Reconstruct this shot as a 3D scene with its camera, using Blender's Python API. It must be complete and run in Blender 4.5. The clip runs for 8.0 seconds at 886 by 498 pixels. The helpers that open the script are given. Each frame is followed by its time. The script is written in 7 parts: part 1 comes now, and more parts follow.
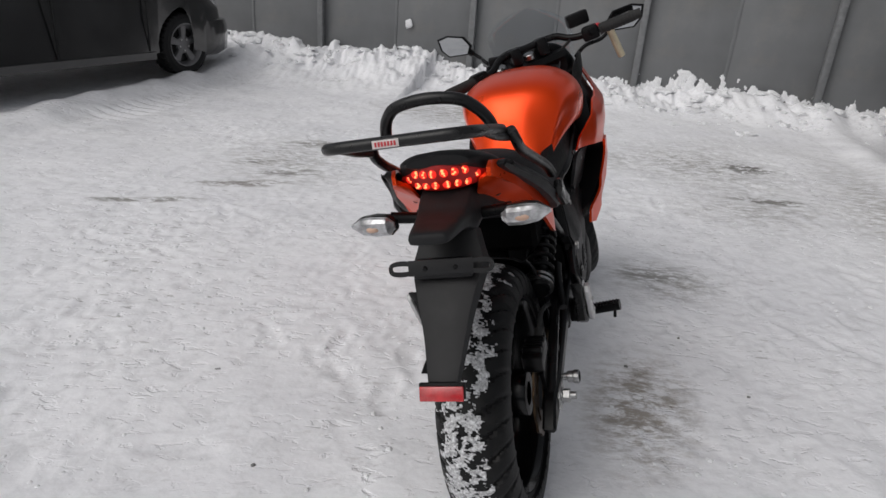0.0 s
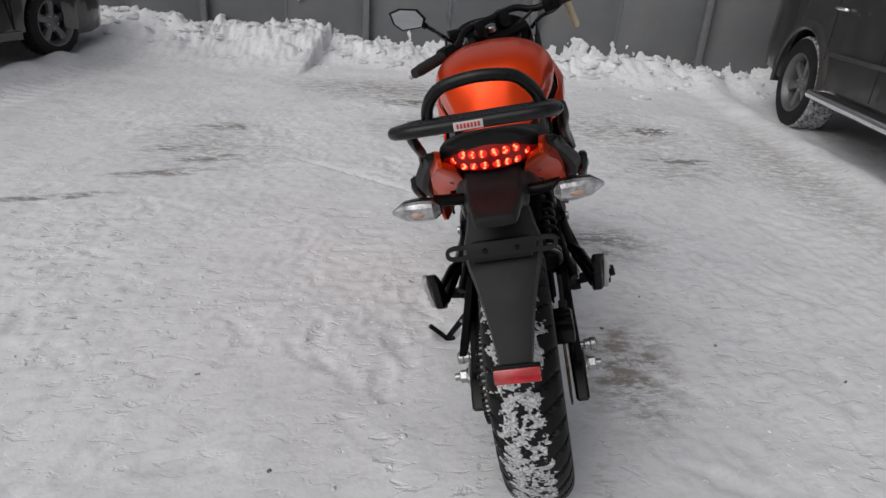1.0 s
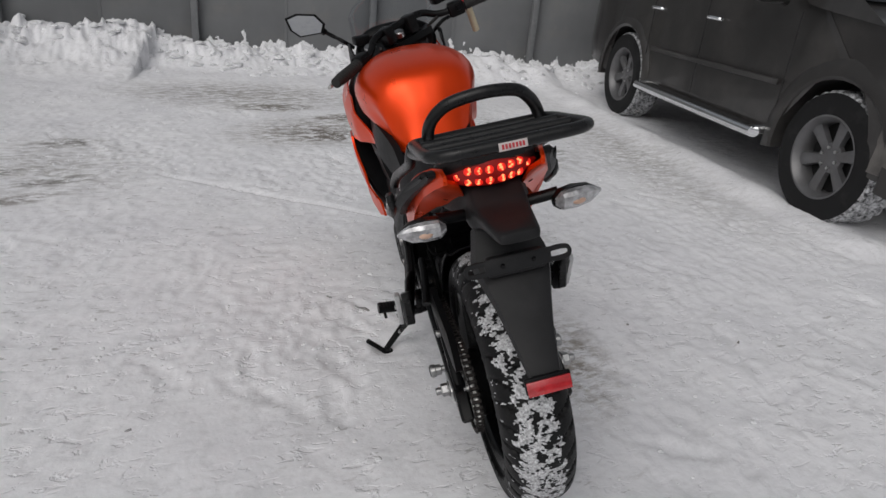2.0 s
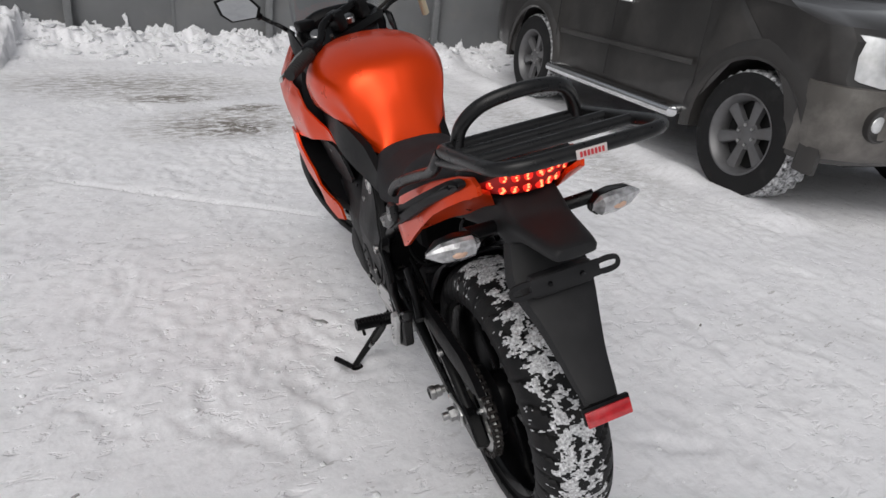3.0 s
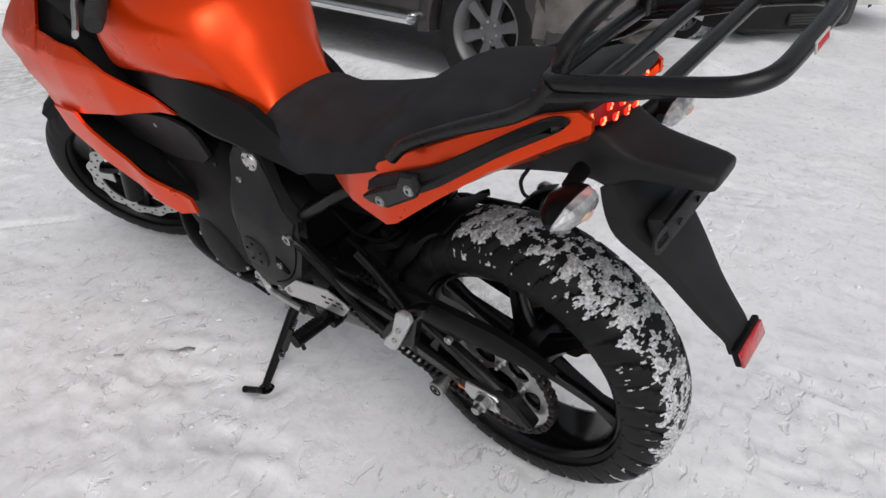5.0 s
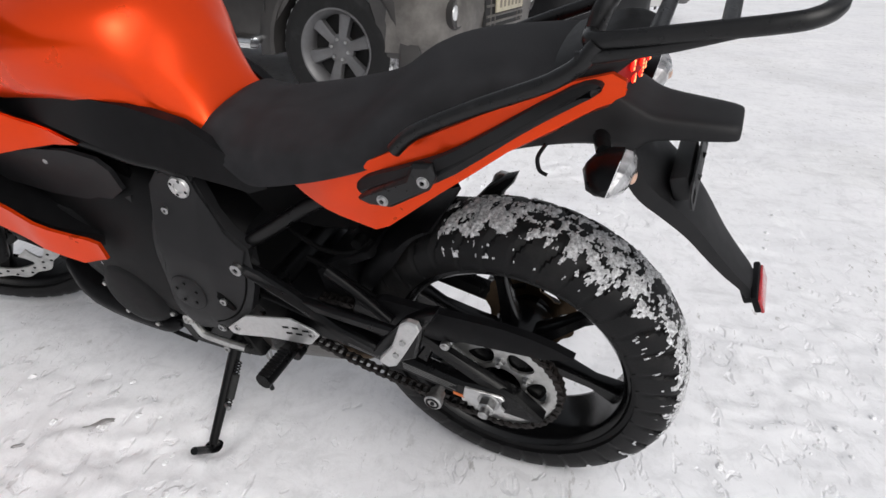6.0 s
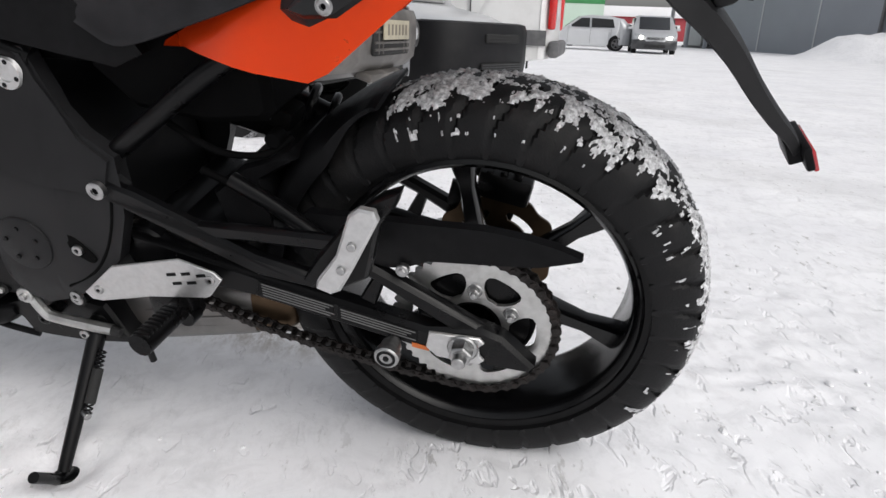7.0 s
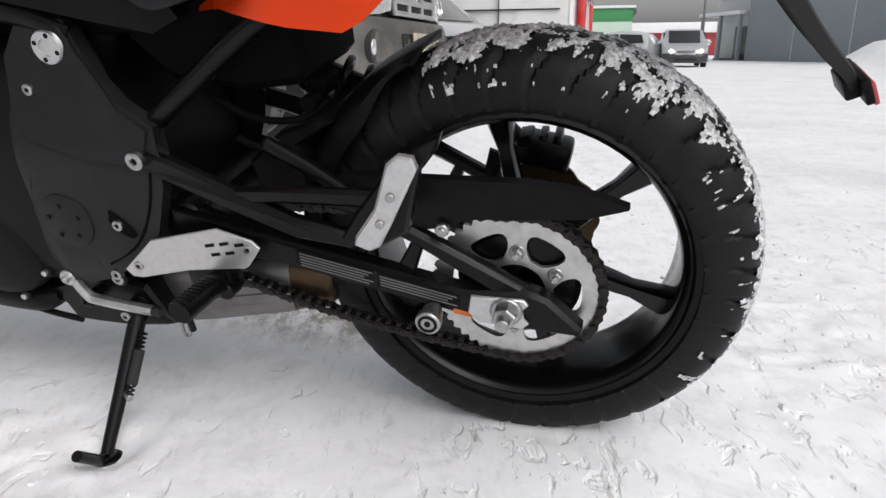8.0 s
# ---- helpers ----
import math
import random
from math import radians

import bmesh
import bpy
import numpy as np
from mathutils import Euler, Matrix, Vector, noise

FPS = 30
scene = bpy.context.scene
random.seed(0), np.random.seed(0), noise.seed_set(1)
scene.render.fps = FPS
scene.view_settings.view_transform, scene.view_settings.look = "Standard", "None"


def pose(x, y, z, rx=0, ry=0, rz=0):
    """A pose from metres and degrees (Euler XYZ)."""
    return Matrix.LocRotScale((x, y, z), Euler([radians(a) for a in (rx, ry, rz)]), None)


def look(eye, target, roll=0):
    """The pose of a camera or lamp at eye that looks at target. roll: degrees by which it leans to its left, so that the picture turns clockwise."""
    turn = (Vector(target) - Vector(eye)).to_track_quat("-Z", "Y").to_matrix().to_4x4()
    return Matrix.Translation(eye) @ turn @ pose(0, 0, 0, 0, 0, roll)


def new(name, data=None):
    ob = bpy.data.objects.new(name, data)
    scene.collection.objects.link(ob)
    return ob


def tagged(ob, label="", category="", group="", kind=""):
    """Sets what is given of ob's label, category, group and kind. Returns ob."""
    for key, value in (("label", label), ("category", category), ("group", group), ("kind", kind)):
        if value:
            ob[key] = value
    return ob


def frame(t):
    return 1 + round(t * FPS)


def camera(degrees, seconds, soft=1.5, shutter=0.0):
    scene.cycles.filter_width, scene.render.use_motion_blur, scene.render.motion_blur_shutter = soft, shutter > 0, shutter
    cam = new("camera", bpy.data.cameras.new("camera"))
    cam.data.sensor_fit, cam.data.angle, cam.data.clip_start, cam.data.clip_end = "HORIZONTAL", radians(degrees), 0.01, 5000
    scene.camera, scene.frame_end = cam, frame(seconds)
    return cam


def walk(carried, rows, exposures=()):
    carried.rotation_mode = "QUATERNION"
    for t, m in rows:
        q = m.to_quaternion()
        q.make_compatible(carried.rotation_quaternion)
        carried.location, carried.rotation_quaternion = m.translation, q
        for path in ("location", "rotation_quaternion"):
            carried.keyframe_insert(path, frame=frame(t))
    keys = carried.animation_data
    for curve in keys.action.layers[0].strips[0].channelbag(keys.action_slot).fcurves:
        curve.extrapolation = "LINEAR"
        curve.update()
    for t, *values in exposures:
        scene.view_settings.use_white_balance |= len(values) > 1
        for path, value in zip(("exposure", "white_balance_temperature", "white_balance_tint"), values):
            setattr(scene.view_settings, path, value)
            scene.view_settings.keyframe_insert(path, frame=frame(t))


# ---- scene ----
cam = camera(67.8, 8.0)
PATH = [
    (0, (0.11, -0.055, 1.277), (0.088, 1.784, 0.49), 4.3),
    (0.5, (-0.047, -0.074, 1.28), (0.07, 1.763, 0.497), 7.3),
    (1, (-0.21, -0.002, 1.257), (0.118, 1.786, 0.422), 4.5),
    (1.5, (-0.357, 0.056, 1.265), (0.163, 1.804, 0.444), 6.6),
    (2, (-0.527, 0.132, 1.261), (0.287, 1.771, 0.455), 5.6),
    (2.2, (-0.564, 0.168, 1.261), (0.341, 1.756, 0.45), 5.6),
    (3.3, (-0.7, 0.51, 1.209), (0.502, 1.869, 0.367), 5.2),
    (3.5, (-0.738, 0.582, 1.197), (0.571, 1.824, 0.335), 4.1),
    (4, (-0.782, 0.714, 1.189), (0.672, 1.768, 0.309), 4.6),
    (4.5, (-0.769, 0.871, 1.153), (0.752, 1.751, 0.198), 2.8),
    (4.7, (-0.775, 0.935, 1.137), (0.765, 1.77, 0.173), 2.8),
    (5.8, (-0.859, 1.22, 1.066), (0.913, 1.587, 0.215), 2.8),
    (6, (-0.835, 1.271, 1.039), (0.947, 1.566, 0.179), 1.7),
    (6.5, (-0.741, 1.365, 0.907), (1.079, 1.423, 0.079), 3.1),
    (7, (-0.674, 1.388, 0.688), (1.222, 1.345, 0.051), 2.4),
    (7.5, (-0.666, 1.396, 0.599), (1.254, 1.409, 0.038), 0.7),
    (8, (-0.677, 1.394, 0.603), (1.239, 1.456, 0.032), -0.2),
]
EXPOSURE = [(0.0, -0.32), (0.7, -0.50), (1.5, -0.57), (2.2, -0.52), (3.5, -0.13), (4.7, -0.13), (5.8, 0.12), (6.5, 0.22), (7.5, 0.26), (8.0, 0.27)]
walk(cam, [(t, look(eye, target, roll)) for t, eye, target, roll in PATH], EXPOSURE)

# ---- sky and light: bright overcast winter day ----
world = bpy.data.worlds.new("overcast_sky")
scene.world = world
world.use_nodes = True
wn, wl = world.node_tree.nodes, world.node_tree.links
sky = wn.new("ShaderNodeTexSky")
sky.sky_type, sky.sun_disc = "NISHITA", False
sky.sun_elevation, sky.sun_rotation = radians(45), radians(231)
sky.air_density, sky.dust_density, sky.ozone_density = 1.0, 4.0, 1.0
hsv = wn.new("ShaderNodeHueSaturation")
hsv.inputs["Saturation"].default_value = 0.20
wl.new(sky.outputs[0], hsv.inputs["Color"])
wl.new(hsv.outputs[0], wn["Background"].inputs["Color"])
wn["Background"].inputs["Strength"].default_value = 0.120
sun = new("sun", bpy.data.lights.new("sun", "SUN"))
sun.data.energy, sun.data.angle, sun.data.color = 0.75, radians(60), (1.0, 0.97, 0.94)
sun.matrix_world = look((-11, -9, 14), (0, 0, 0))


# ---- materials ----
def mat(name, colour, rough=0.5, metal=0.0, vary=0.0, scale=40.0, bump=0.0, bump_scale=200.0, coat=0.0, spec=0.5, dirt=None, dirt_scale=6.0, dirt_amount=0.5):
    """Principled surface with value variation at one scale, dirt at another, and a fine bump."""
    m = bpy.data.materials.new(name)
    m.use_nodes = True
    n, l = m.node_tree.nodes, m.node_tree.links
    b = n["Principled BSDF"]
    b.inputs["Base Color"].default_value = (*colour, 1)
    b.inputs["Roughness"].default_value = rough
    b.inputs["Metallic"].default_value = metal
    b.inputs["Specular IOR Level"].default_value = spec
    if coat:
        b.inputs["Coat Weight"].default_value = coat
        b.inputs["Coat Roughness"].default_value = 0.06
    tc = n.new("ShaderNodeTexCoord")
    src = None
    if vary:
        nz = n.new("ShaderNodeTexNoise")
        nz.inputs["Scale"].default_value, nz.inputs["Detail"].default_value = scale, 5
        l.new(tc.outputs["Object"], nz.inputs["Vector"])
        rp = n.new("ShaderNodeValToRGB")
        rp.color_ramp.elements[0].position, rp.color_ramp.elements[1].position = 0.3, 0.7
        rp.color_ramp.elements[0].color = (*[c * (1 - vary) for c in colour], 1)
        rp.color_ramp.elements[1].color = (*[min(1, c * (1 + vary)) for c in colour], 1)
        l.new(nz.outputs["Fac"], rp.inputs["Fac"])
        src = rp.outputs["Color"]
        mr = n.new("ShaderNodeMapRange")
        mr.inputs["To Min"].default_value, mr.inputs["To Max"].default_value = max(0.02, rough - 0.1), min(1, rough + 0.1)
        l.new(nz.outputs["Fac"], mr.inputs["Value"])
        l.new(mr.outputs["Result"], b.inputs["Roughness"])
    if dirt:
        dz = n.new("ShaderNodeTexNoise")
        dz.inputs["Scale"].default_value, dz.inputs["Detail"].default_value, dz.inputs["Roughness"].default_value = dirt_scale, 8, 0.65
        l.new(tc.outputs["Object"], dz.inputs["Vector"])
        dr = n.new("ShaderNodeValToRGB")
        dr.color_ramp.elements[0].position, dr.color_ramp.elements[1].position = 0.62 - 0.3 * dirt_amount, 0.8 - 0.2 * dirt_amount
        dr.color_ramp.elements[0].color, dr.color_ramp.elements[1].color = (0, 0, 0, 1), (dirt_amount, dirt_amount, dirt_amount, 1)
        l.new(dz.outputs["Fac"], dr.inputs["Fac"])
        mx = n.new("ShaderNodeMix")
        mx.data_type = "RGBA"
        l.new(dr.outputs["Color"], mx.inputs[0])
        if src:
            l.new(src, mx.inputs[6])
        else:
            mx.inputs[6].default_value = (*colour, 1)
        mx.inputs[7].default_value = (*dirt, 1)
        src = mx.outputs[2]
    if src:
        l.new(src, b.inputs["Base Color"])
    if bump:
        bz = n.new("ShaderNodeTexNoise")
        bz.inputs["Scale"].default_value, bz.inputs["Detail"].default_value = bump_scale, 4
        l.new(tc.outputs["Object"], bz.inputs["Vector"])
        bp = n.new("ShaderNodeBump")
        bp.inputs["Strength"].default_value, bp.inputs["Distance"].default_value = bump, 0.002
        l.new(bz.outputs["Fac"], bp.inputs["Height"])
        l.new(bp.outputs["Normal"], b.inputs["Normal"])
    return m


def glow(name, colour, strength):
    m = bpy.data.materials.new(name)
    m.use_nodes = True
    b = m.node_tree.nodes["Principled BSDF"]
    b.inputs["Base Color"].default_value = (*colour, 1)
    b.inputs["Emission Color"].default_value = (*colour, 1)
    b.inputs["Emission Strength"].default_value = strength
    return m


ORANGE = mat("candy_orange_paint", (0.80, 0.056, 0.0035), 0.30, 0.62, 0.03, 7, coat=0.22, spec=0.2)
BLACK = mat("black_plastic", (0.0048, 0.0048, 0.0054), 0.42, 0, 0.25, 60, 0.15, 900, spec=0.11, dirt=(0.06, 0.06, 0.06), dirt_scale=14, dirt_amount=0.08)
BLACK_SATIN = mat("black_satin_metal", (0.0032, 0.0032, 0.0036), 0.30, 0.0, 0.2, 30, 0.06, 500, spec=0.20, dirt=(0.06, 0.055, 0.05), dirt_scale=18, dirt_amount=0.12)
RIM_BLACK = mat("glossy_black_rim", (0.0026, 0.0026, 0.003), 0.20, 0.0, 0.2, 30, 0.05, 400, spec=0.32, dirt=(0.05, 0.045, 0.04), dirt_scale=20, dirt_amount=0.12)
POWDER = mat("black_powder_coat", (0.007, 0.007, 0.0075), 0.30, 0.0, 0.2, 80, 0.15, 1200, spec=0.35, dirt=(0.2, 0.2, 0.21), dirt_scale=40, dirt_amount=0.08)
COVER = mat("dark_grey_cover_plastic", (0.0125, 0.0125, 0.0135), 0.46, 0, 0.12, 30, 0.2, 1100, spec=0.20, dirt=(0.05, 0.05, 0.05), dirt_scale=9, dirt_amount=0.15)
TAIL = mat("grey_black_tail_plastic", (0.0125, 0.0125, 0.0135), 0.50, 0, 0.14, 40, 0.2, 1000, spec=0.25, dirt=(0.06, 0.06, 0.06), dirt_scale=12, dirt_amount=0.15)
GAP_SHADE = mat("gap_shade", (0.002, 0.002, 0.002), 0.9, spec=0.1)
VINYL = mat("black_seat_vinyl", (0.024, 0.024, 0.026), 0.72, 0, 0.2, 25, 0.35, 1500, spec=0.10, dirt=(0.08, 0.08, 0.08), dirt_scale=60, dirt_amount=0.08)
RUBBER = mat("tyre_rubber", (0.006, 0.006, 0.0065), 0.52, 0, 0.3, 30, 0.3, 350, spec=0.2, dirt=(0.06, 0.055, 0.05), dirt_scale=9, dirt_amount=0.22)
GRIP = mat("grip_rubber", (0.013, 0.013, 0.013), 0.75, 0, 0.2, 80, 0.5, 700)
ALU = mat("dull_aluminium", (0.55, 0.55, 0.54), 0.36, 0.9, 0.12, 60, 0.15, 400, dirt=(0.16, 0.14, 0.12), dirt_scale=25, dirt_amount=0.3)
BRUSHED = mat("satin_silver_plate", (0.55, 0.55, 0.55), 0.34, 0.75, 0.08, 120, 0.1, 800, dirt=(0.35, 0.34, 0.33), dirt_scale=12, dirt_amount=0.25)
STEEL = mat("zinc_steel", (0.40, 0.40, 0.40), 0.34, 1.0, 0.2, 150, 0.1, 600)
CHROME = mat("chrome", (0.75, 0.76, 0.77), 0.12, 1.0, 0.05, 40)
BRONZE = mat("heat_stained_steel", (0.075, 0.050, 0.030), 0.36, 0.9, 0.4, 14, 0.1, 300)
CHAIN = mat("oily_chain_steel", (0.028, 0.025, 0.024), 0.5, 0.8, 0.4, 120, dirt=(0.06, 0.035, 0.026), dirt_scale=30, dirt_amount=0.3)
ENGINE = mat("dark_engine_casting", (0.0055, 0.0055, 0.006), 0.50, 0.0, 0.2, 40, 0.25, 500, spec=0.12, dirt=(0.03, 0.03, 0.03), dirt_scale=10, dirt_amount=0.15)
# near-black for deep recesses and sockets: their shade is put into the colour
RECESS_SHADE = mat("recess_shade_black", (0.0022, 0.0022, 0.0024), 0.70, 0, 0.3, 40, 0.2, 500, spec=0.06)
SNOWCLUMP = mat("clinging_snow", (0.80, 0.805, 0.82), 0.7, 0, 0.12, 160, 0.8, 300, spec=0.2, dirt=(0.36, 0.355, 0.35), dirt_scale=70, dirt_amount=0.42)
TYRESNOW = mat("grainy_tread_snow", (0.66, 0.665, 0.68), 0.7, 0, 0.28, 150, 0.9, 260, spec=0.2, dirt=(0.05, 0.05, 0.052), dirt_scale=170, dirt_amount=0.74)
LENS_RED = glow("lit_red_lens", (0.30, 0.004, 0.003), 0.22)
CELL = glow("glowing_lamp_cell", (0.95, 0.020, 0.010), 0.75)
LED = glow("orange_led", (1.0, 0.20, 0.075), 3.4)
REFLECTOR = mat("red_reflector", (0.42, 0.02, 0.025), 0.18, 0, 0.25, 60, coat=0.6, dirt=(0.45, 0.2, 0.2), dirt_scale=16, dirt_amount=0.35)
CLEAR = mat("clear_indicator_lens", (0.42, 0.42, 0.43), 0.10, 0.45, 0.55, 55, 0.9, 90, coat=1.0)
AMBER = mat("amber_bulb", (0.55, 0.36, 0.27), 0.3)
MIRROR = mat("mirror_glass", (0.40, 0.41, 0.42), 0.02, 1.0)
SCREEN = bpy.data.materials.new("clear_screen")
SCREEN.use_nodes = True
sn, sl = SCREEN.node_tree.nodes, SCREEN.node_tree.links
gl, tr_, mixs = sn.new("ShaderNodeBsdfGlossy"), sn.new("ShaderNodeBsdfTransparent"), sn.new("ShaderNodeMixShader")
gl.inputs["Roughness"].default_value = 0.08
tr_.inputs["Color"].default_value = (0.93, 0.94, 0.95, 1)
mixs.inputs[0].default_value = 0.05
sl.new(tr_.outputs[0], mixs.inputs[1])
sl.new(gl.outputs[0], mixs.inputs[2])
sl.new(mixs.outputs[0], sn["Material Output"].inputs["Surface"])
MUFFLER = mat("weathered_muffler_steel", (0.20, 0.195, 0.19), 0.38, 0.8, 0.15, 40, 0.15, 500, dirt=(0.12, 0.09, 0.07), dirt_scale=10, dirt_amount=0.4)
BEIGE = mat("beige_plastic_sleeve", (0.62, 0.55, 0.38), 0.5, 0, 0.08, 60)
WHITE_TAG = mat("white_sticker", (0.55, 0.50, 0.49), 0.4, 0, 0.05, 60)
RED_TAG = mat("red_sticker_print", (0.45, 0.03, 0.04), 0.4)
GREY_TAG = mat("grey_label_print", (0.12, 0.12, 0.12), 0.5, 0, 0.1, 200)
DASH = mat("dash_face", (0.05, 0.05, 0.055), 0.25, 0, 0.2, 40, coat=0.5)


# ---- mesh helpers ----
def part(name, bm, material, parent=None, label="", angle=40.0):
    """Links a bmesh as one mesh object, under a thing or a part if one is given."""
    me = bpy.data.meshes.new(name)
    bmesh.ops.recalc_face_normals(bm, faces=bm.faces)
    bm.to_mesh(me)
    bm.free()
    for p in me.polygons:
        p.use_smooth = True
    me.set_sharp_from_angle(angle=radians(angle))
    me.materials.append(material)
    ob = new(name, me)
    if parent:
        ob.parent = parent
    if label:
        ob["label"] = label
    return ob


def empty(name, parent=None, m=None):
    ob = new(name)
    ob.empty_display_size = 0.1
    if parent:
        ob.parent = parent
    if m is not None:
        ob.matrix_basis = m
    return ob


def spline(pts, n, closed=False):
    """Catmull-Rom through the points, n steps a span."""
    P = [Vector(p) for p in pts]
    k = len(P)
    out = []
    for i in range(k if closed else k - 1):
        if closed:
            a, b, c, d = P[i - 1], P[i], P[(i + 1) % k], P[(i + 2) % k]
        else:
            a, b, c, d = P[max(i - 1, 0)], P[i], P[i + 1], P[min(i + 2, k - 1)]
        for j in range(n):
            s = j / n
            out.append(0.5 * (2 * b + (c - a) * s + (2 * a - 5 * b + 4 * c - d) * s * s + (3 * b - a - 3 * c + d) * s ** 3))
    if not closed:
        out.append(P[-1].copy())
    return out


def rings(bm, R, closed_ring=True, closed_path=False, caps=True):
    """Skins a list of rings of equal length."""
    V = [[bm.verts.new(p) for p in r] for r in R]
    n = len(V[0])
    for i in range(len(V) if closed_path else len(V) - 1):
        A, B = V[i], V[(i + 1) % len(V)]
        for j in range(n if closed_ring else n - 1):
            k = (j + 1) % n
            bm.faces.new((A[j], A[k], B[k], B[j]))
    if caps and closed_ring and not closed_path:
        bm.faces.new(list(reversed(V[0])))
        bm.faces.new(V[-1])
    return V


def tube(bm, pts, r, seg=10, smooth=5, closed=False, r_end=None, flat=1.0):
    """A round bar swept along a smoothed line; flat squashes it."""
    P = spline(pts, smooth, closed) if smooth > 1 else [Vector(p) for p in pts]
    n = len(P)
    up = None
    R = []
    for i, p in enumerate(P):
        d = (P[(i + 1) % n] - P[i - 1]) if closed else (P[min(i + 1, n - 1)] - P[max(i - 1, 0)])
        d.normalize()
        if up is None:
            up = d.orthogonal().normalized()
        up = (up - d * up.dot(d)).normalized()
        side = d.cross(up)
        rr = r if r_end is None else r + (r_end - r) * i / (n - 1)
        R.append([p + up * (math.cos(a) * rr) + side * (math.sin(a) * rr * flat) for a in [2 * math.pi * k / seg for k in range(seg)]])
    rings(bm, R, True, closed)


def lathe(bm, profile, origin, axis=(1, 0, 0), seg=32, closed=False, wobble=None):
    """Turns (along, radius) points about an axis through the origin."""
    ax = Vector(axis).normalized()
    e1 = ax.orthogonal().normalized()
    if abs(ax.x) > 0.9:
        e1 = Vector((0, 1, 0))
    e2 = ax.cross(e1)
    o = Vector(origin)
    R = []
    for k in range(seg):
        a = 2 * math.pi * k / seg
        d = e1 * math.cos(a) + e2 * math.sin(a)
        R.append([o + ax * x + d * (r + (wobble(a, x, r) if wobble else 0)) for x, r in profile])
    rings(bm, R, closed, True, caps=False)


def cyl(bm, p0, p1, r, r1=None, seg=16):
    a, b = Vector(p0), Vector(p1)
    d = (b - a).normalized()
    e1 = d.orthogonal().normalized()
    e2 = d.cross(e1)
    r1 = r if r1 is None else r1
    bev = min(r, r1) * 0.12
    rr = [(a, r - bev), (a + d * bev, r), (b - d * bev, r1), (b, r1 - bev)]
    rings(bm, [[c + e1 * (math.cos(2 * math.pi * k / seg) * q) + e2 * (math.sin(2 * math.pi * k / seg) * q) for k in range(seg)] for c, q in rr])


def box(bm, c, size, bevel=0.004, rot=None):
    """A box with rounded edges."""
    r = bmesh.ops.create_cube(bm, size=1.0)
    m = Matrix.Translation(c) @ (rot or Matrix()) @ Matrix.Diagonal((*size, 1))
    bmesh.ops.transform(bm, matrix=m, verts=r["verts"])
    if bevel:
        ed = list({e for v in r["verts"] for e in v.link_edges})
        bmesh.ops.bevel(bm, geom=ed, offset=bevel, segments=2, profile=0.5, affect="EDGES")


def panel(bm, outline, ufun, thick=0.006, cuts=3, bevel=0.0, smooth=0):
    """A curved sheet: an outline of (v, w) points laid at u = ufun(v, w), with thickness towards the middle."""
    pts = [(p.x, p.y) for p in spline([(a, b, 0) for a, b in outline], smooth, True)] if smooth else outline
    b2 = bmesh.new()
    f = b2.faces.new([b2.verts.new((0, a, b)) for a, b in pts])
    bmesh.ops.triangulate(b2, faces=[f])
    for _ in range(cuts):
        long = [e for e in b2.edges if e.calc_length() > 0.03]
        if not long:
            break
        bmesh.ops.subdivide_edges(b2, edges=long, cuts=1)
        bmesh.ops.triangulate(b2, faces=[q for q in b2.faces if len(q.verts) > 3])
    side = -1 if ufun(*pts[0]) < 0 else 1
    for v in b2.verts:
        v.co.x = ufun(v.co.y, v.co.z)
    base = {v: bm.verts.new(v.co) for v in b2.verts}
    inner = {v: bm.verts.new(v.co + Vector((-side * thick, 0, 0))) for v in b2.verts}
    for q in b2.faces:
        bm.faces.new([base[v] for v in q.verts])
        bm.faces.new([inner[v] for v in reversed(q.verts)])
    for e in b2.edges:
        if e.is_boundary:
            a, b = e.verts
            bm.faces.new((base[a], base[b], inner[b], inner[a]))
    b2.free()


def slab(bm, outline, u0, u1, bevel=0.004, smooth=0):
    """An outline of (v, w) points drawn out from u0 to u1, with chamfered rims."""
    pts = [(p.x, p.y) for p in spline([(a, b, 0) for a, b in outline], smooth, True)] if smooth else list(outline)
    cx, cy = sum(p[0] for p in pts) / len(pts), sum(p[1] for p in pts) / len(pts)
    n = len(pts)
    area = sum(pts[i][0] * pts[(i + 1) % n][1] - pts[(i + 1) % n][0] * pts[i][1] for i in range(n))
    sg = 1 if area > 0 else -1

    def inset(d):
        res = []
        for i in range(n):
            a, b, c = Vector(pts[i - 1]), Vector(pts[i]), Vector(pts[(i + 1) % n])
            n1 = Vector((-(b - a).y, (b - a).x)).normalized() * sg
            n2 = Vector((-(c - b).y, (c - b).x)).normalized() * sg
            q = n1 + n2
            q = q.normalized() if q.length > 1e-6 else n1
            res.append(b + q * d)
        return res

    s = 1 if u1 > u0 else -1
    R = []
    for u, d in ((u0, bevel), (u0 + s * bevel, 0), (u1 - s * bevel, 0), (u1, bevel)):
        R.append([(u, p.x, p.y) for p in inset(d)])
    rings(bm, R)


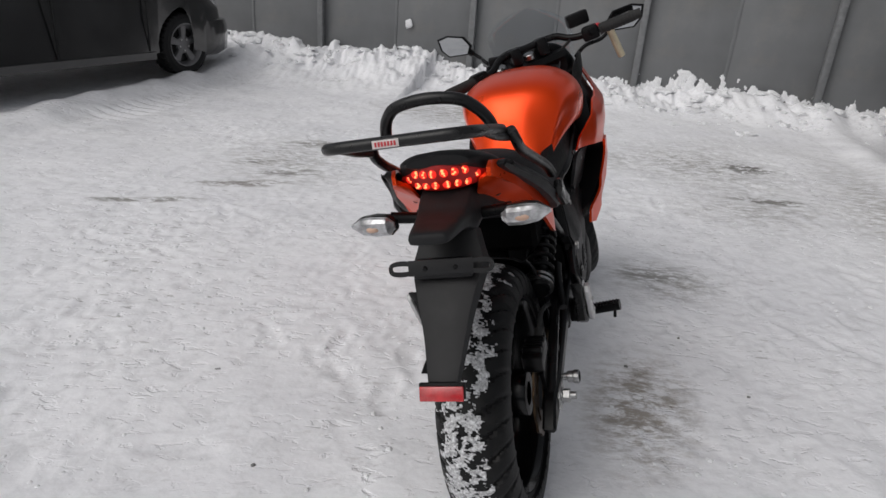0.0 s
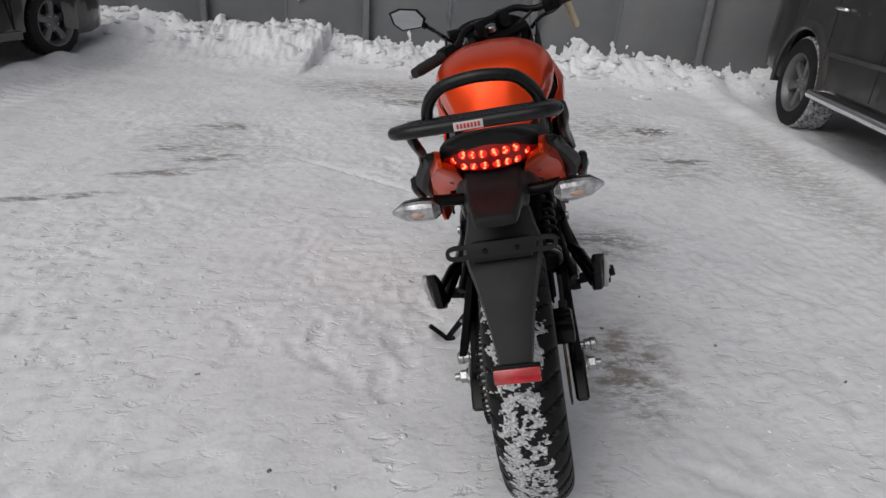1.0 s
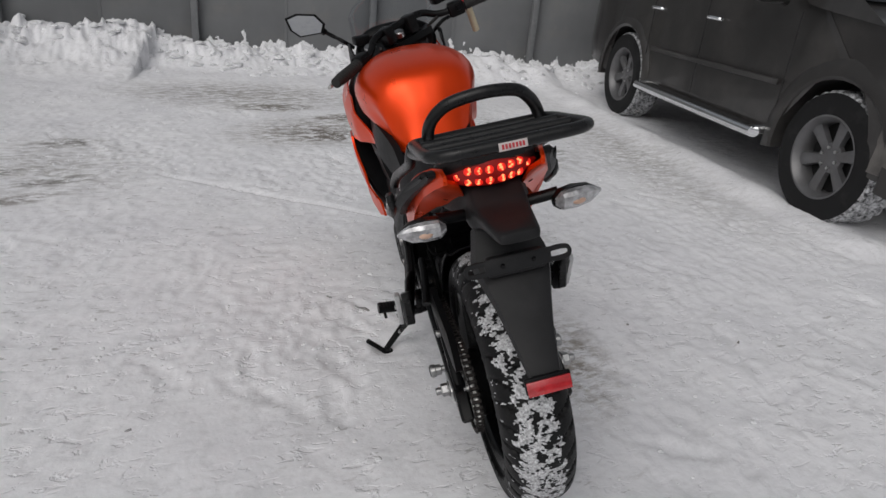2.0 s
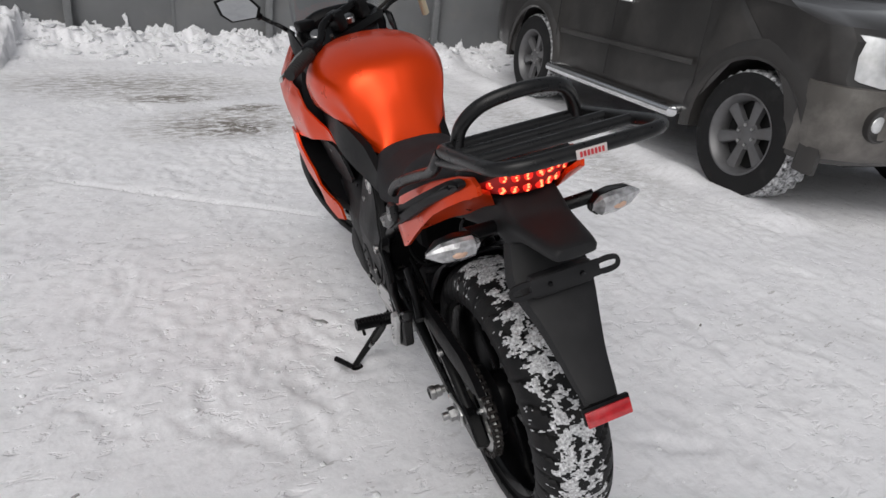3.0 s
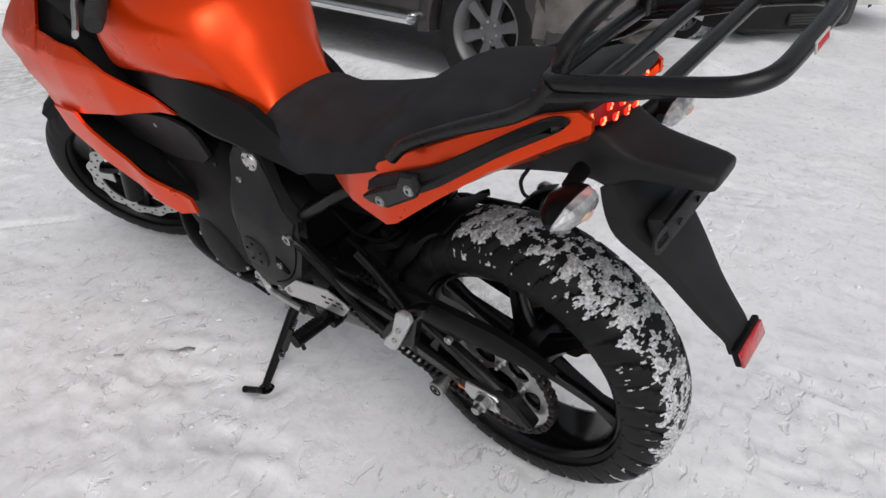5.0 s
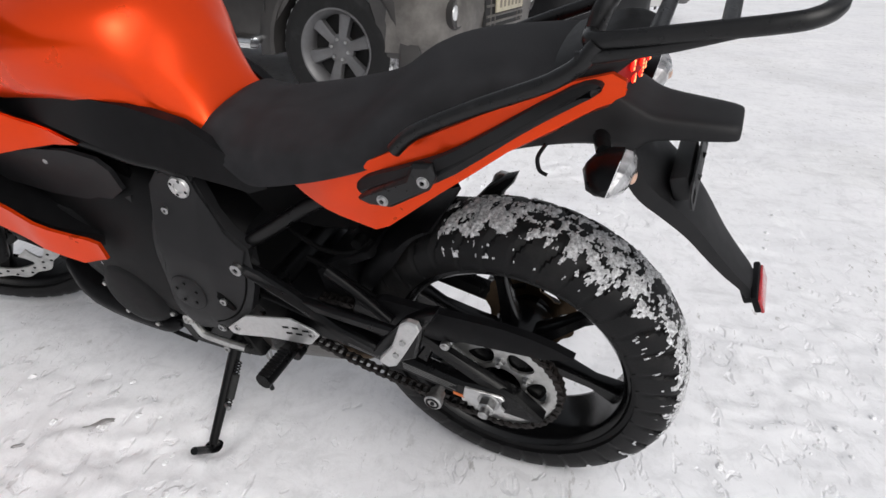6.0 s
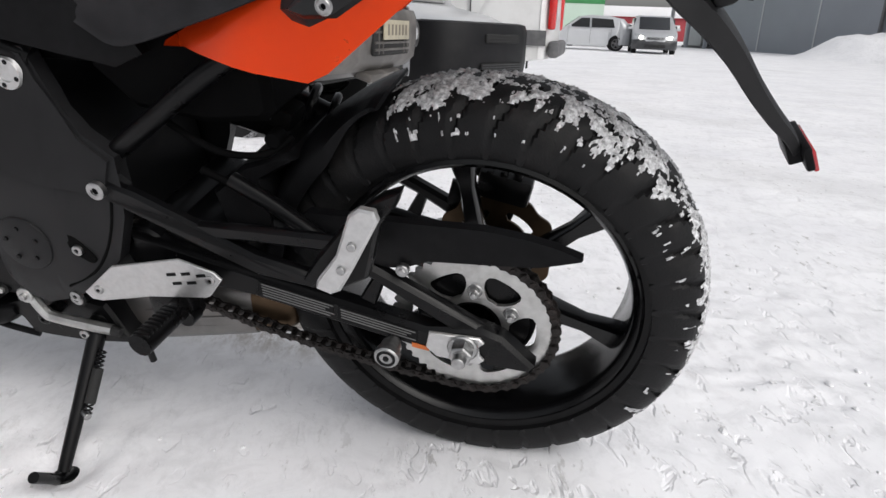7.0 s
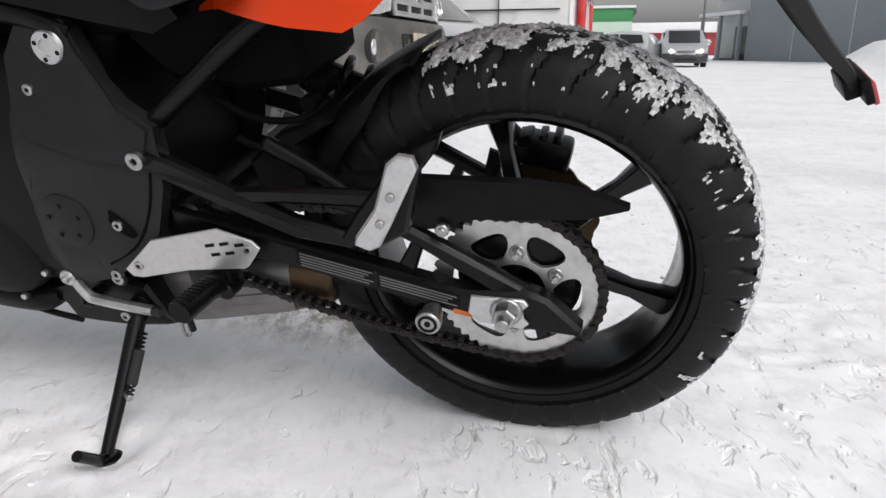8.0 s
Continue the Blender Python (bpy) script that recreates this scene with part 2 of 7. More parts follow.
def loft(bm, stations, nv=4, nr=4, caps=True):
    """Half sections at given v: lists of (u, w) from the top middle outwards and down; mirrored and smoothed both ways."""
    dense = []
    for v, pts in stations:
        half = spline([(u, v, w) for u, w in pts], nr)
        dense.append(half)
    m = len(dense[0])
    cols = [spline([s[i] for s in dense], nv) for i in range(m)]
    R = []
    for k in range(len(cols[0])):
        right = [cols[i][k] for i in range(m)]
        left = [Vector((-p.x, p.y, p.z)) for p in reversed(right)]
        ring = right + left
        if right[0].x < 1e-4:
            ring = right + left[:-1]
        R.append(ring)
    rings(bm, R, True, False, caps)


def mirrored(bm):
    """Adds the same shape on the other side of the bike."""
    g = bmesh.ops.duplicate(bm, geom=bm.verts[:] + bm.edges[:] + bm.faces[:])
    for v in [e for e in g["geom"] if isinstance(e, bmesh.types.BMVert)]:
        v.co.x = -v.co.x
    bmesh.ops.reverse_faces(bm, faces=[e for e in g["geom"] if isinstance(e, bmesh.types.BMFace)])


def socket_bolt(parent, c, sgn, r, material, proud=0.004, washer=0.0):
    """A flat round bolt head facing sideways; a near-black hexagonal disc, its own part, gives the socket its shade."""
    o = Vector((sgn, 0, 0))
    c = Vector(c)
    bm = bmesh.new()
    lathe(bm, [(-0.006, 0.0004), (-0.006, r), (proud * 0.7, r), (proud, r * 0.82), (proud, r * 0.44), (proud * 0.3, r * 0.42), (proud * 0.3, 0.0004)], c, o, 22)
    if washer:
        lathe(bm, [(-0.005, r), (0.0, washer), (0.0012, washer), (0.0014, r)], c, o, 24)
    head = part("bolt", bm, material, parent)
    bm = bmesh.new()
    cyl(bm, c + o * (proud * 0.3 - 0.001), c + o * (proud * 0.3 + 0.0006), r * 0.40, seg=6)
    part("socket", bm, RECESS_SHADE, parent)
    return head


def lerp(points, x):
    """Straight-line table look-up; points in rising order."""
    if x <= points[0][0]:
        return points[0][1]
    for (a, p), (b, q) in zip(points, points[1:]):
        if x <= b:
            return p + (q - p) * (x - a) / (b - a)
    return points[-1][1]


def smooth01(a, b, x):
    t = min(1.0, max(0.0, (x - a) / (b - a)))
    return t * t * (3 - 2 * t)


# ---- the motorcycle: u to its right, v ahead, w up from the rear tyre's contact ----
bike = empty("motorcycle", m=pose(0.3455, 1.2868, 0, 0, -14.45, -12.9) @ pose(0, 0.008, 0.006))
tagged(bike, "orange and black sport motorcycle leaning on its side stand", "motorcycle")
RC = (0.0, -0.014, 0.3305)          # rear wheel centre
SC = (0.0, -0.013, 0.3250)          # sprocket centre
RT = 0.317                         # rear tyre radius
STEER = 29.0


def tyre(bm, c, R, half, rim, grooves, depth, seg=576):
    """A tyre with a round crown, worn shoulder blocks and slanting grooves."""
    prof = []
    n = 22
    for i in range(n + 1):
        a = -1 + 2 * i / n
        crown = R - 0.062 * abs(a) ** 2.3
        prof.append((half * math.sin(a * math.pi / 2 * 0.98), crown))
    side = [(half * 1.0, R - 0.070), (half * 0.97, R - 0.078), (half * 0.86, rim + 0.012), (half * 0.80, rim)]
    prof = [(-x, r) for x, r in reversed(side)] + prof + side

    def wob(a, x, r):
        s = x / half
        if r < R - 0.071:
            return 0.0
        k = (a * grooves / (2 * math.pi) + 1.3 * abs(s) + (0.5 if s > 0 else 0.0)) % 1.0
        deep = 1.0 if abs(s) > 0.18 else 0.0
        g = depth * deep * (1 - smooth01(0.07, 0.11, abs(k - 0.5)))
        return -g

    lathe(bm, prof, c, seg=seg, wobble=wob)
    lathe(bm, [(half * 0.80, rim), (half * 0.6, rim - 0.004), (-half * 0.6, rim - 0.004), (-half * 0.80, rim)], c, seg=seg)


def wheel_rim(bm, c, rim, half, n_spokes, hub_r, hub_half, spoke_w, turn=0.0):
    """A cast wheel: barrel with lips, hub and tapered spokes."""
    inner = rim - 0.016
    prof = [(-half, rim + 0.004), (-half - 0.004, rim - 0.004), (-half + 0.004, rim - 0.012), (-half + 0.014, inner), (half - 0.014, inner),
            (half - 0.004, rim - 0.012), (half + 0.004, rim - 0.004), (half, rim + 0.004), (half - 0.01, rim + 0.002), (-half + 0.01, rim + 0.002)]
    lathe(bm, prof, c, seg=72, closed=True)
    lathe(bm, [(-hub_half, hub_r * 0.5), (-hub_half, hub_r * 0.9), (-hub_half * 0.8, hub_r), (hub_half * 0.8, hub_r), (hub_half, hub_r * 0.9), (hub_half, hub_r * 0.5)], c, seg=32, closed=True)
    for k in range(n_spokes):
        a = 2 * math.pi * k / n_spokes + turn
        d, t = Vector((0, math.cos(a), math.sin(a))), Vector((0, -math.sin(a), math.cos(a)))
        R = []
        for s, wd, th in ((hub_r * 0.8, spoke_w * 1.25, 0.026), (hub_r + 0.03, spoke_w, 0.021), (inner - 0.05, spoke_w * 0.8, 0.015), (inner + 0.004, spoke_w * 1.5, 0.02)):
            o = Vector(c) + d * s
            R.append([o + t * (x * wd) + Vector((1, 0, 0)) * (y * th) for x, y in ((-0.5, -0.6), (-0.36, -1), (0.36, -1), (0.5, -0.6), (0.5, 0.6), (0.36, 1), (-0.36, 1), (-0.5, 0.6))])
        rings(bm, R)


# rear wheel
rear_wheel = empty("rear_wheel", bike)
bm = bmesh.new()
tyre(bm, RC, RT, 0.080, 0.227, 36, 0.009)
part("tyre", bm, RUBBER, rear_wheel, "worn black road tyre", 32)
bm = bmesh.new()
wheel_rim(bm, RC, 0.229, 0.064, 6, 0.058, 0.07, 0.027, radians(20))
part("rim", bm, RIM_BLACK, rear_wheel, "black cast six-spoke rim")


def ring_plate(bm, c, u, ro, ri, th, teeth=0, tooth=0.0, spokes=0, bolt_r=0.0, wave=0.0, seg=184):
    """A flat ring with an optional toothed or wavy rim, and arms to an inner ring."""
    def ro_at(a):
        if teeth:
            return ro + tooth * (0.5 + 0.5 * math.cos(a * teeth))
        return ro + wave * math.cos(a * 12)
    o = Vector(c)
    A = []
    for k in range(seg):
        a = 2 * math.pi * k / seg
        d = Vector((0, math.cos(a), math.sin(a)))
        A.append([o + Vector((u - th, 0, 0)) + d * ri, o + Vector((u - th, 0, 0)) + d * ro_at(a), o + Vector((u + th, 0, 0)) + d * ro_at(a), o + Vector((u + th, 0, 0)) + d * ri])
    rings(bm, A, True, True, False)
    for k in range(spokes):
        a = 2 * math.pi * k / spokes + 0.35
        d, t = Vector((0, math.cos(a), math.sin(a))), Vector((0, -math.sin(a), math.cos(a)))
        R = []
        for s, wd in ((bolt_r - 0.004, 0.040), (bolt_r + 0.012, 0.03), (ri - 0.008, 0.026), (ri + 0.004, 0.046)):
            q = o + d * s
            R.append([q + t * (x * wd) + Vector((u + y * th, 0, 0)) for x, y in ((-0.5, -0.9), (0.5, -0.9), (0.5, 0.9), (-0.5, 0.9))])
        rings(bm, R)


# six-armed rear sprocket: toothed ring, hub ring and waisted arms
ARM0 = 32.0


def sprocket_mesh(bm, c, u0, u1, teeth=46, arms=6, m=16, n=48):
    """One plate: per arm m columns of arm and n columns of window, whose edge follows the half width at each radius."""
    o, step = Vector(c), 360.0 / arms
    rows = ((0.040, 16), (0.046, 24), (0.050, 22), (0.056, 15.5), (0.064, 11.2), (0.073, 9.6), (0.081, 10.2), (0.086, 12.5), (0.0885, 17), (0.100, 17), (0.1105, 17))
    cols = []
    for k in range(arms):
        for j in range(m + n):
            pair = []
            for u in (u0, u1):
                col = []
                for i, (r, h) in enumerate(rows):
                    deg = ARM0 + step * k + (h * (2 * j / m - 1) if j < m else h + (step - 2 * h) * (j - m) / n)
                    a = radians(deg)
                    rr = r + (0.0065 * (0.5 + 0.5 * math.cos(a * teeth)) if i == len(rows) - 1 else 0)
                    col.append(bm.verts.new(o + Vector((u, math.cos(a) * rr, math.sin(a) * rr))))
                pair.append(col)
            cols.append((pair, j < m))
    N, last = len(cols), len(rows) - 2
    hole = lambda k, i: not cols[k % N][1] and 2 <= i <= 7
    for k in range(N):
        A, B2 = cols[k][0], cols[(k + 1) % N][0]
        for i in range(last + 1):
            if hole(k, i):
                continue
            bm.faces.new((A[0][i], A[0][i + 1], B2[0][i + 1], B2[0][i]))
            bm.faces.new((A[1][i], B2[1][i], B2[1][i + 1], A[1][i + 1]))
            if i == 0 or hole(k, i - 1):
                bm.faces.new((A[0][i], B2[0][i], B2[1][i], A[1][i]))
            if i == last or hole(k, i + 1):
                bm.faces.new((A[0][i + 1], A[1][i + 1], B2[1][i + 1], B2[0][i + 1]))
            if hole(k + 1, i):
                bm.faces.new((B2[0][i], B2[0][i + 1], B2[1][i + 1], B2[1][i]))
            if hole(k - 1, i):
                bm.faces.new((A[0][i], A[1][i], A[1][i + 1], A[0][i + 1]))


bm = bmesh.new()
sprocket_mesh(bm, SC, -0.103, -0.097)
sprocket = part("rear_sprocket", bm, ALU, rear_wheel, "silver steel sprocket")
for k in range(6):
    a = 2 * math.pi * k / 6 + radians(ARM0)
    bm = bmesh.new()
    p = Vector(SC) + Vector((0, math.cos(a), math.sin(a))) * 0.0595
    cyl(bm, p + Vector((-0.102, 0, 0)), p + Vector((-0.1045, 0, 0)), 0.0108, seg=20)
    cyl(bm, p + Vector((-0.104, 0, 0)), p + Vector((-0.112, 0, 0)), 0.0080, seg=6)
    cyl(bm, p + Vector((-0.111, 0, 0)), p + Vector((-0.118, 0, 0)), 0.0045, seg=10)
    part("sprocket_nut", bm, STEEL, rear_wheel)
# dark carrier drum behind the sprocket
bm = bmesh.new()
lathe(bm, [(-0.060, 0.03), (-0.060, 0.082), (-0.078, 0.086), (-0.090, 0.078), (-0.092, 0.055), (-0.094, 0.03)], SC, seg=48, closed=True)
part("sprocket_carrier", bm, BLACK_SATIN, rear_wheel, "black sprocket carrier")
bm = bmesh.new()
ring_plate(bm, RC, 0.098, 0.097, 0.070, 0.0025, 0, 0, 5, 0.045, 0.003)
ring_plate(bm, RC, 0.098, 0.055, 0.040, 0.0025)
part("brake_disc", bm, BRONZE, rear_wheel, "petal disc with rust-brown rim")

# snow pressed into the tread: a ragged, grainy crust
bm = bmesh.new()
NA, NX = 860, 44
grid = {}
for i in range(NA):
    a = 2 * math.pi * i / NA
    deg = math.degrees(a)
    where = smooth01(50, 72, deg) * (1 - smooth01(232, 262, deg))
    if where <= 0:
        continue
    d = Vector((0, math.cos(a), math.sin(a)))
    for j in range(NX + 1):
        s = -0.90 + 1.60 * j / NX
        x = 0.080 * math.sin(s * math.pi / 2 * 0.98)
        r = RT - 0.062 * abs(s) ** 2.3
        q = Vector((x, a * RT, 3.0))
        f = noise.fractal(q * 42, 0.65, 2.1, 4)
        fine = noise.noise(q * 210)
        big = noise.noise(Vector((x * 9 + 8.0, a * RT * 8, 5.0)))
        shoulder = 0.20 * smooth01(85, 115, deg) * (1 - smooth01(130, 165, deg))
        across = 1 - smooth01(0.26, 0.56 + shoulder, abs(s + 0.10 + 0.10 * noise.noise(Vector((a * 2.2, 7.0, 0.0)))))
        k = (a * 36 / (2 * math.pi) + 1.3 * abs(s) + (0.5 if s > 0 else 0.0)) % 1.0
        inside = 0.10 * (1 - smooth01(0.10, 0.2, abs(k - 0.5)))
        behind = smooth01(160, 195, deg)
        m = f * (0.62 - 0.14 * behind) + big * 0.34 + fine * (0.36 - 0.12 * behind) + (0.60 + 0.10 * behind) * across - 0.42 + 0.02 * behind + inside + (where - 1) * 1.6
        lift = 0.0005 + (0.0046 - 0.0022 * smooth01(150, 185, deg)) * min(0.8, max(0.0, m * 1.5)) + 0.0016 * fine + 0.002 * noise.noise(q * 90)
        grid[i, j] = (m, Vector(RC) + Vector((x, 0, 0)) + d * (r - 0.0015 + lift))
vs = {}
for i in range(NA - 1):
    for j in range(NX):
        q = [(i, j), (i + 1, j), (i + 1, j + 1), (i, j + 1)]
        if q[0] in grid and q[1] in grid and sum(grid[k][0] for k in q) / 4 > 0.0:
            for k in q:
                if k not in vs:
                    vs[k] = bm.verts.new(grid[k][1])
            bm.faces.new([vs[k] for k in q])
ob = part("tread_snow", bm, TYRESNOW, rear_wheel, "white snow packed in the tread", 80)
tagged(ob, kind="stuff")

# swingarm with axle
bm = bmesh.new()
for sgn in (-1, 1):
    U = lambda a, b: (sgn * a, sgn * b)
    slab(bm, [(0.47, 0.44), (0.30, 0.397), (0.045, 0.338), (-0.03, 0.348), (-0.06, 0.336), (-0.105, 0.292), (-0.10, 0.280), (0.0, 0.286), (0.05, 0.298), (0.30, 0.355), (0.47, 0.38)], *U(0.108, 0.140), 0.006)
    slab(bm, [(0.25, 0.482), (0.185, 0.468), (0.13, 0.435), (-0.035, 0.346), (-0.055, 0.332), (-0.01, 0.322), (0.12, 0.405), (0.19, 0.44), (0.26, 0.458)], *U(0.112, 0.136), 0.006)
    slab(bm, [(0.10, 0.41), (0.115, 0.415), (0.14, 0.37), (0.118, 0.36)], *U(0.115, 0.132), 0.004)
cyl(bm, (-0.13, 0.46, 0.41), (0.13, 0.46, 0.41), 0.035)
box(bm, (0, 0.385, 0.42), (0.24, 0.08, 0.05), 0.012)
swingarm = part("swingarm", bm, BLACK_SATIN, bike, "black box-section swingarm")
bm = bmesh.new()
slab(bm, [(0.285, 0.386), (0.175, 0.361), (0.178, 0.338), (0.288, 0.363)], -0.1402, -0.1412, 0.0003)
slab(bm, [(0.170, 0.360), (0.055, 0.334), (0.058, 0.312), (0.173, 0.337)], -0.1402, -0.1412, 0.0003)
part("warning_label", bm, BLACK, swingarm, "black label with grey print")
for (a, b), n in (((0.280, 0.176), 5), ((0.166, 0.060), 4)):
    for k in range(n):
        bm = bmesh.new()
        w0 = 0.382 - k * 0.0046 if a > 0.2 else 0.355 - k * 0.0046
        q = (a - b) * (1.0 - 0.12 * ((k * 7) % 3) / 2)
        slope = 0.222
        slab(bm, [(a, w0), (a - q, w0 - slope * q), (a - q, w0 - slope * q - 0.0022), (a, w0 - 0.0022)], -0.1412, -0.1416, 0.0001)
        part("label_line", bm, GREY_TAG, swingarm)
bm = bmesh.new()
slab(bm, [(0.066, 0.312), (0.040, 0.307), (0.042, 0.300), (0.066, 0.304)], -0.1402, -0.1412, 0.0003)
part("adjuster_arrow", bm, mat("orange_print", (0.55, 0.13, 0.02), 0.5), swingarm, "orange arrow mark")
for sgn in (-1, 1):
    bm = bmesh.new()
    slab(bm, [(0.040, 0.338), (-0.030, 0.338), (-0.036, 0.330), (-0.028, 0.322), (-0.030, 0.308), (-0.036, 0.300), (-0.028, 0.292), (0.030, 0.297), (0.045, 0.312)], sgn * 0.1405, sgn * 0.147, 0.0015)
    part("chain_adjuster", bm, BRUSHED, swingarm, "silver axle block")
    bm = bmesh.new()
    c = Vector((0, -0.007, 0.320))
    cyl(bm, c + Vector((sgn * 0.147, 0, 0)), c + Vector((sgn * 0.151, 0, 0)), 0.0215)
    cyl(bm, c + Vector((sgn * 0.150, 0, 0)), c + Vector((sgn * 0.168, 0, 0)), 0.0165, seg=6)
    cyl(bm, c + Vector((sgn * 0.160, 0, 0)), c + Vector((sgn * 0.182, 0, 0)), 0.0095, seg=12)
    part("axle_nut", bm, STEEL, swingarm, "steel castle nut")
    bm = bmesh.new()
    c = Vector((0, 0.092, 0.311))
    cyl(bm, c + Vector((sgn * 0.130, 0, 0)), c + Vector((sgn * 0.150, 0, 0)), 0.009)
    cyl(bm, c + Vector((sgn * 0.150, 0, 0)), c + Vector((sgn * 0.168, 0, 0)), 0.0145)
    cyl(bm, c + Vector((sgn * 0.165, 0, 0)), c + Vector((sgn * 0.180, 0, 0)), 0.0175)
    spool = part("paddock_spool", bm, STEEL, swingarm, "silver lifting bobbin")
    bm = bmesh.new()
    lathe(bm, [(sgn * 0.1795, 0.0135), (sgn * 0.1812, 0.0130), (sgn * 0.1812, 0.0095), (sgn * 0.1795, 0.009)], c, seg=24, closed=True)
    part("groove", bm, BLACK, spool)
    bm = bmesh.new()
    cyl(bm, c + Vector((sgn * 0.1795, 0, 0)), c + Vector((sgn * 0.1818, 0, 0)), 0.0045, seg=6)
    part("socket", bm, BLACK, spool)

# drive chain: link plates on the straight runs and round the sprocket
bm = bmesh.new()
ra, fr = 0.1155, 0.036
fc = Vector((0, 0.555, 0.395))
rc = Vector((0, SC[1], SC[2]))
path = []
for k in range(24):
    a = math.pi * 0.5 + 0.20 + math.pi * k / 23
    path.append(rc + Vector((0, math.cos(a), math.sin(a))) * ra)
lo0, lo1 = path[-1], fc + Vector((0, 0.0, -fr))
for k in range(1, 38):
    s = k / 38
    path.append(lo0.lerp(lo1, s) + Vector((0, 0, -0.022 * math.sin(math.pi * s))))
for k in range(10):
    a = -math.pi / 2 + math.pi * k / 9
    path.append(fc + Vector((0, math.cos(a), math.sin(a))) * fr)
up0, up1 = path[-1], path[0]
for k in range(1, 38):
    path.append(up0.lerp(up1, k / 38))
dense = spline(path, 3, True)
total, lengths = 0.0, [0.0]
for p, q in zip(dense, dense[1:] + dense[:1]):
    total += (q - p).length
    lengths.append(total)
count = int(total / 0.0159)
pins, i = [], 0
for k in range(count):
    s = total * k / count
    while lengths[i + 1] < s:
        i += 1
    f = (s - lengths[i]) / max(1e-9, lengths[i + 1] - lengths[i])
    pins.append(dense[i % len(dense)].lerp(dense[(i + 1) % len(dense)], f))
for k in range(count):
    p, q = pins[k], pins[(k + 1) % count]
    d = (q - p).normalized()
    n_ = Vector((0, -d.z, d.y))
    off = 0.0085 if k % 2 else 0.0065
    for sgn in (-1, 1):
        u = -0.100 + sgn * off
        R = []
        for x in (-0.001, 0.001):
            R.append([Vector((u + x, 0, 0)) + p * 0 + Vector((0, c_.y, c_.z)) for c_ in (p - d * 0.006, p + n_ * 0.0072, (p + q) / 2 + n_ * 0.0048, q + n_ * 0.0072, q + d * 0.006, q - n_ * 0.0072, (p + q) / 2 - n_ * 0.0048, p - n_ * 0.0072)])
        rings(bm, R)
    cyl(bm, (-0.111, p.y, p.z), (-0.089, p.y, p.z), 0.0045, seg=6)
tagged(part("drive_chain", bm, CHAIN, bike, "rust-speckled oily roller chain", 30), kind="stuff")

# chain guard and hugger
bm = bmesh.new()
panel(bm, [(0.235, 0.475), (0.20, 0.498), (0.10, 0.497), (-0.03, 0.497), (-0.08, 0.492), (-0.118, 0.485), (-0.152, 0.474), (-0.150, 0.471), (-0.10, 0.456), (-0.05, 0.452), (0.040, 0.446), (0.075, 0.428), (0.10, 0.424), (0.17, 0.452)],
      lambda v, w: -0.126 - 0.012 * math.sin(max(0, min(1, (w - 0.42) / 0.09)) * math.pi), 0.016, 3)
guard = part("chain_guard", bm, BLACK, bike, "black plastic chain guard")
for c in ((-0.136, 0.073, 0.433),):
    bm = bmesh.new()
    cyl(bm, c, (c[0] - 0.010, c[1], c[2]), 0.009)
    cyl(bm, (c[0] - 0.009, c[1], c[2]), (c[0] - 0.012, c[1], c[2]), 0.005, seg=6)
    part("bolt", bm, STEEL, guard)
bm = bmesh.new()
R = []
for k in range(21):
    f = k / 20
    a = radians(2 + 68 * f)
    tip = smooth01(0.62, 1.0, f)
    ro = 0.327 + 0.006 * f - 0.004 * tip
    wd = 0.092 * (1 - 0.12 * tip)
    dp = 0.040 * (1 - 0.75 * tip)
    d = Vector((0, math.cos(a), math.sin(a)))
    prof = [(-wd, -dp), (-wd * 0.985, -dp * 0.5), (-wd * 0.90, -0.010), (-wd * 0.6, 0.001), (0, 0.006), (wd * 0.6, 0.001), (wd * 0.90, -0.010), (wd * 0.985, -dp * 0.5), (wd, -dp), (wd * 0.96, -dp), (wd * 0.86, -0.014), (wd * 0.55, -0.003), (0, 0.002), (-wd * 0.55, -0.003), (-wd * 0.86, -0.014), (-wd * 0.96, -dp)]
    R.append([Vector(RC) + Vector((x, 0, 0)) + d * (ro + y) + Vector((0, math.sin(a), -math.cos(a))) * (0.03 * (abs(x) / wd) ** 2 * tip) for x, y in prof])
rings(bm, R)
slab(bm, [(0.27, 0.43), (0.34, 0.40), (0.36, 0.49), (0.305, 0.535), (0.240, 0.556), (0.228, 0.548), (0.28, 0.515)], -0.088, 0.088, 0.006)
part("rear_hugger", bm, BLACK, bike, "black plastic wheel hugger")

# brake caliper on top of the right arm, with its hose
bm = bmesh.new()
box(bm, (0.100, -0.026, 0.446), (0.05, 0.085, 0.046), 0.008, Matrix.Rotation(radians(12), 4, "X"))
for k in range(3):
    box(bm, (0.100, -0.048 + 0.022 * k, 0.466), (0.045, 0.012, 0.02), 0.003)
slab(bm, [(0.06, 0.44), (-0.045, 0.40), (-0.02, 0.33), (0.01, 0.33), (0.07, 0.40)], 0.108, 0.118, 0.002)
part("brake_caliper", bm, BLACK_SATIN, bike, "black rear brake caliper")
bm = bmesh.new()
tube(bm, [(0.105, 0.012, 0.462), (0.108, 0.07, 0.50), (0.11, 0.16, 0.48), (0.115, 0.26, 0.43)], 0.006)
cyl(bm, (0.104, 0.005, 0.455), (0.107, 0.03, 0.482), 0.0105)
part("brake_hose", bm, GRIP, bike)

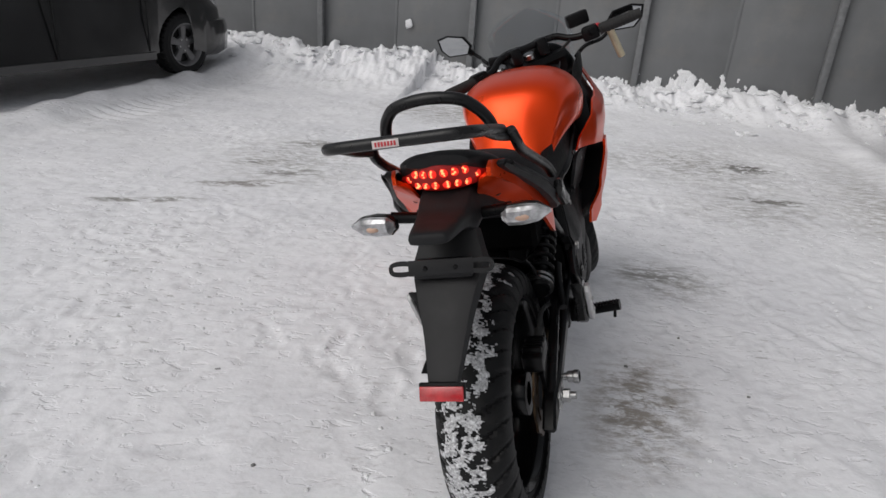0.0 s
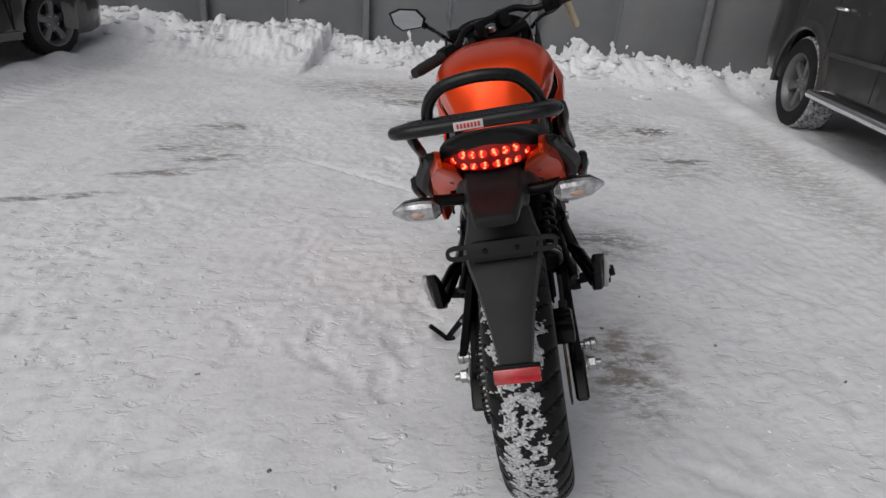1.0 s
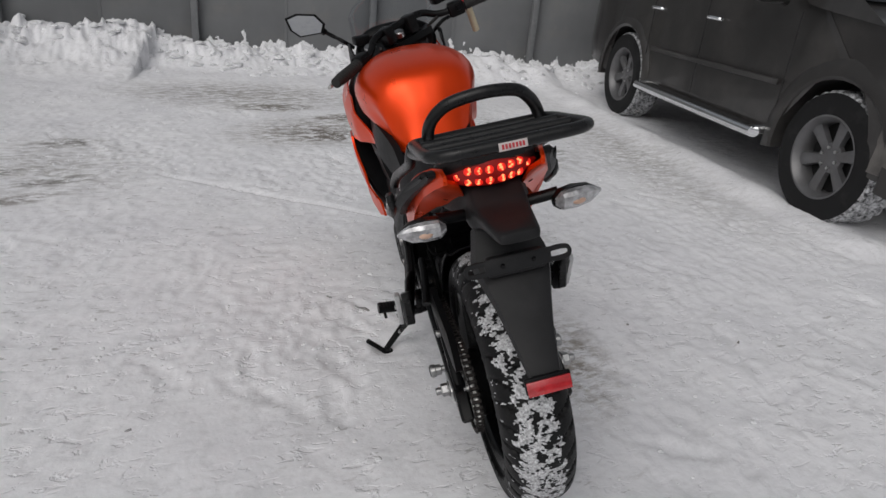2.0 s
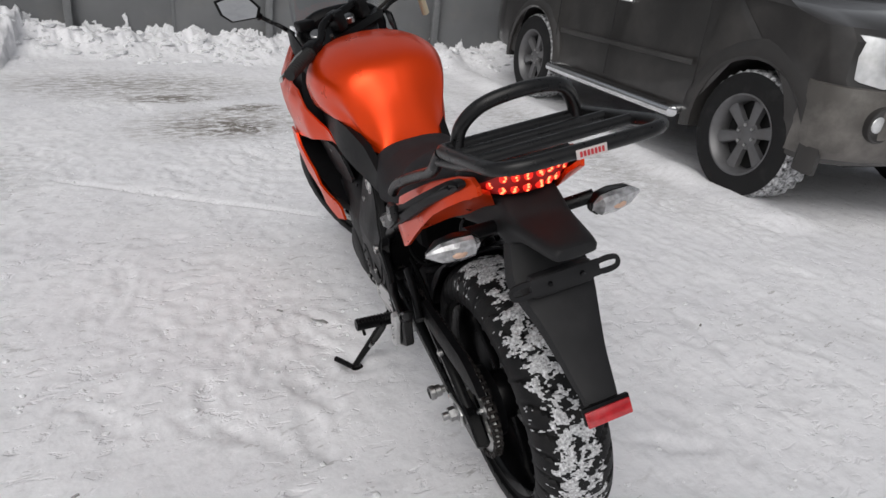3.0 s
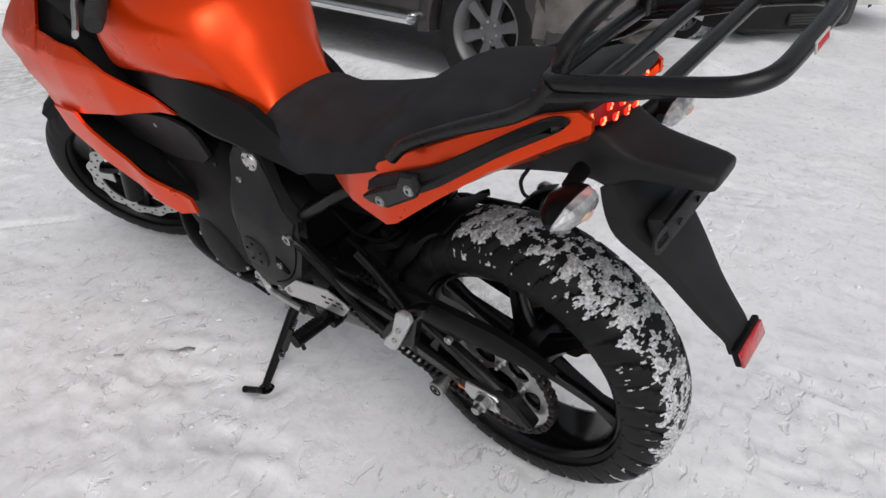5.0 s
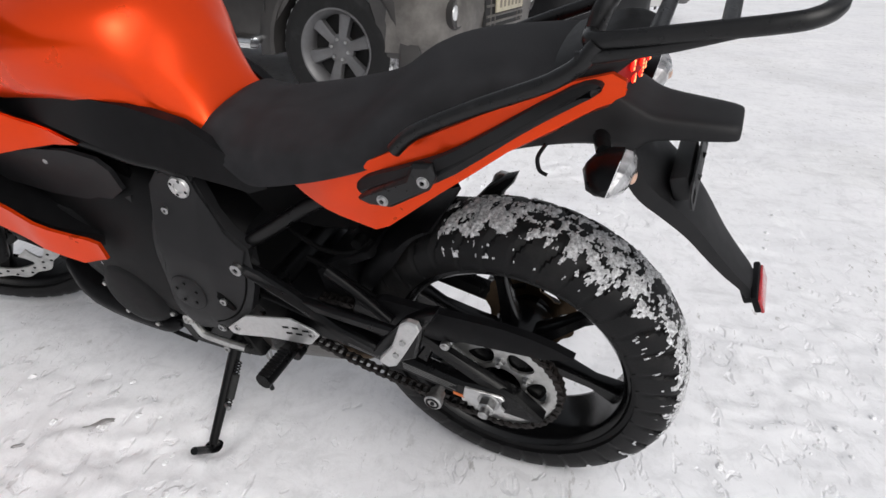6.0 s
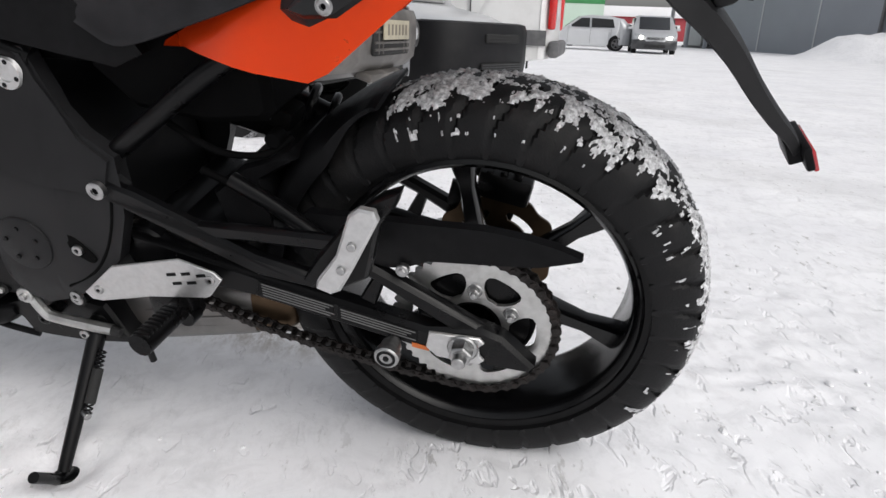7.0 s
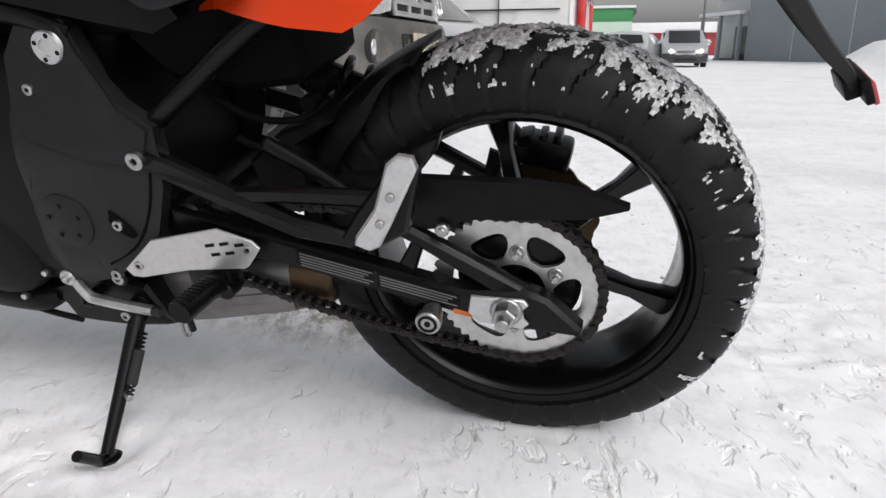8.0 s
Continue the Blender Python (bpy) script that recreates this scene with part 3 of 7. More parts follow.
# frame rails, covers and engine
bm = bmesh.new()
tube(bm, [(-0.112, 0.515, 0.52), (-0.122, 0.455, 0.565), (-0.122, 0.39, 0.612), (-0.115, 0.29, 0.682), (-0.10, 0.10, 0.78), (-0.085, -0.10, 0.87)], 0.0135, 12)
tube(bm, [(-0.105, 0.560, 0.672), (-0.115, 0.62, 0.70), (-0.132, 0.70, 0.722), (-0.135, 0.96, 0.785), (-0.06, 1.06, 0.86)], 0.019, 12)
mirrored(bm)
tube(bm, [(0, 1.05, 0.98), (0, 1.12, 0.82)], 0.038, 16, 2)
part("frame", bm, BLACK_SATIN, bike, "black tubular steel frame")

cover_line = [(0.600, 0.700), (0.560, 0.690), (0.548, 0.655), (0.527, 0.611), (0.500, 0.585), (0.452, 0.560), (0.461, 0.531), (0.445, 0.519), (0.453, 0.478), (0.483, 0.405), (0.545, 0.346), (0.600, 0.318), (0.640, 0.306), (0.690, 0.325), (0.700, 0.40), (0.678, 0.45), (0.660, 0.49), (0.640, 0.535), (0.668, 0.58), (0.672, 0.645), (0.640, 0.682)]
arm_line = [(0.598, 0.692), (0.562, 0.683), (0.552, 0.652), (0.530, 0.606), (0.502, 0.580), (0.459, 0.556), (0.466, 0.526), (0.500, 0.512), (0.560, 0.520), (0.642, 0.545), (0.662, 0.582), (0.666, 0.643), (0.638, 0.676)]
cover_u = lambda v, w: 0.114 + 0.044 * smooth01(0.67, 0.50, w) + 0.006 * smooth01(0.50, 0.56, v) - 0.010 * smooth01(0.36, 0.31, w) - 0.012 * smooth01(0.66, 0.71, v)
for sgn in (-1, 1):
    bm = bmesh.new()
    panel(bm, cover_line, lambda v, w: sgn * cover_u(v, w), 0.022, 4)
    cover = part("frame_cover", bm, COVER, bike, "matt dark grey pivot cover", 25)
    # groove and bolt recess: slightly raised near-black pieces that paint the hollows' shade
    bm = bmesh.new()
    tube(bm, [(sgn * (cover_u(v, w) + 0.0002), v, w) for v, w in ((0.466, 0.500), (0.478, 0.462), (0.499, 0.419), (0.530, 0.380), (0.579, 0.351))], 0.0022, 6, 5)
    part("cover_groove", bm, GAP_SHADE, cover)
    bm = bmesh.new()
    slab(bm, [(0.558, 0.440), (0.545, 0.442), (0.526, 0.420), (0.518, 0.404), (0.526, 0.398), (0.545, 0.408), (0.558, 0.424)], sgn * (cover_u(0.54, 0.42) - 0.004), sgn * (cover_u(0.54, 0.42) + 0.0012), 0.001, smooth=3)
    part("bolt_recess", bm, GAP_SHADE, cover, "raised dark patch for the bolt recess's shade")
    bm = bmesh.new()
    panel(bm, arm_line, lambda v, w: sgn * (cover_u(v, w) + 0.005), 0.010, 4)
    part("cover_arm", bm, COVER, cover, "", 25)
    bm = bmesh.new()
    lathe(bm, [(0.0, 0.001), (0.0, 0.040), (0.006, 0.044), (0.010, 0.043), (0.012, 0.040), (0.0125, 0.001)], (sgn * 0.156, 0.628, 0.420), (sgn, 0, 0), 40)
    part("round_cap", bm, COVER, cover)
    for v, w, r, u in ((0.477, 0.520, 0.0125, 0.166), (0.632, 0.606, 0.008, 0.140), (0.540, 0.420, 0.008, 0.166), (0.580, 0.330, 0.0085, 0.160)):
        socket_bolt(cover, (sgn * u, v, w), sgn, r, STEEL if r > 0.0065 else ALU, 0.003)
    for a in range(5):
        bm = bmesh.new()
        q = 2 * math.pi * a / 5 + 0.3
        c = Vector((sgn * 0.167, 0.628 + 0.026 * math.cos(q), 0.420 + 0.026 * math.sin(q)))
        cyl(bm, c, c + Vector((sgn * 0.004, 0, 0)), 0.0035, seg=8)
        part("cap_screw", bm, BLACK_SATIN, cover)
    bm = bmesh.new()
    c = Vector((sgn * 0.118, 0.588, 0.658))
    o = Vector((sgn, 0, 0))
    cyl(bm, c - o * 0.02, c + o * 0.010, 0.0235, seg=24)
    lathe(bm, [(0.010, 0.0225), (0.013, 0.021), (0.013, 0.0115), (0.003, 0.0105), (0.003, 0.0005)], c, o, 24)
    pin = part("pivot_cap", bm, BRUSHED, bike, "silver drilled round cap")
    for a in range(4):
        bm = bmesh.new()
        q = math.pi / 2 * a + 0.4
        e = c + Vector((sgn * 0.0125, 0.0165 * math.cos(q), 0.0165 * math.sin(q)))
        cyl(bm, e, e + o * 0.0012, 0.0034, seg=10)
        part("hole", bm, BLACK, pin)

bm = bmesh.new()
loft(bm, [(0.50, [(0.0, 0.56), (0.09, 0.55), (0.12, 0.48), (0.11, 0.36), (0.05, 0.33), (0.0, 0.33)]),
          (0.62, [(0.0, 0.62), (0.11, 0.61), (0.150, 0.50), (0.14, 0.33), (0.08, 0.27), (0.0, 0.26)]),
          (0.76, [(0.0, 0.68), (0.12, 0.66), (0.155, 0.52), (0.15, 0.34), (0.09, 0.26), (0.0, 0.25)]),
          (0.92, [(0.0, 0.74), (0.12, 0.70), (0.145, 0.55), (0.14, 0.37), (0.08, 0.29), (0.0, 0.28)]),
          (1.02, [(0.0, 0.72), (0.10, 0.70), (0.12, 0.55), (0.11, 0.40), (0.07, 0.34), (0.0, 0.33)])], 4, 4)
engine = part("engine", bm, ENGINE, bike, "dark parallel twin engine block")
for sgn in (-1, 1):
    bm = bmesh.new()
    lathe(bm, [(0.0, 0.092), (0.02, 0.090), (0.034, 0.080), (0.040, 0.062), (0.041, 0.001)], (sgn * 0.122, 0.815, 0.352), (sgn, 0, 0), 40)
    for k in range(7):
        q = 2 * math.pi * k / 7
        c = Vector((sgn * 0.130, 0.815 + 0.094 * math.cos(q), 0.352 + 0.094 * math.sin(q)))
        cyl(bm, c, c + Vector((sgn * 0.016, 0, 0)), 0.010, seg=10)
    part("crankcase_cover", bm, ENGINE, engine, "round dark grey engine cover")
    for k in range(7):
        bm = bmesh.new()
        q = 2 * math.pi * k / 7
        c = Vector((sgn * 0.146, 0.815 + 0.094 * math.cos(q), 0.352 + 0.094 * math.sin(q)))
        cyl(bm, c, c + Vector((sgn * 0.006, 0, 0)), 0.0055, seg=6)
        part("bolt", bm, ALU, engine)
# air box and wiring coloured near-black to stand for shade in the engine bay
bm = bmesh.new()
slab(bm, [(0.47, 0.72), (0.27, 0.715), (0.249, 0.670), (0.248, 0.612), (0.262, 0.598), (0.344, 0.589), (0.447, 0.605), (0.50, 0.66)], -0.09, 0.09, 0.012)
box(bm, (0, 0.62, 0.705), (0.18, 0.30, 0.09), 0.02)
part("airbox", bm, RECESS_SHADE, bike, "black battery and air box")
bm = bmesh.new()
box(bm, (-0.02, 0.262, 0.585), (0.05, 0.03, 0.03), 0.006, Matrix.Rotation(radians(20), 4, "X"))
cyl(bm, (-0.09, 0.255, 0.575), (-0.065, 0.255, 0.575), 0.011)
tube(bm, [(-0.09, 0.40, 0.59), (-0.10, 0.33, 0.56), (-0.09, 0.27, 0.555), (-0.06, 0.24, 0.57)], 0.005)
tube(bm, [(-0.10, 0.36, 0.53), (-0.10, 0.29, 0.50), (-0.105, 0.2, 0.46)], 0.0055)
part("wiring", bm, RECESS_SHADE, bike, "black hoses and connectors")

# exhaust box under the engine
bm = bmesh.new()
loft(bm, [(0.270, [(0.0, 0.318), (0.04, 0.316), (0.058, 0.305), (0.065, 0.282), (0.058, 0.256), (0.0, 0.25)]),
          (0.284, [(0.0, 0.330), (0.05, 0.328), (0.073, 0.314), (0.081, 0.283), (0.073, 0.248), (0.0, 0.238)]),
          (0.338, [(0.0, 0.335), (0.055, 0.333), (0.078, 0.318), (0.086, 0.282), (0.079, 0.235), (0.0, 0.228)])], 3, 4)
part("muffler_end", bm, BRONZE, bike, "heat-browned muffler end cap")
bm = bmesh.new()
loft(bm, [(0.338, [(0.0, 0.336), (0.055, 0.334), (0.079, 0.319), (0.087, 0.282), (0.080, 0.234), (0.0, 0.227)]),
          (0.42, [(0.0, 0.322), (0.055, 0.320), (0.080, 0.305), (0.088, 0.265), (0.081, 0.216), (0.0, 0.208)]),
          (0.55, [(0.0, 0.300), (0.055, 0.298), (0.080, 0.285), (0.088, 0.240), (0.081, 0.191), (0.0, 0.184)]),
          (0.66, [(0.0, 0.28), (0.05, 0.278), (0.075, 0.265), (0.08, 0.230), (0.072, 0.190), (0.0, 0.184)])], 4, 4)
muffler = part("muffler", bm, MUFFLER, bike, "dull silver underslung muffler")
bm = bmesh.new()
loft(bm, [(0.752, [(0.0, 0.264), (0.09, 0.262), (0.122, 0.257), (0.128, 0.248), (0.11, 0.236), (0.0, 0.232)]),
          (0.80, [(0.0, 0.27), (0.10, 0.27), (0.140, 0.262), (0.145, 0.240), (0.12, 0.214), (0.0, 0.208)]),
          (0.98, [(0.0, 0.33), (0.11, 0.32), (0.148, 0.305), (0.148, 0.268), (0.11, 0.228), (0.0, 0.222)]),
          (1.08, [(0.0, 0.36), (0.08, 0.35), (0.11, 0.34), (0.11, 0.30), (0.07, 0.27), (0.0, 0.265)])], 4, 3)
pan = part("belly_pan", bm, BLACK, bike, "black belly pan")
bm = bmesh.new()
tube(bm, [(-0.122, 0.812, 0.217), (-0.121, 0.775, 0.208), (-0.119, 0.728, 0.199)], 0.0055, 8, 3, flat=0.7)
part("stay", bm, BLACK, pan)
bm = bmesh.new()
slab(bm, [(0.770, 0.262), (0.748, 0.230), (0.735, 0.201), (0.70, 0.198), (0.632, 0.197), (0.560, 0.206), (0.535, 0.214), (0.552, 0.232), (0.575, 0.285), (0.66, 0.300)], -0.122, 0.105, 0.006)
lug = part("stand_bracket", bm, BLACK_SATIN, bike, "black cast stand bracket")
for v, w, r, mt in ((0.607, 0.239, 0.0088, STEEL), (0.675, 0.260, 0.0085, BLACK_SATIN), (0.595, 0.312, 0.0105, STEEL)):
    bm = bmesh.new()
    cyl(bm, (-0.110, v, w), (-0.146, v, w), r * 1.35, seg=20)
    part("boss", bm, BLACK_SATIN, lug)
    socket_bolt(lug, (-0.145, v, w), -1, r, mt, 0.004)
for k in range(3):
    bm = bmesh.new()
    tube(bm, [(-0.0862, 0.346, 0.290 - 0.017 * k), (-0.0878, 0.42, 0.276 - 0.017 * k), (-0.0878, 0.53, 0.256 - 0.017 * k)], 0.0026, 6, 2)
    part("pressed_rib", bm, MUFFLER, muffler)
bm = bmesh.new()
tube(bm, [(-0.084, 0.561, 0.206), (-0.086, 0.562, 0.168), (-0.086, 0.556, 0.160), (-0.086, 0.550, 0.168), (-0.084, 0.549, 0.206)], 0.0032, 8, 4)
part("drain_loop", bm, STEEL, muffler, "small steel loop")

# rider's foot control plate, pegs, levers, side stand
for sgn in (-1, 1):
    bm = bmesh.new()
    slab(bm, [(0.549, 0.350), (0.490, 0.402), (0.380, 0.428), (0.330, 0.413), (0.320, 0.402), (0.343, 0.372), (0.350, 0.368), (0.440, 0.357), (0.524, 0.337), (0.540, 0.338)], sgn * 0.166, sgn * 0.171, 0.0012)
    heel = part("heel_plate", bm, BRUSHED, bike, "satin silver heel plate")
    for v, w in ((0.395, 0.402), (0.372, 0.406), (0.349, 0.406), (0.389, 0.388), (0.366, 0.392)):
        bm = bmesh.new()
        slab(bm, [(v + 0.0075, w - 0.004), (v + 0.008, w + 0.001), (v - 0.0065, w + 0.004), (v - 0.007, w - 0.001)], sgn * 0.1712, sgn * 0.1718, 0.0002)
        part("slot", bm, BLACK, heel)
    for v, w in ((0.523, 0.358), (0.337, 0.400)):
        socket_bolt(heel, (sgn * 0.171, v, w), sgn, 0.0072, STEEL, 0.003)
    bm = bmesh.new()
    box(bm, (sgn * 0.150, 0.415, 0.340), (0.036, 0.07, 0.05), 0.008)
    tube(bm, [(sgn * 0.145, 0.400, 0.338), (sgn * 0.20, 0.393, 0.350), (sgn * 0.277, 0.384, 0.366)], 0.0165, 12, 3, flat=0.72)
    for k in range(9):
        box(bm, (sgn * (0.192 + 0.0095 * k), 0.394 - 0.0012 * k, 0.361 + 0.0019 * k), (0.005, 0.022, 0.006), 0.001)
    cyl(bm, (sgn * 0.262, 0.386, 0.352), (sgn * 0.260, 0.386, 0.326), 0.0045)
    cyl(bm, (sgn * 0.150, 0.389, 0.326), (sgn * 0.176, 0.389, 0.328), 0.013, seg=20)
    part("rider_footpeg", bm, BLACK_SATIN, bike, "black ribbed footpeg")
    # passenger hanger and folded peg
    bm = bmesh.new()
    slab(bm, [(0.488, 0.522), (0.468, 0.530), (0.43, 0.518), (0.36, 0.494), (0.25, 0.466), (0.17, 0.456), (0.158, 0.446), (0.17, 0.434), (0.25, 0.436), (0.36, 0.458), (0.45, 0.490), (0.482, 0.505)], sgn * 0.140, sgn * 0.160, 0.005)
    slab(bm, [(0.35, 0.486), (0.27, 0.502), (0.13, 0.512), (0.12, 0.500), (0.14, 0.490), (0.26, 0.482), (0.33, 0.468)], sgn * 0.142, sgn * 0.158, 0.005)
    for vert in bm.verts:
        vert.co.x += sgn * 0.047 * (1 - smooth01(0.16, 0.44, vert.co.y))
    tube(bm, [(sgn * 0.128, 0.30, 0.535), (sgn * 0.135, 0.24, 0.505), (sgn * 0.15, 0.17, 0.468)], 0.011, 10, 4)
    slab(bm, [(0.110, 0.545), (0.072, 0.575), (0.048, 0.585), (0.055, 0.565), (0.075, 0.54), (0.095, 0.465), (0.14, 0.438), (0.178, 0.452), (0.158, 0.485)], sgn * 0.190, sgn * 0.214, 0.004)
    hanger = part("passenger_peg_hanger", bm, BLACK_SATIN, bike, "black tubular footpeg hanger")
    bm = bmesh.new()
    slab(bm, [(0.092, 0.568), (0.075, 0.566), (0.071, 0.553), (0.108, 0.482), (0.124, 0.454), (0.137, 0.447), (0.155, 0.454), (0.152, 0.466), (0.125, 0.503), (0.105, 0.558)], sgn * 0.216, sgn * 0.230, 0.003)
    part("passenger_peg", bm, BRUSHED, hanger, "worn silver folded footpeg")
    for v, w in ((0.103, 0.520), (0.119, 0.486)):
        bm = bmesh.new()
        c = Vector((sgn * 0.230, v, w))
        cyl(bm, c, c + Vector((sgn * 0.004, 0, 0)), 0.0055, seg=10)
        part("rivet", bm, STEEL, hanger)

bm = bmesh.new()
tube(bm, [(-0.138, 0.690, 0.306), (-0.142, 0.680, 0.294), (-0.146, 0.664, 0.274), (-0.146, 0.65, 0.268), (-0.142, 0.595, 0.257), (-0.138, 0.560, 0.250)], 0.009, 8, 3)
cyl(bm, (-0.128, 0.690, 0.306), (-0.150, 0.690, 0.306), 0.014)
shift = part("gear_lever", bm, ALU, bike, "bare aluminium gear lever")
bm = bmesh.new()
cyl(bm, (-0.148, 0.690, 0.306), (-0.156, 0.690, 0.306), 0.006, seg=6)
part("clamp_bolt", bm, STEEL, shift)
bm = bmesh.new()
cyl(bm, (-0.138, 0.562, 0.2505), (-0.138, 0.545, 0.246), 0.008)
part("toe_piece", bm, GRIP, shift)
bm = bmesh.new()
hinge = Vector((-0.122, 0.595, 0.246))
foot = Vector((-0.283, 0.598, 0.078))
along = (foot - hinge).normalized()
tube(bm, [hinge - along * 0.012, hinge, hinge.lerp(foot, 0.3), hinge.lerp(foot, 0.62), foot], 0.0165, 14, 3, r_end=0.0095)
cyl(bm, hinge + Vector((0.03, 0, 0.012)), hinge + Vector((-0.022, 0, 0.0)), 0.014, seg=20)
stand = part("side_stand", bm, BLACK_SATIN, bike, "black side stand lowered onto the snow")
bm = bmesh.new()
tube(bm, [foot + Vector((0.012, -0.005, -0.006)), foot + Vector((-0.01, 0.0, -0.006)), foot + Vector((-0.03, -0.008, 0.022)), foot + Vector((-0.056, -0.016, 0.058))], 0.0085, 10, 4)
lathe(bm, [(-0.006, 0.001), (-0.006, 0.018), (0.0, 0.022), (0.004, 0.020), (0.006, 0.001)], foot + Vector((0, 0, -0.012)), (0.25, 0, 0.97), 20)
part("stand_foot", bm, BLACK_SATIN, stand)
# return spring: hooked coil, with its wrapped middle
off = Vector((-0.004, -0.0185, 0.0))
q0, q1 = hinge.lerp(foot, 0.16) + off, hinge.lerp(foot, 0.60) + off
bm = bmesh.new()
d = (q1 - q0).normalized()
e1 = d.orthogonal().normalized()
e2 = d.cross(e1)
tube(bm, [q0.lerp(q1, k / 120) + (e1 * math.cos(k * 2 * math.pi / 8) + e2 * math.sin(k * 2 * math.pi / 8)) * 0.0055 for k in range(121)], 0.0016, 6, 1)
spring_ = part("return_spring", bm, BLACK_SATIN, stand)
bm = bmesh.new()
cyl(bm, q0.lerp(q1, 0.30), q0.lerp(q1, 0.84), 0.0085, seg=14)
part("sleeve", bm, GRIP, spring_)
bm = bmesh.new()
cyl(bm, q1 + Vector((0.006, 0.014, 0)), q1 + Vector((-0.006, -0.006, 0)), 0.0055, seg=12)
part("spring_pin", bm, STEEL, stand)

# shock absorber on the right
bm = bmesh.new()
s0, s1 = Vector((0.088, 0.20, 0.520)), Vector((0.085, 0.44, 0.625))
cyl(bm, s0, s1, 0.020)
cyl(bm, s0 - (s1 - s0).normalized() * 0.02, s0 + (s1 - s0).normalized() * 0.015, 0.032)
shock = part("shock_absorber", bm, BLACK_SATIN, bike)
bm = bmesh.new()
d = (s1 - s0).normalized()
e1 = d.orthogonal().normalized()
e2 = d.cross(e1)
tube(bm, [s0 + d * (0.02 + 0.20 * k / 108) + (e1 * math.cos(k * 2 * math.pi / 18) + e2 * math.sin(k * 2 * math.pi / 18)) * 0.034 for k in range(109)], 0.0065, 8, 1)
part("coil_spring", bm, BLACK_SATIN, shock, "black coil spring")
for off in (-0.004, 0.012):
    bm = bmesh.new()
    lathe(bm, [(-0.004, 0.028), (-0.004, 0.040), (0.004, 0.040), (0.004, 0.028)], s0 + d * off, d, 32, closed=True)
    part("spring_collar", bm, STEEL, shock, "bright steel spring collar")

# ---- bodywork ----
bm = bmesh.new()
loft(bm, [(0.512, [(0.0, 0.783), (0.04, 0.781), (0.07, 0.777), (0.084, 0.772), (0.087, 0.768), (0.08, 0.764), (0.0, 0.764)]),
          (0.535, [(0.0, 0.845), (0.04, 0.840), (0.072, 0.818), (0.089, 0.790), (0.094, 0.775), (0.088, 0.765), (0.0, 0.765)]),
          (0.568, [(0.0, 0.918), (0.05, 0.911), (0.088, 0.878), (0.106, 0.832), (0.112, 0.796), (0.104, 0.776), (0.0, 0.776)]),
          (0.62, [(0.0, 0.980), (0.065, 0.976), (0.120, 0.953), (0.146, 0.908), (0.136, 0.855), (0.124, 0.800), (0.0, 0.80)]),
          (0.73, [(0.0, 1.008), (0.080, 1.003), (0.142, 0.980), (0.176, 0.942), (0.180, 0.890), (0.148, 0.822), (0.0, 0.82)]),
          (0.84, [(0.0, 1.015), (0.080, 1.009), (0.144, 0.984), (0.184, 0.940), (0.192, 0.885), (0.156, 0.818), (0.0, 0.82)]),
          (0.93, [(0.0, 1.005), (0.07, 0.998), (0.130, 0.970), (0.168, 0.924), (0.178, 0.870), (0.150, 0.808), (0.0, 0.82)]),
          (0.985, [(0.0, 0.965), (0.05, 0.958), (0.098, 0.93), (0.120, 0.89), (0.120, 0.85), (0.11, 0.81), (0.0, 0.82)])], 6, 5)
tank = part("fuel_tank", bm, ORANGE, bike, "glossy orange sculpted fuel tank", 60)

side_u = lambda v, w: -(0.100 + 0.048 * smooth01(0.42, 0.72, v) + 0.010 * smooth01(0.84, 0.72, w) - 0.02 * smooth01(0.85, 1.0, v))
for sgn in (-1, 1):
    bm = bmesh.new()
    panel(bm, [(0.985, 0.80), (0.93, 0.835), (0.84, 0.845), (0.73, 0.842), (0.62, 0.826), (0.53, 0.795), (0.495, 0.770), (0.40, 0.708), (0.388, 0.690), (0.43, 0.672), (0.50, 0.688), (0.58, 0.712), (0.70, 0.748), (0.85, 0.785), (0.97, 0.785)],
          lambda v, w: -sgn * (side_u(v, w) - (0.012 if sgn < 0 else -0.012)), 0.02, 4)
    part("side_cover", bm, BLACK, bike, "matt black tank side cover")

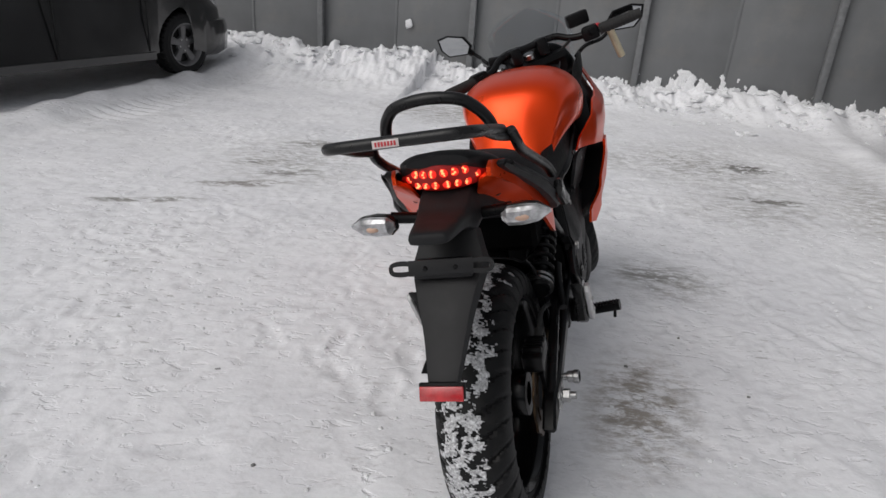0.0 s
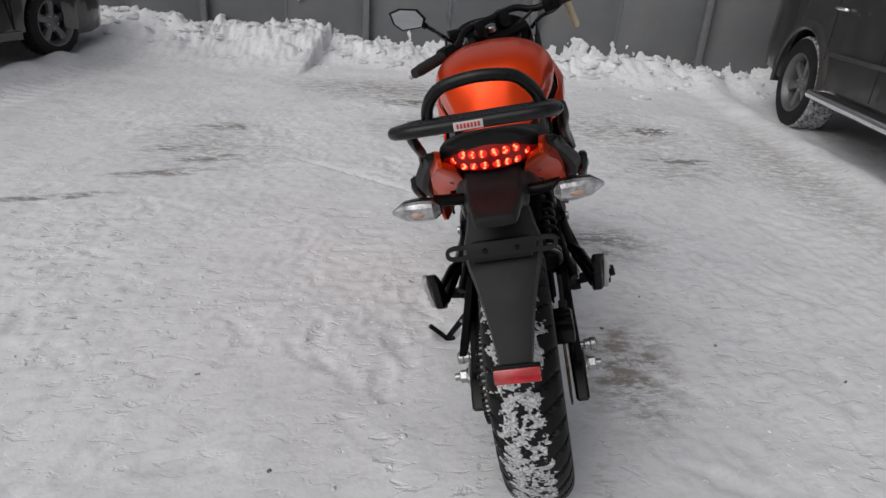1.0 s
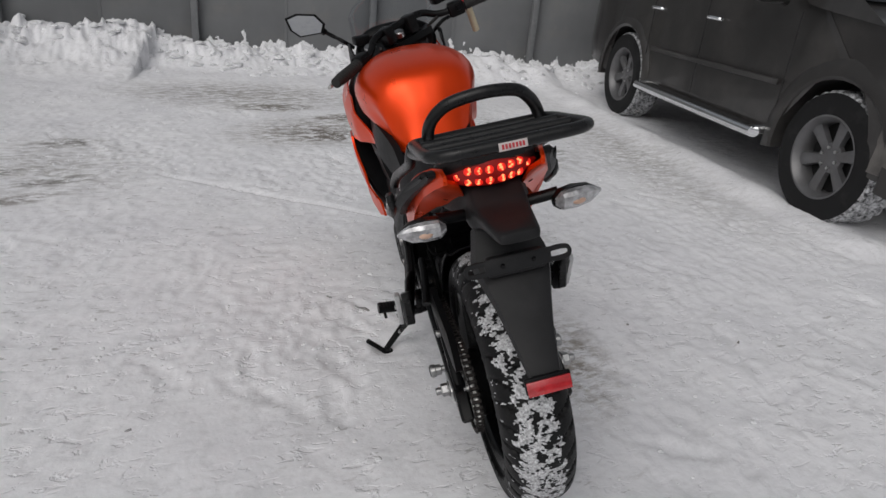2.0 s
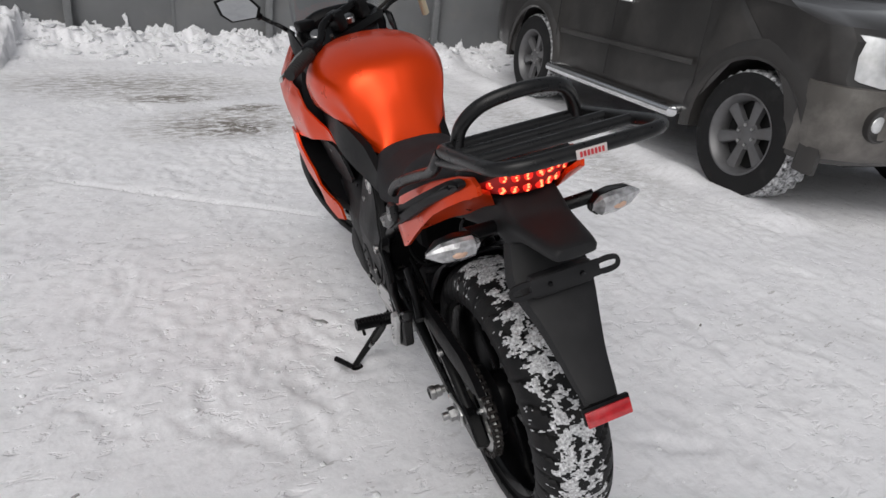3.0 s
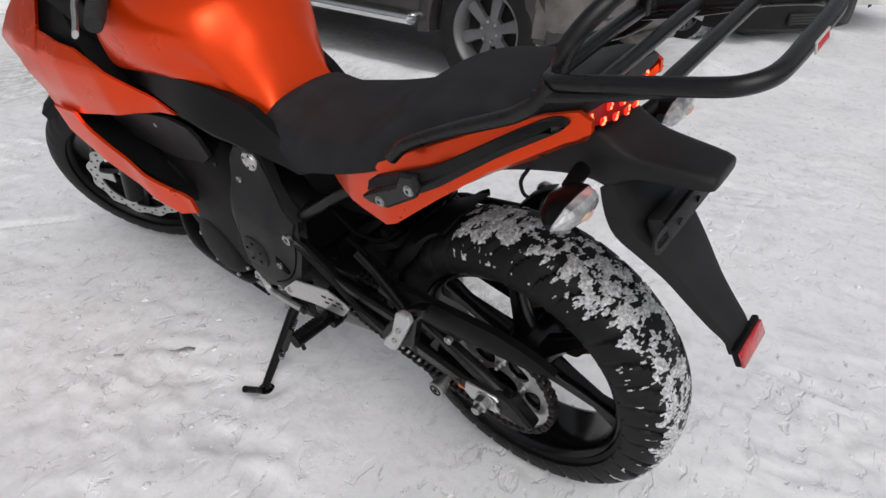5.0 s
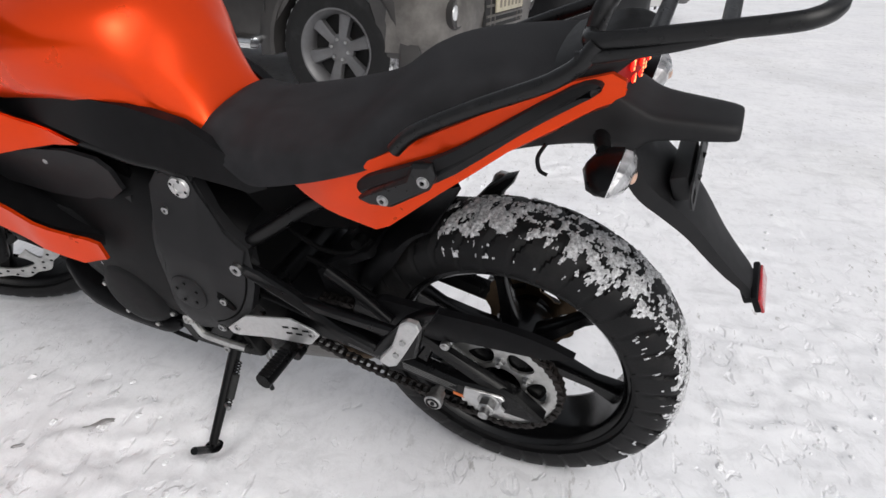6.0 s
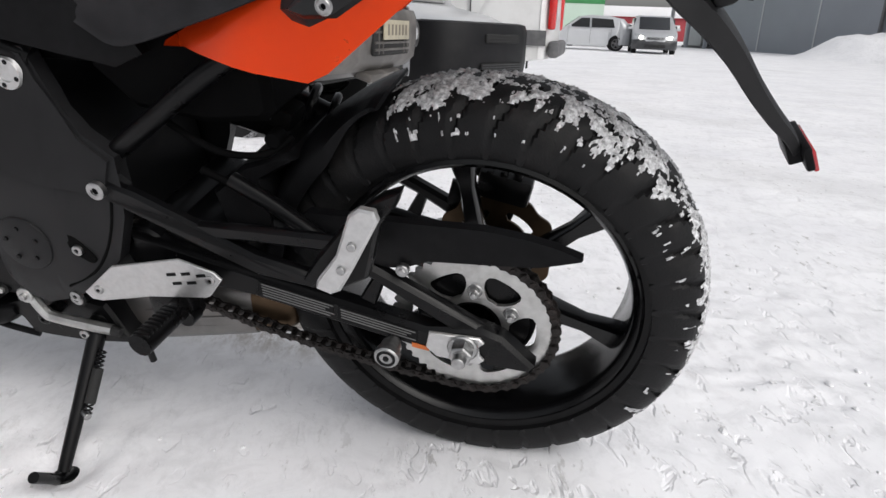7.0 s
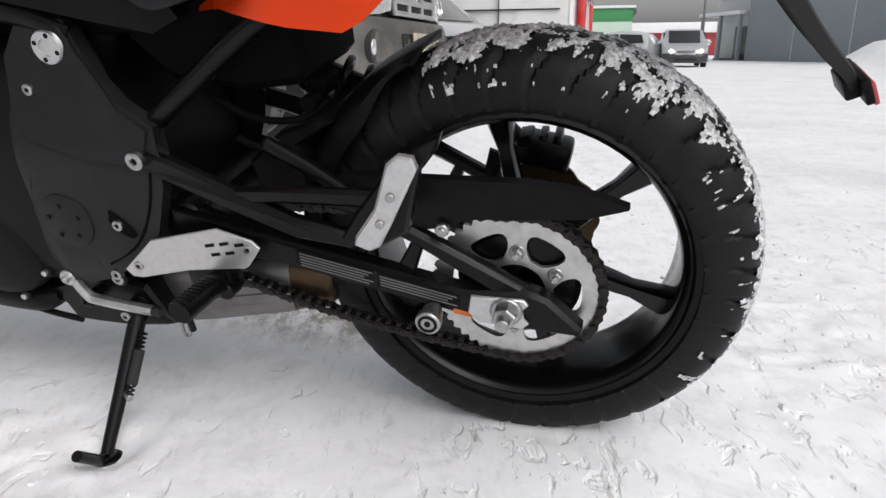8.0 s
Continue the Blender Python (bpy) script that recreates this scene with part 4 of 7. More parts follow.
seat_st = [
    (0.538, [(0.0, 0.778), (0.035, 0.777), (0.070, 0.772), (0.090, 0.764), (0.097, 0.757), (0.092, 0.750), (0.0, 0.752)]),
    (0.50, [(0.0, 0.796), (0.04, 0.795), (0.082, 0.786), (0.104, 0.766), (0.110, 0.746), (0.102, 0.738), (0.0, 0.74)]),
    (0.45, [(0.0, 0.792), (0.05, 0.791), (0.096, 0.774), (0.120, 0.754), (0.128, 0.726), (0.118, 0.716), (0.0, 0.73)]),
    (0.40, [(0.0, 0.797), (0.06, 0.796), (0.108, 0.777), (0.132, 0.754), (0.138, 0.712), (0.126, 0.703), (0.0, 0.72)]),
    (0.30, [(0.0, 0.816), (0.07, 0.814), (0.122, 0.794), (0.144, 0.774), (0.148, 0.742), (0.138, 0.732), (0.0, 0.74)]),
    (0.21, [(0.0, 0.842), (0.075, 0.840), (0.126, 0.823), (0.146, 0.80), (0.150, 0.772), (0.140, 0.764), (0.0, 0.77)]),
    (0.14, [(0.0, 0.892), (0.075, 0.888), (0.122, 0.870), (0.138, 0.835), (0.142, 0.800), (0.132, 0.792), (0.0, 0.80)]),
    (0.07, [(0.0, 0.920), (0.070, 0.917), (0.112, 0.902), (0.126, 0.870), (0.130, 0.832), (0.122, 0.824), (0.0, 0.83)]),
    (-0.04, [(0.0, 0.940), (0.065, 0.937), (0.102, 0.925), (0.114, 0.905), (0.118, 0.885), (0.110, 0.878), (0.0, 0.88)]),
    (-0.13, [(0.0, 0.950), (0.055, 0.948), (0.088, 0.940), (0.098, 0.928), (0.100, 0.918), (0.094, 0.912), (0.0, 0.915)]),
    (-0.155, [(0.0, 0.942), (0.045, 0.940), (0.070, 0.934), (0.078, 0.928), (0.080, 0.922), (0.075, 0.917), (0.0, 0.917)])]
bm = bmesh.new()
loft(bm, seat_st, 5, 4)
seat = part("seat", bm, VINYL, bike, "black vinyl stepped seat", 60)

# tail cowl halves
tail_u = lambda v, w: lerp([(-0.20, 0.092), (-0.17, 0.106), (-0.10, 0.130), (0.0, 0.146), (0.16, 0.156), (0.26, 0.140), (0.39, 0.095)], v) - 0.25 * max(0, w - (0.845 - 0.5 * v))
for sgn in (-1, 1):
    bm = bmesh.new()
    panel(bm, [(0.392, 0.690), (0.34, 0.697), (0.235, 0.682), (0.165, 0.678), (0.140, 0.690), (0.05, 0.765), (-0.045, 0.840), (-0.10, 0.874), (-0.150, 0.903), (-0.182, 0.919), (-0.182, 0.936), (-0.165, 0.946), (-0.12, 0.936), (-0.04, 0.903), (0.08, 0.842), (0.20, 0.778), (0.30, 0.736)],
          lambda v, w: sgn * tail_u(v, w), 0.008, 4)
    # return edge folded in under the tail light
    R = []
    for v, w, q in ((-0.184, 0.926, 0.028), (-0.168, 0.910, 0.046), (-0.140, 0.900, 0.054), (-0.10, 0.874, 0.050), (-0.045, 0.840, 0.036), (0.04, 0.773, 0.012)):
        o = Vector((sgn * tail_u(v, w), v, w))
        i = o + Vector((-sgn * q, 0.012, -0.62 * q))
        R.append([o, i, i + Vector((0, 0.006, 0.006)), o + Vector((-sgn * 0.003, 0.006, 0.006))])
    rings(bm, R)
    part("tail_cowl", bm, ORANGE, bike, "orange tail side panel", 50)
    bm = bmesh.new()
    slab(bm, [(0.182, 0.758), (0.150, 0.742), (0.107, 0.766), (0.069, 0.788), (0.016, 0.822), (-0.062, 0.877), (-0.120, 0.912), (-0.150, 0.931), (-0.158, 0.941), (-0.146, 0.946), (-0.120, 0.938), (-0.063, 0.905), (0.014, 0.858), (0.060, 0.832), (0.11, 0.806), (0.165, 0.778)], sgn * 0.148, sgn * 0.186, 0.012, smooth=2)
    for vert in bm.verts:
        vert.co.z -= 0.006 * smooth01(0.13, 0.02, vert.co.y)
        vert.co.x -= sgn * (0.052 * smooth01(0.04, -0.17, vert.co.y) + 0.012 * smooth01(0.10, 0.19, vert.co.y))
    part("grab_handle", bm, TAIL, bike, "black plastic grab handle")
    bm = bmesh.new()
    slab(bm, [(0.160, 0.766), (0.142, 0.757), (0.108, 0.759), (0.046, 0.799), (0.036, 0.818), (0.040, 0.840), (0.068, 0.836), (0.080, 0.812), (0.142, 0.780)], sgn * 0.182, sgn * 0.200, 0.005)
    bracket = part("rack_bracket", bm, POWDER, bike, "black steel rack bracket")
    for v, w in ((0.118, 0.771), (0.052, 0.813)):
        socket_bolt(bracket, (sgn * 0.199, v, w), sgn, 0.0078, STEEL, 0.004, 0.0092)
bm = bmesh.new()
loft(bm, [(-0.06, [(0.0, 0.935), (0.06, 0.932), (0.100, 0.918), (0.108, 0.895), (0.10, 0.86), (0.06, 0.84), (0.0, 0.84)]),
          (-0.12, [(0.0, 0.962), (0.06, 0.958), (0.094, 0.946), (0.100, 0.925), (0.094, 0.89), (0.06, 0.875), (0.0, 0.875)]),
          (-0.165, [(0.0, 0.975), (0.05, 0.971), (0.078, 0.960), (0.084, 0.95), (0.078, 0.935), (0.05, 0.93), (0.0, 0.93)]),
          (-0.190, [(0.0, 0.972), (0.04, 0.968), (0.058, 0.962), (0.062, 0.957), (0.058, 0.952), (0.04, 0.95), (0.0, 0.95)])], 4, 4)
part("tail_top", bm, TAIL, bike, "black tail top cover")

# tail lamp: a bowed lens with two rows of leds
led_rng = random.Random(41)
bm = bmesh.new()
R = []
for k in range(33):
    x = -1 + 2 * k / 32
    u = 0.092 * x
    v = -0.191 + 0.040 * abs(x) ** 1.8
    wc = 0.922 + 0.003 * (1 - x * x)
    h = 0.0265 * (1 - abs(x) ** 2.6) ** 0.62 + 0.0008
    R.append([(u, v + 0.010 * (1 + math.cos(a)) - 0.30 * h * math.sin(a), wc + h * math.sin(a)) for a in [2 * math.pi * j / 20 for j in range(20)]])
rings(bm, R)
lamp = part("tail_light", bm, LENS_RED, bike, "lit red tail light")
for sgn in (-1, 1):
    for k, x in enumerate((0.13, 0.36, 0.57, 0.78)):
        for row in ((-1, 1) if k < 3 else (0,)):
            u = sgn * 0.088 * x
            c = Vector((u, -0.1905 + 0.040 * x ** 1.8 - row * 0.004, 0.924 + row * 0.0118))
            bm = bmesh.new()
            r = bmesh.ops.create_icosphere(bm, subdivisions=2, radius=0.0086)
            bmesh.ops.transform(bm, matrix=Matrix.Translation(c) @ Matrix.Diagonal((1.0, 0.30, 1.0, 1)), verts=r["verts"])
            cell = part("lamp_cell", bm, CELL, lamp, "glowing round lamp cell")
            for e in range(3):
                q = Vector((led_rng.uniform(-0.0028, 0.0028), -0.0018, 0.0044 * (e - 1) + led_rng.uniform(-0.001, 0.001)))
                bm = bmesh.new()
                r = bmesh.ops.create_icosphere(bm, subdivisions=1, radius=led_rng.uniform(0.0022, 0.0036))
                bmesh.ops.transform(bm, matrix=Matrix.Translation(c + q) @ Matrix.Diagonal((led_rng.uniform(0.8, 1.3), 0.6, led_rng.uniform(0.7, 1.2), 1)), verts=r["verts"])
                part("led", bm, LED, cell, "bright orange led")

# undertail, plate fender and reflector
bm = bmesh.new()
loft(bm, [(0.10, [(0.0, 0.785), (0.07, 0.785), (0.10, 0.778), (0.105, 0.762), (0.09, 0.748), (0.0, 0.745)]),
          (0.0, [(0.0, 0.835), (0.07, 0.835), (0.092, 0.828), (0.094, 0.810), (0.08, 0.798), (0.0, 0.795)]),
          (-0.10, [(0.0, 0.88), (0.060, 0.88), (0.072, 0.868), (0.080, 0.850), (0.076, 0.826), (0.0, 0.825)]),
          (-0.155, [(0.0, 0.896), (0.044, 0.896), (0.056, 0.886), (0.062, 0.856), (0.062, 0.826), (0.0, 0.820)]),
          (-0.190, [(0.0, 0.882), (0.044, 0.880), (0.054, 0.870), (0.058, 0.846), (0.056, 0.818), (0.0, 0.810)]),
          (-0.222, [(0.0, 0.868), (0.040, 0.867), (0.050, 0.860), (0.050, 0.845), (0.044, 0.832), (0.0, 0.826)]),
          (-0.308, [(0.0, 0.862), (0.030, 0.861), (0.039, 0.854), (0.039, 0.845), (0.034, 0.838), (0.0, 0.835)]),
          (-0.321, [(0.0, 0.856), (0.024, 0.855), (0.031, 0.851), (0.031, 0.847), (0.027, 0.842), (0.0, 0.841)])], 4, 4)
undertail = part("undertail", bm, TAIL, bike, "black plastic undertail")
bm = bmesh.new()
R = []
for v, w, half, th in ((-0.196, 0.830, 0.062, 0.026), (-0.212, 0.797, 0.070, 0.030), (-0.232, 0.772, 0.078, 0.028), (-0.264, 0.745, 0.071, 0.028), (-0.298, 0.706, 0.057, 0.024), (-0.330, 0.661, 0.045, 0.020), (-0.357, 0.628, 0.038, 0.017), (-0.377, 0.606, 0.033, 0.014), (-0.389, 0.588, 0.030, 0.012)):
    n_ = Vector((0, -0.76, 0.65)).normalized()
    c = Vector((0, v, w))
    R.append([c + Vector((x * half, 0, 0)) - n_ * (y * th) for x, y in ((-1, 0.9), (-0.9, 0.1), (-0.6, -0.05), (0, -0.1), (0.6, -0.05), (0.9, 0.1), (1, 0.9), (0.94, 1.0), (0.6, 0.3), (0, 0.25), (-0.6, 0.3), (-0.94, 1.0))])
RR = []
for i in range(12):
    RR.append(spline([r[i] for r in R], 3))
R = [[RR[i][k] for i in range(12)] for k in range(len(RR[0]))]
rings(bm, R)
fender = part("plate_fender", bm, TAIL, bike, "long black plastic number plate fender")
# plate holder: a strip across the fender with a slotted ear at each end
bm = bmesh.new()
box(bm, (0, -0.262, 0.770), (0.115, 0.028, 0.040), 0.008, Matrix.Rotation(radians(-18), 4, "X"))
holder_strip = part("plate_bracket", bm, TAIL, fender)
bm = bmesh.new()
box(bm, (0, -0.279, 0.779), (0.128, 0.0035, 0.030), 0.001, Matrix.Rotation(radians(-14), 4, "X"))
part("strip", bm, TAIL, holder_strip)
for sgn in (-1, 1):
    bm = bmesh.new()
    loops = []
    for dv in (-0.0016, 0.0016):
        for hl, hh in ((0.026, 0.0150), (0.0185, 0.0062)):
            lp = []
            for k in range(24):
                a = 2 * math.pi * k / 24
                x = max(-1.0, min(1.0, 1.6 * math.cos(a))) * (hl - hh) + hh * math.cos(a)
                z = hh * math.sin(a)
                lp.append(bm.verts.new((sgn * 0.078 + x, -0.279 + dv + 0.25 * z, 0.779 + 0.97 * z)))
            loops.append(lp)
    for i, j in ((0, 1), (2, 3), (0, 2), (1, 3)):
        for k in range(24):
            bm.faces.new((loops[i][k], loops[i][(k + 1) % 24], loops[j][(k + 1) % 24], loops[j][k]))
    part("plate_ear", bm, TAIL, holder_strip, "black slotted bracket ear", 30)
for x in (-0.03, 0.03):
    bm = bmesh.new()
    cyl(bm, (x, -0.278, 0.779), (x, -0.284, 0.7775), 0.0048, seg=6)
    part("bolt", bm, BLACK_SATIN, holder_strip)
bm = bmesh.new()
box(bm, (0, -0.394, 0.583), (0.088, 0.010, 0.031), 0.003, Matrix.Rotation(radians(-24), 4, "X"))
box(bm, (0, -0.383, 0.582), (0.054, 0.020, 0.026), 0.003, Matrix.Rotation(radians(-24), 4, "X"))
holder = part("reflector_holder", bm, BLACK, fender)
bm = bmesh.new()
box(bm, (0, -0.401, 0.581), (0.084, 0.006, 0.027), 0.002, Matrix.Rotation(radians(-24), 4, "X"))
part("reflector", bm, REFLECTOR, fender, "dusty red reflector")
bm = bmesh.new()
tube(bm, [(-0.095, -0.085, 0.835), (-0.10, -0.075, 0.815), (-0.10, -0.078, 0.795), (-0.098, -0.088, 0.788)], 0.003, 6)
part("cable_hook", bm, BLACK, undertail)

# rear indicators
for sgn in (-1, 1):
    bm = bmesh.new()
    tube(bm, [(sgn * 0.05, -0.150, 0.838), (sgn * 0.09, -0.158, 0.843), (sgn * 0.125, -0.168, 0.850)], 0.0125, 10, 3, flat=0.8)
    R = []
    for x, hw, dp in ((0.108, 0.010, 0.014), (0.122, 0.0225, 0.034), (0.150, 0.0240, 0.040), (0.180, 0.0205, 0.030), (0.203, 0.005, 0.008)):
        R.append([(sgn * x, -0.187 + dp * max(0, q[0]) - 0.25 * hw * q[1], 0.841 + 0.05 * (x - 0.155) + hw * q[1]) for q in ((0.0, -1), (0.45, -0.95), (0.85, -0.65), (1, -0.1), (0.95, 0.4), (0.55, 0.9), (0, 1))])
    rings(bm, R)
    ind = part("rear_indicator", bm, BLACK_SATIN, bike, "clear rear indicator on a black stalk")
    bm = bmesh.new()
    R = []
    for x, hw, dp in ((0.110, 0.008, 0.006), (0.123, 0.0205, 0.020), (0.150, 0.0220, 0.024), (0.180, 0.0192, 0.018), (0.205, 0.004, 0.004)):
        R.append([(sgn * x, -0.188 - dp * q[0] - 0.25 * hw * q[1], 0.841 + 0.05 * (x - 0.155) + hw * q[1]) for q in ((0.0, -1), (0.65, -0.86), (0.95, -0.45), (1.0, 0.1), (0.85, 0.55), (0.5, 0.88), (0, 1))])
    rings(bm, R)
    part("lens", bm, CLEAR, ind, "clear ribbed lens", 25)
    bm = bmesh.new()
    r = bmesh.ops.create_uvsphere(bm, u_segments=12, v_segments=8, radius=1)
    bmesh.ops.transform(bm, matrix=Matrix.Translation((sgn * 0.152, -0.2085, 0.840)) @ Matrix.Diagonal((0.014, 0.005, 0.007, 1)), verts=r["verts"])
    part("bulb", bm, AMBER, ind, "orange bulb")

# luggage rack with hoop
rw = lambda v: 0.997 + (-0.143 - v) * 0.186
bm = bmesh.new()
half_loop = [(0.0, -0.380), (0.07, -0.380), (0.108, -0.376), (0.131, -0.360), (0.140, -0.332), (0.141, -0.25), (0.141, -0.175), (0.137, -0.150), (0.118, -0.140)]
outer = [(-u, v) for u, v in reversed(half_loop[1:])] + [(u * 0.90, v) for u, v in half_loop] + [(0.0, -0.138)]
tube(bm, [(u, v, rw(v)) for u, v in outer], 0.0105, 12, 5, True)
rack = part("luggage_rack", bm, POWDER, bike, "black tubular luggage rack with a hoop")
for sgn in (-1, 1):
    bm = bmesh.new()
    tube(bm, [(sgn * (0.146 if sgn < 0 else 0.132), -0.130, 0.979), (sgn * (0.145 if sgn < 0 else 0.131), -0.170, 0.987), (sgn * (0.143 if sgn < 0 else 0.129), -0.230, 1.001), (sgn * (0.141 if sgn < 0 else 0.127), -0.290, 1.019), (sgn * (0.140 if sgn < 0 else 0.126), -0.318, rw(-0.318) - 0.003)], 0.0088, 10, 4, r_end=0.005)
    part("lower_rail", bm, POWDER, rack)
for v in (-0.212, -0.282):
    bm = bmesh.new()
    tube(bm, [(-0.140, v, rw(v)), (0, v, rw(v)), (0.126, v, rw(v))], 0.0092, 12, 2)
    part("cross_bar", bm, POWDER, rack)
bm = bmesh.new()
tube(bm, [(-0.110, -0.140, 0.992), (-0.105, -0.149, 1.024), (-0.089, -0.164, 1.051), (-0.060, -0.179, 1.070), (0, -0.187, 1.078), (0.058, -0.178, 1.069), (0.086, -0.162, 1.047), (0.103, -0.148, 1.020), (0.110, -0.140, 0.992)], 0.0118, 12, 5)
part("hoop", bm, POWDER, rack)
for sgn in (-1, 1):
    bm = bmesh.new()
    tube(bm, [(sgn * 0.172, 0.105, 0.838), (sgn * 0.166, 0.075, 0.866), (sgn * 0.155, 0.0, 0.903), (sgn * 0.148, -0.085, 0.940), (sgn * 0.147, -0.112, 0.955), (sgn * 0.147, -0.134, 0.972), (sgn * 0.142, -0.152, 0.996)], 0.0108, 12, 5)
    part("side_rail", bm, POWDER, rack)
bm = bmesh.new()
box(bm, (-0.013, -0.3910, rw(-0.379)), (0.046, 0.002, 0.013), 0.0005, Matrix.Rotation(radians(-10), 4, "X"))
part("rack_tag", bm, WHITE_TAG, rack, "small white and red plate")
for k in range(7):
    bm = bmesh.new()
    box(bm, (-0.0295 + 0.0055 * k, -0.3923, rw(-0.379) + 0.0002), (0.0036, 0.001, 0.0075), 0.0002, Matrix.Rotation(radians(-10), 4, "X"))
    part("print_block", bm, RED_TAG, rack)

# ---- fairing ----
fair_u = lambda v, w: lerp([(0.70, 0.150), (0.82, 0.158), (0.93, 0.205), (1.08, 0.222), (1.20, 0.222), (1.32, 0.214), (1.45, 0.190)], v) - 0.55 * max(0, w - 0.82) - 0.10 * max(0, 0.62 - w)
for sgn in (-1, 1):
    bm = bmesh.new()
    panel(bm, [(0.760, 0.738), (0.80, 0.752), (0.86, 0.790), (0.93, 0.832), (1.02, 0.856), (1.10, 0.862), (1.19, 0.872), (1.225, 0.905), (1.205, 0.965), (1.30, 0.945), (1.40, 0.875), (1.45, 0.815), (1.44, 0.795), (1.33, 0.785), (1.26, 0.765), (1.285, 0.690), (1.26, 0.660), (1.215, 0.655), (1.13, 0.682), (1.0, 0.706), (0.88, 0.726)],
          lambda v, w: sgn * (fair_u(v, w) + 0.012 * smooth01(0.69, 0.77, w) + (0.004 if sgn > 0 else 0.0)), 0.006, 4)
    part("upper_fairing", bm, ORANGE, bike, "orange upper fairing side", 50)
    bm = bmesh.new()
    panel(bm, [(1.235, 0.682), (1.12, 0.690), (1.10, 0.665), (1.00, 0.605), (0.90, 0.552), (0.800, 0.520), (0.800, 0.478), (0.86, 0.462), (0.96, 0.505), (1.08, 0.565), (1.20, 0.625)],
          lambda v, w: sgn * (fair_u(v, w) + 0.012 + 0.03 * smooth01(1.0, 0.8, v)), 0.008, 4)
    part("lower_fairing", bm, ORANGE, bike, "orange lower fairing blade", 50)
    bm = bmesh.new()
    panel(bm, [(0.800, 0.722), (0.90, 0.716), (1.0, 0.708), (1.14, 0.69), (1.12, 0.642), (1.05, 0.612), (0.908, 0.600), (0.775, 0.598), (0.715, 0.640), (0.712, 0.690), (0.735, 0.712)],
          lambda v, w: sgn * (0.142 + 0.020 * smooth01(0.60, 0.72, w) + 0.012 * smooth01(0.72, 0.95, v)), 0.01, 4)
    inner = part("fairing_inner_panel", bm, COVER, bike, "matt dark grey inner fairing panel", 25)
    bm = bmesh.new()
    panel(bm, [(0.995, 0.560), (0.900, 0.560), (0.800, 0.588), (0.712, 0.622), (0.722, 0.575), (0.745, 0.540), (0.824, 0.498), (0.900, 0.520), (0.985, 0.560)],
          lambda v, w: sgn * (0.138 + 0.014 * smooth01(0.62, 0.52, w)), 0.01, 4)
    part("inner_fin", bm, COVER, inner, "dark grey air guide fin", 25)
    # added sheet behind the inner panels, coloured as the shade there
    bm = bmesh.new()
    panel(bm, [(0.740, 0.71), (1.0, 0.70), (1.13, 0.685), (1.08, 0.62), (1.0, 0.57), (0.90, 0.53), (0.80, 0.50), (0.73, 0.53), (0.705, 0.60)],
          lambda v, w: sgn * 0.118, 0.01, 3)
    part("inner_shade_backing", bm, RECESS_SHADE, inner)
    bm = bmesh.new()
    c = Vector((sgn * 0.165, 0.865, 0.690))
    cyl(bm, c - Vector((sgn * 0.01, 0, 0)), c + Vector((sgn * 0.003, 0, 0)), 0.006, seg=10)
    part("screw", bm, STEEL, inner)
    bm = bmesh.new()
    panel(bm, [(0.83, 0.75), (0.93, 0.81), (1.02, 0.87), (1.10, 0.93), (1.17, 0.965), (1.20, 1.01), (1.12, 1.01), (1.04, 0.97), (0.97, 0.90), (0.93, 0.83)],
          lambda v, w: sgn * (0.150 + 0.03 * smooth01(0.95, 1.15, v) - 0.10 * max(0, w - 0.92)), 0.006, 3)
    part("cockpit_panel", bm, BLACK, bike, "black cockpit side panel")
for sgn in (-1, 1):
    bm = bmesh.new()
    R = []
    for v, lo, hi in ((0.84, 0.722, 0.728), (0.90, 0.718, 0.765), (0.96, 0.712, 0.812), (1.03, 0.708, 0.862), (1.10, 0.700, 0.915), (1.18, 0.690, 0.945), (1.29, 0.730, 0.915), (1.38, 0.79, 0.86)):
        R.append([(sgn * u, v, w) for u, w in ((0.125, lo), (fair_u(v, lo) - 0.006, lo), (fair_u(v, (lo + hi) / 2) - 0.006, (lo + hi) / 2), (fair_u(v, hi) - 0.006, hi), (0.125, hi), (0.125, (lo + hi) / 2))])
    rings(bm, R)
    part("fairing_liner", bm, BLACK, bike, "matt black fairing liner")
    bm = bmesh.new()
    R = []
    for v, lo, hi in ((0.81, 0.485, 0.512), (0.90, 0.492, 0.542), (1.00, 0.540, 0.592), (1.10, 0.590, 0.652), (1.19, 0.640, 0.670)):
        R.append([(sgn * u, v, w) for u, w in ((0.13, lo), (fair_u(v, lo) + 0.004, lo), (fair_u(v, hi) + 0.004, hi), (0.13, hi))])
    rings(bm, R)
    part("blade_liner", bm, BLACK, bike, "matt black blade liner")
bm = bmesh.new()
loft(bm, [(1.26, [(0.0, 0.98), (0.09, 0.97), (0.15, 0.94), (0.165, 0.88), (0.15, 0.80), (0.10, 0.74), (0.0, 0.72)]),
          (1.36, [(0.0, 0.945), (0.08, 0.935), (0.12, 0.905), (0.130, 0.86), (0.12, 0.80), (0.08, 0.75), (0.0, 0.735)]),
          (1.44, [(0.0, 0.88), (0.04, 0.875), (0.065, 0.855), (0.07, 0.83), (0.06, 0.80), (0.04, 0.78), (0.0, 0.775)])], 5, 4)
part("nose_fairing", bm, ORANGE, bike, "orange nose fairing", 60)
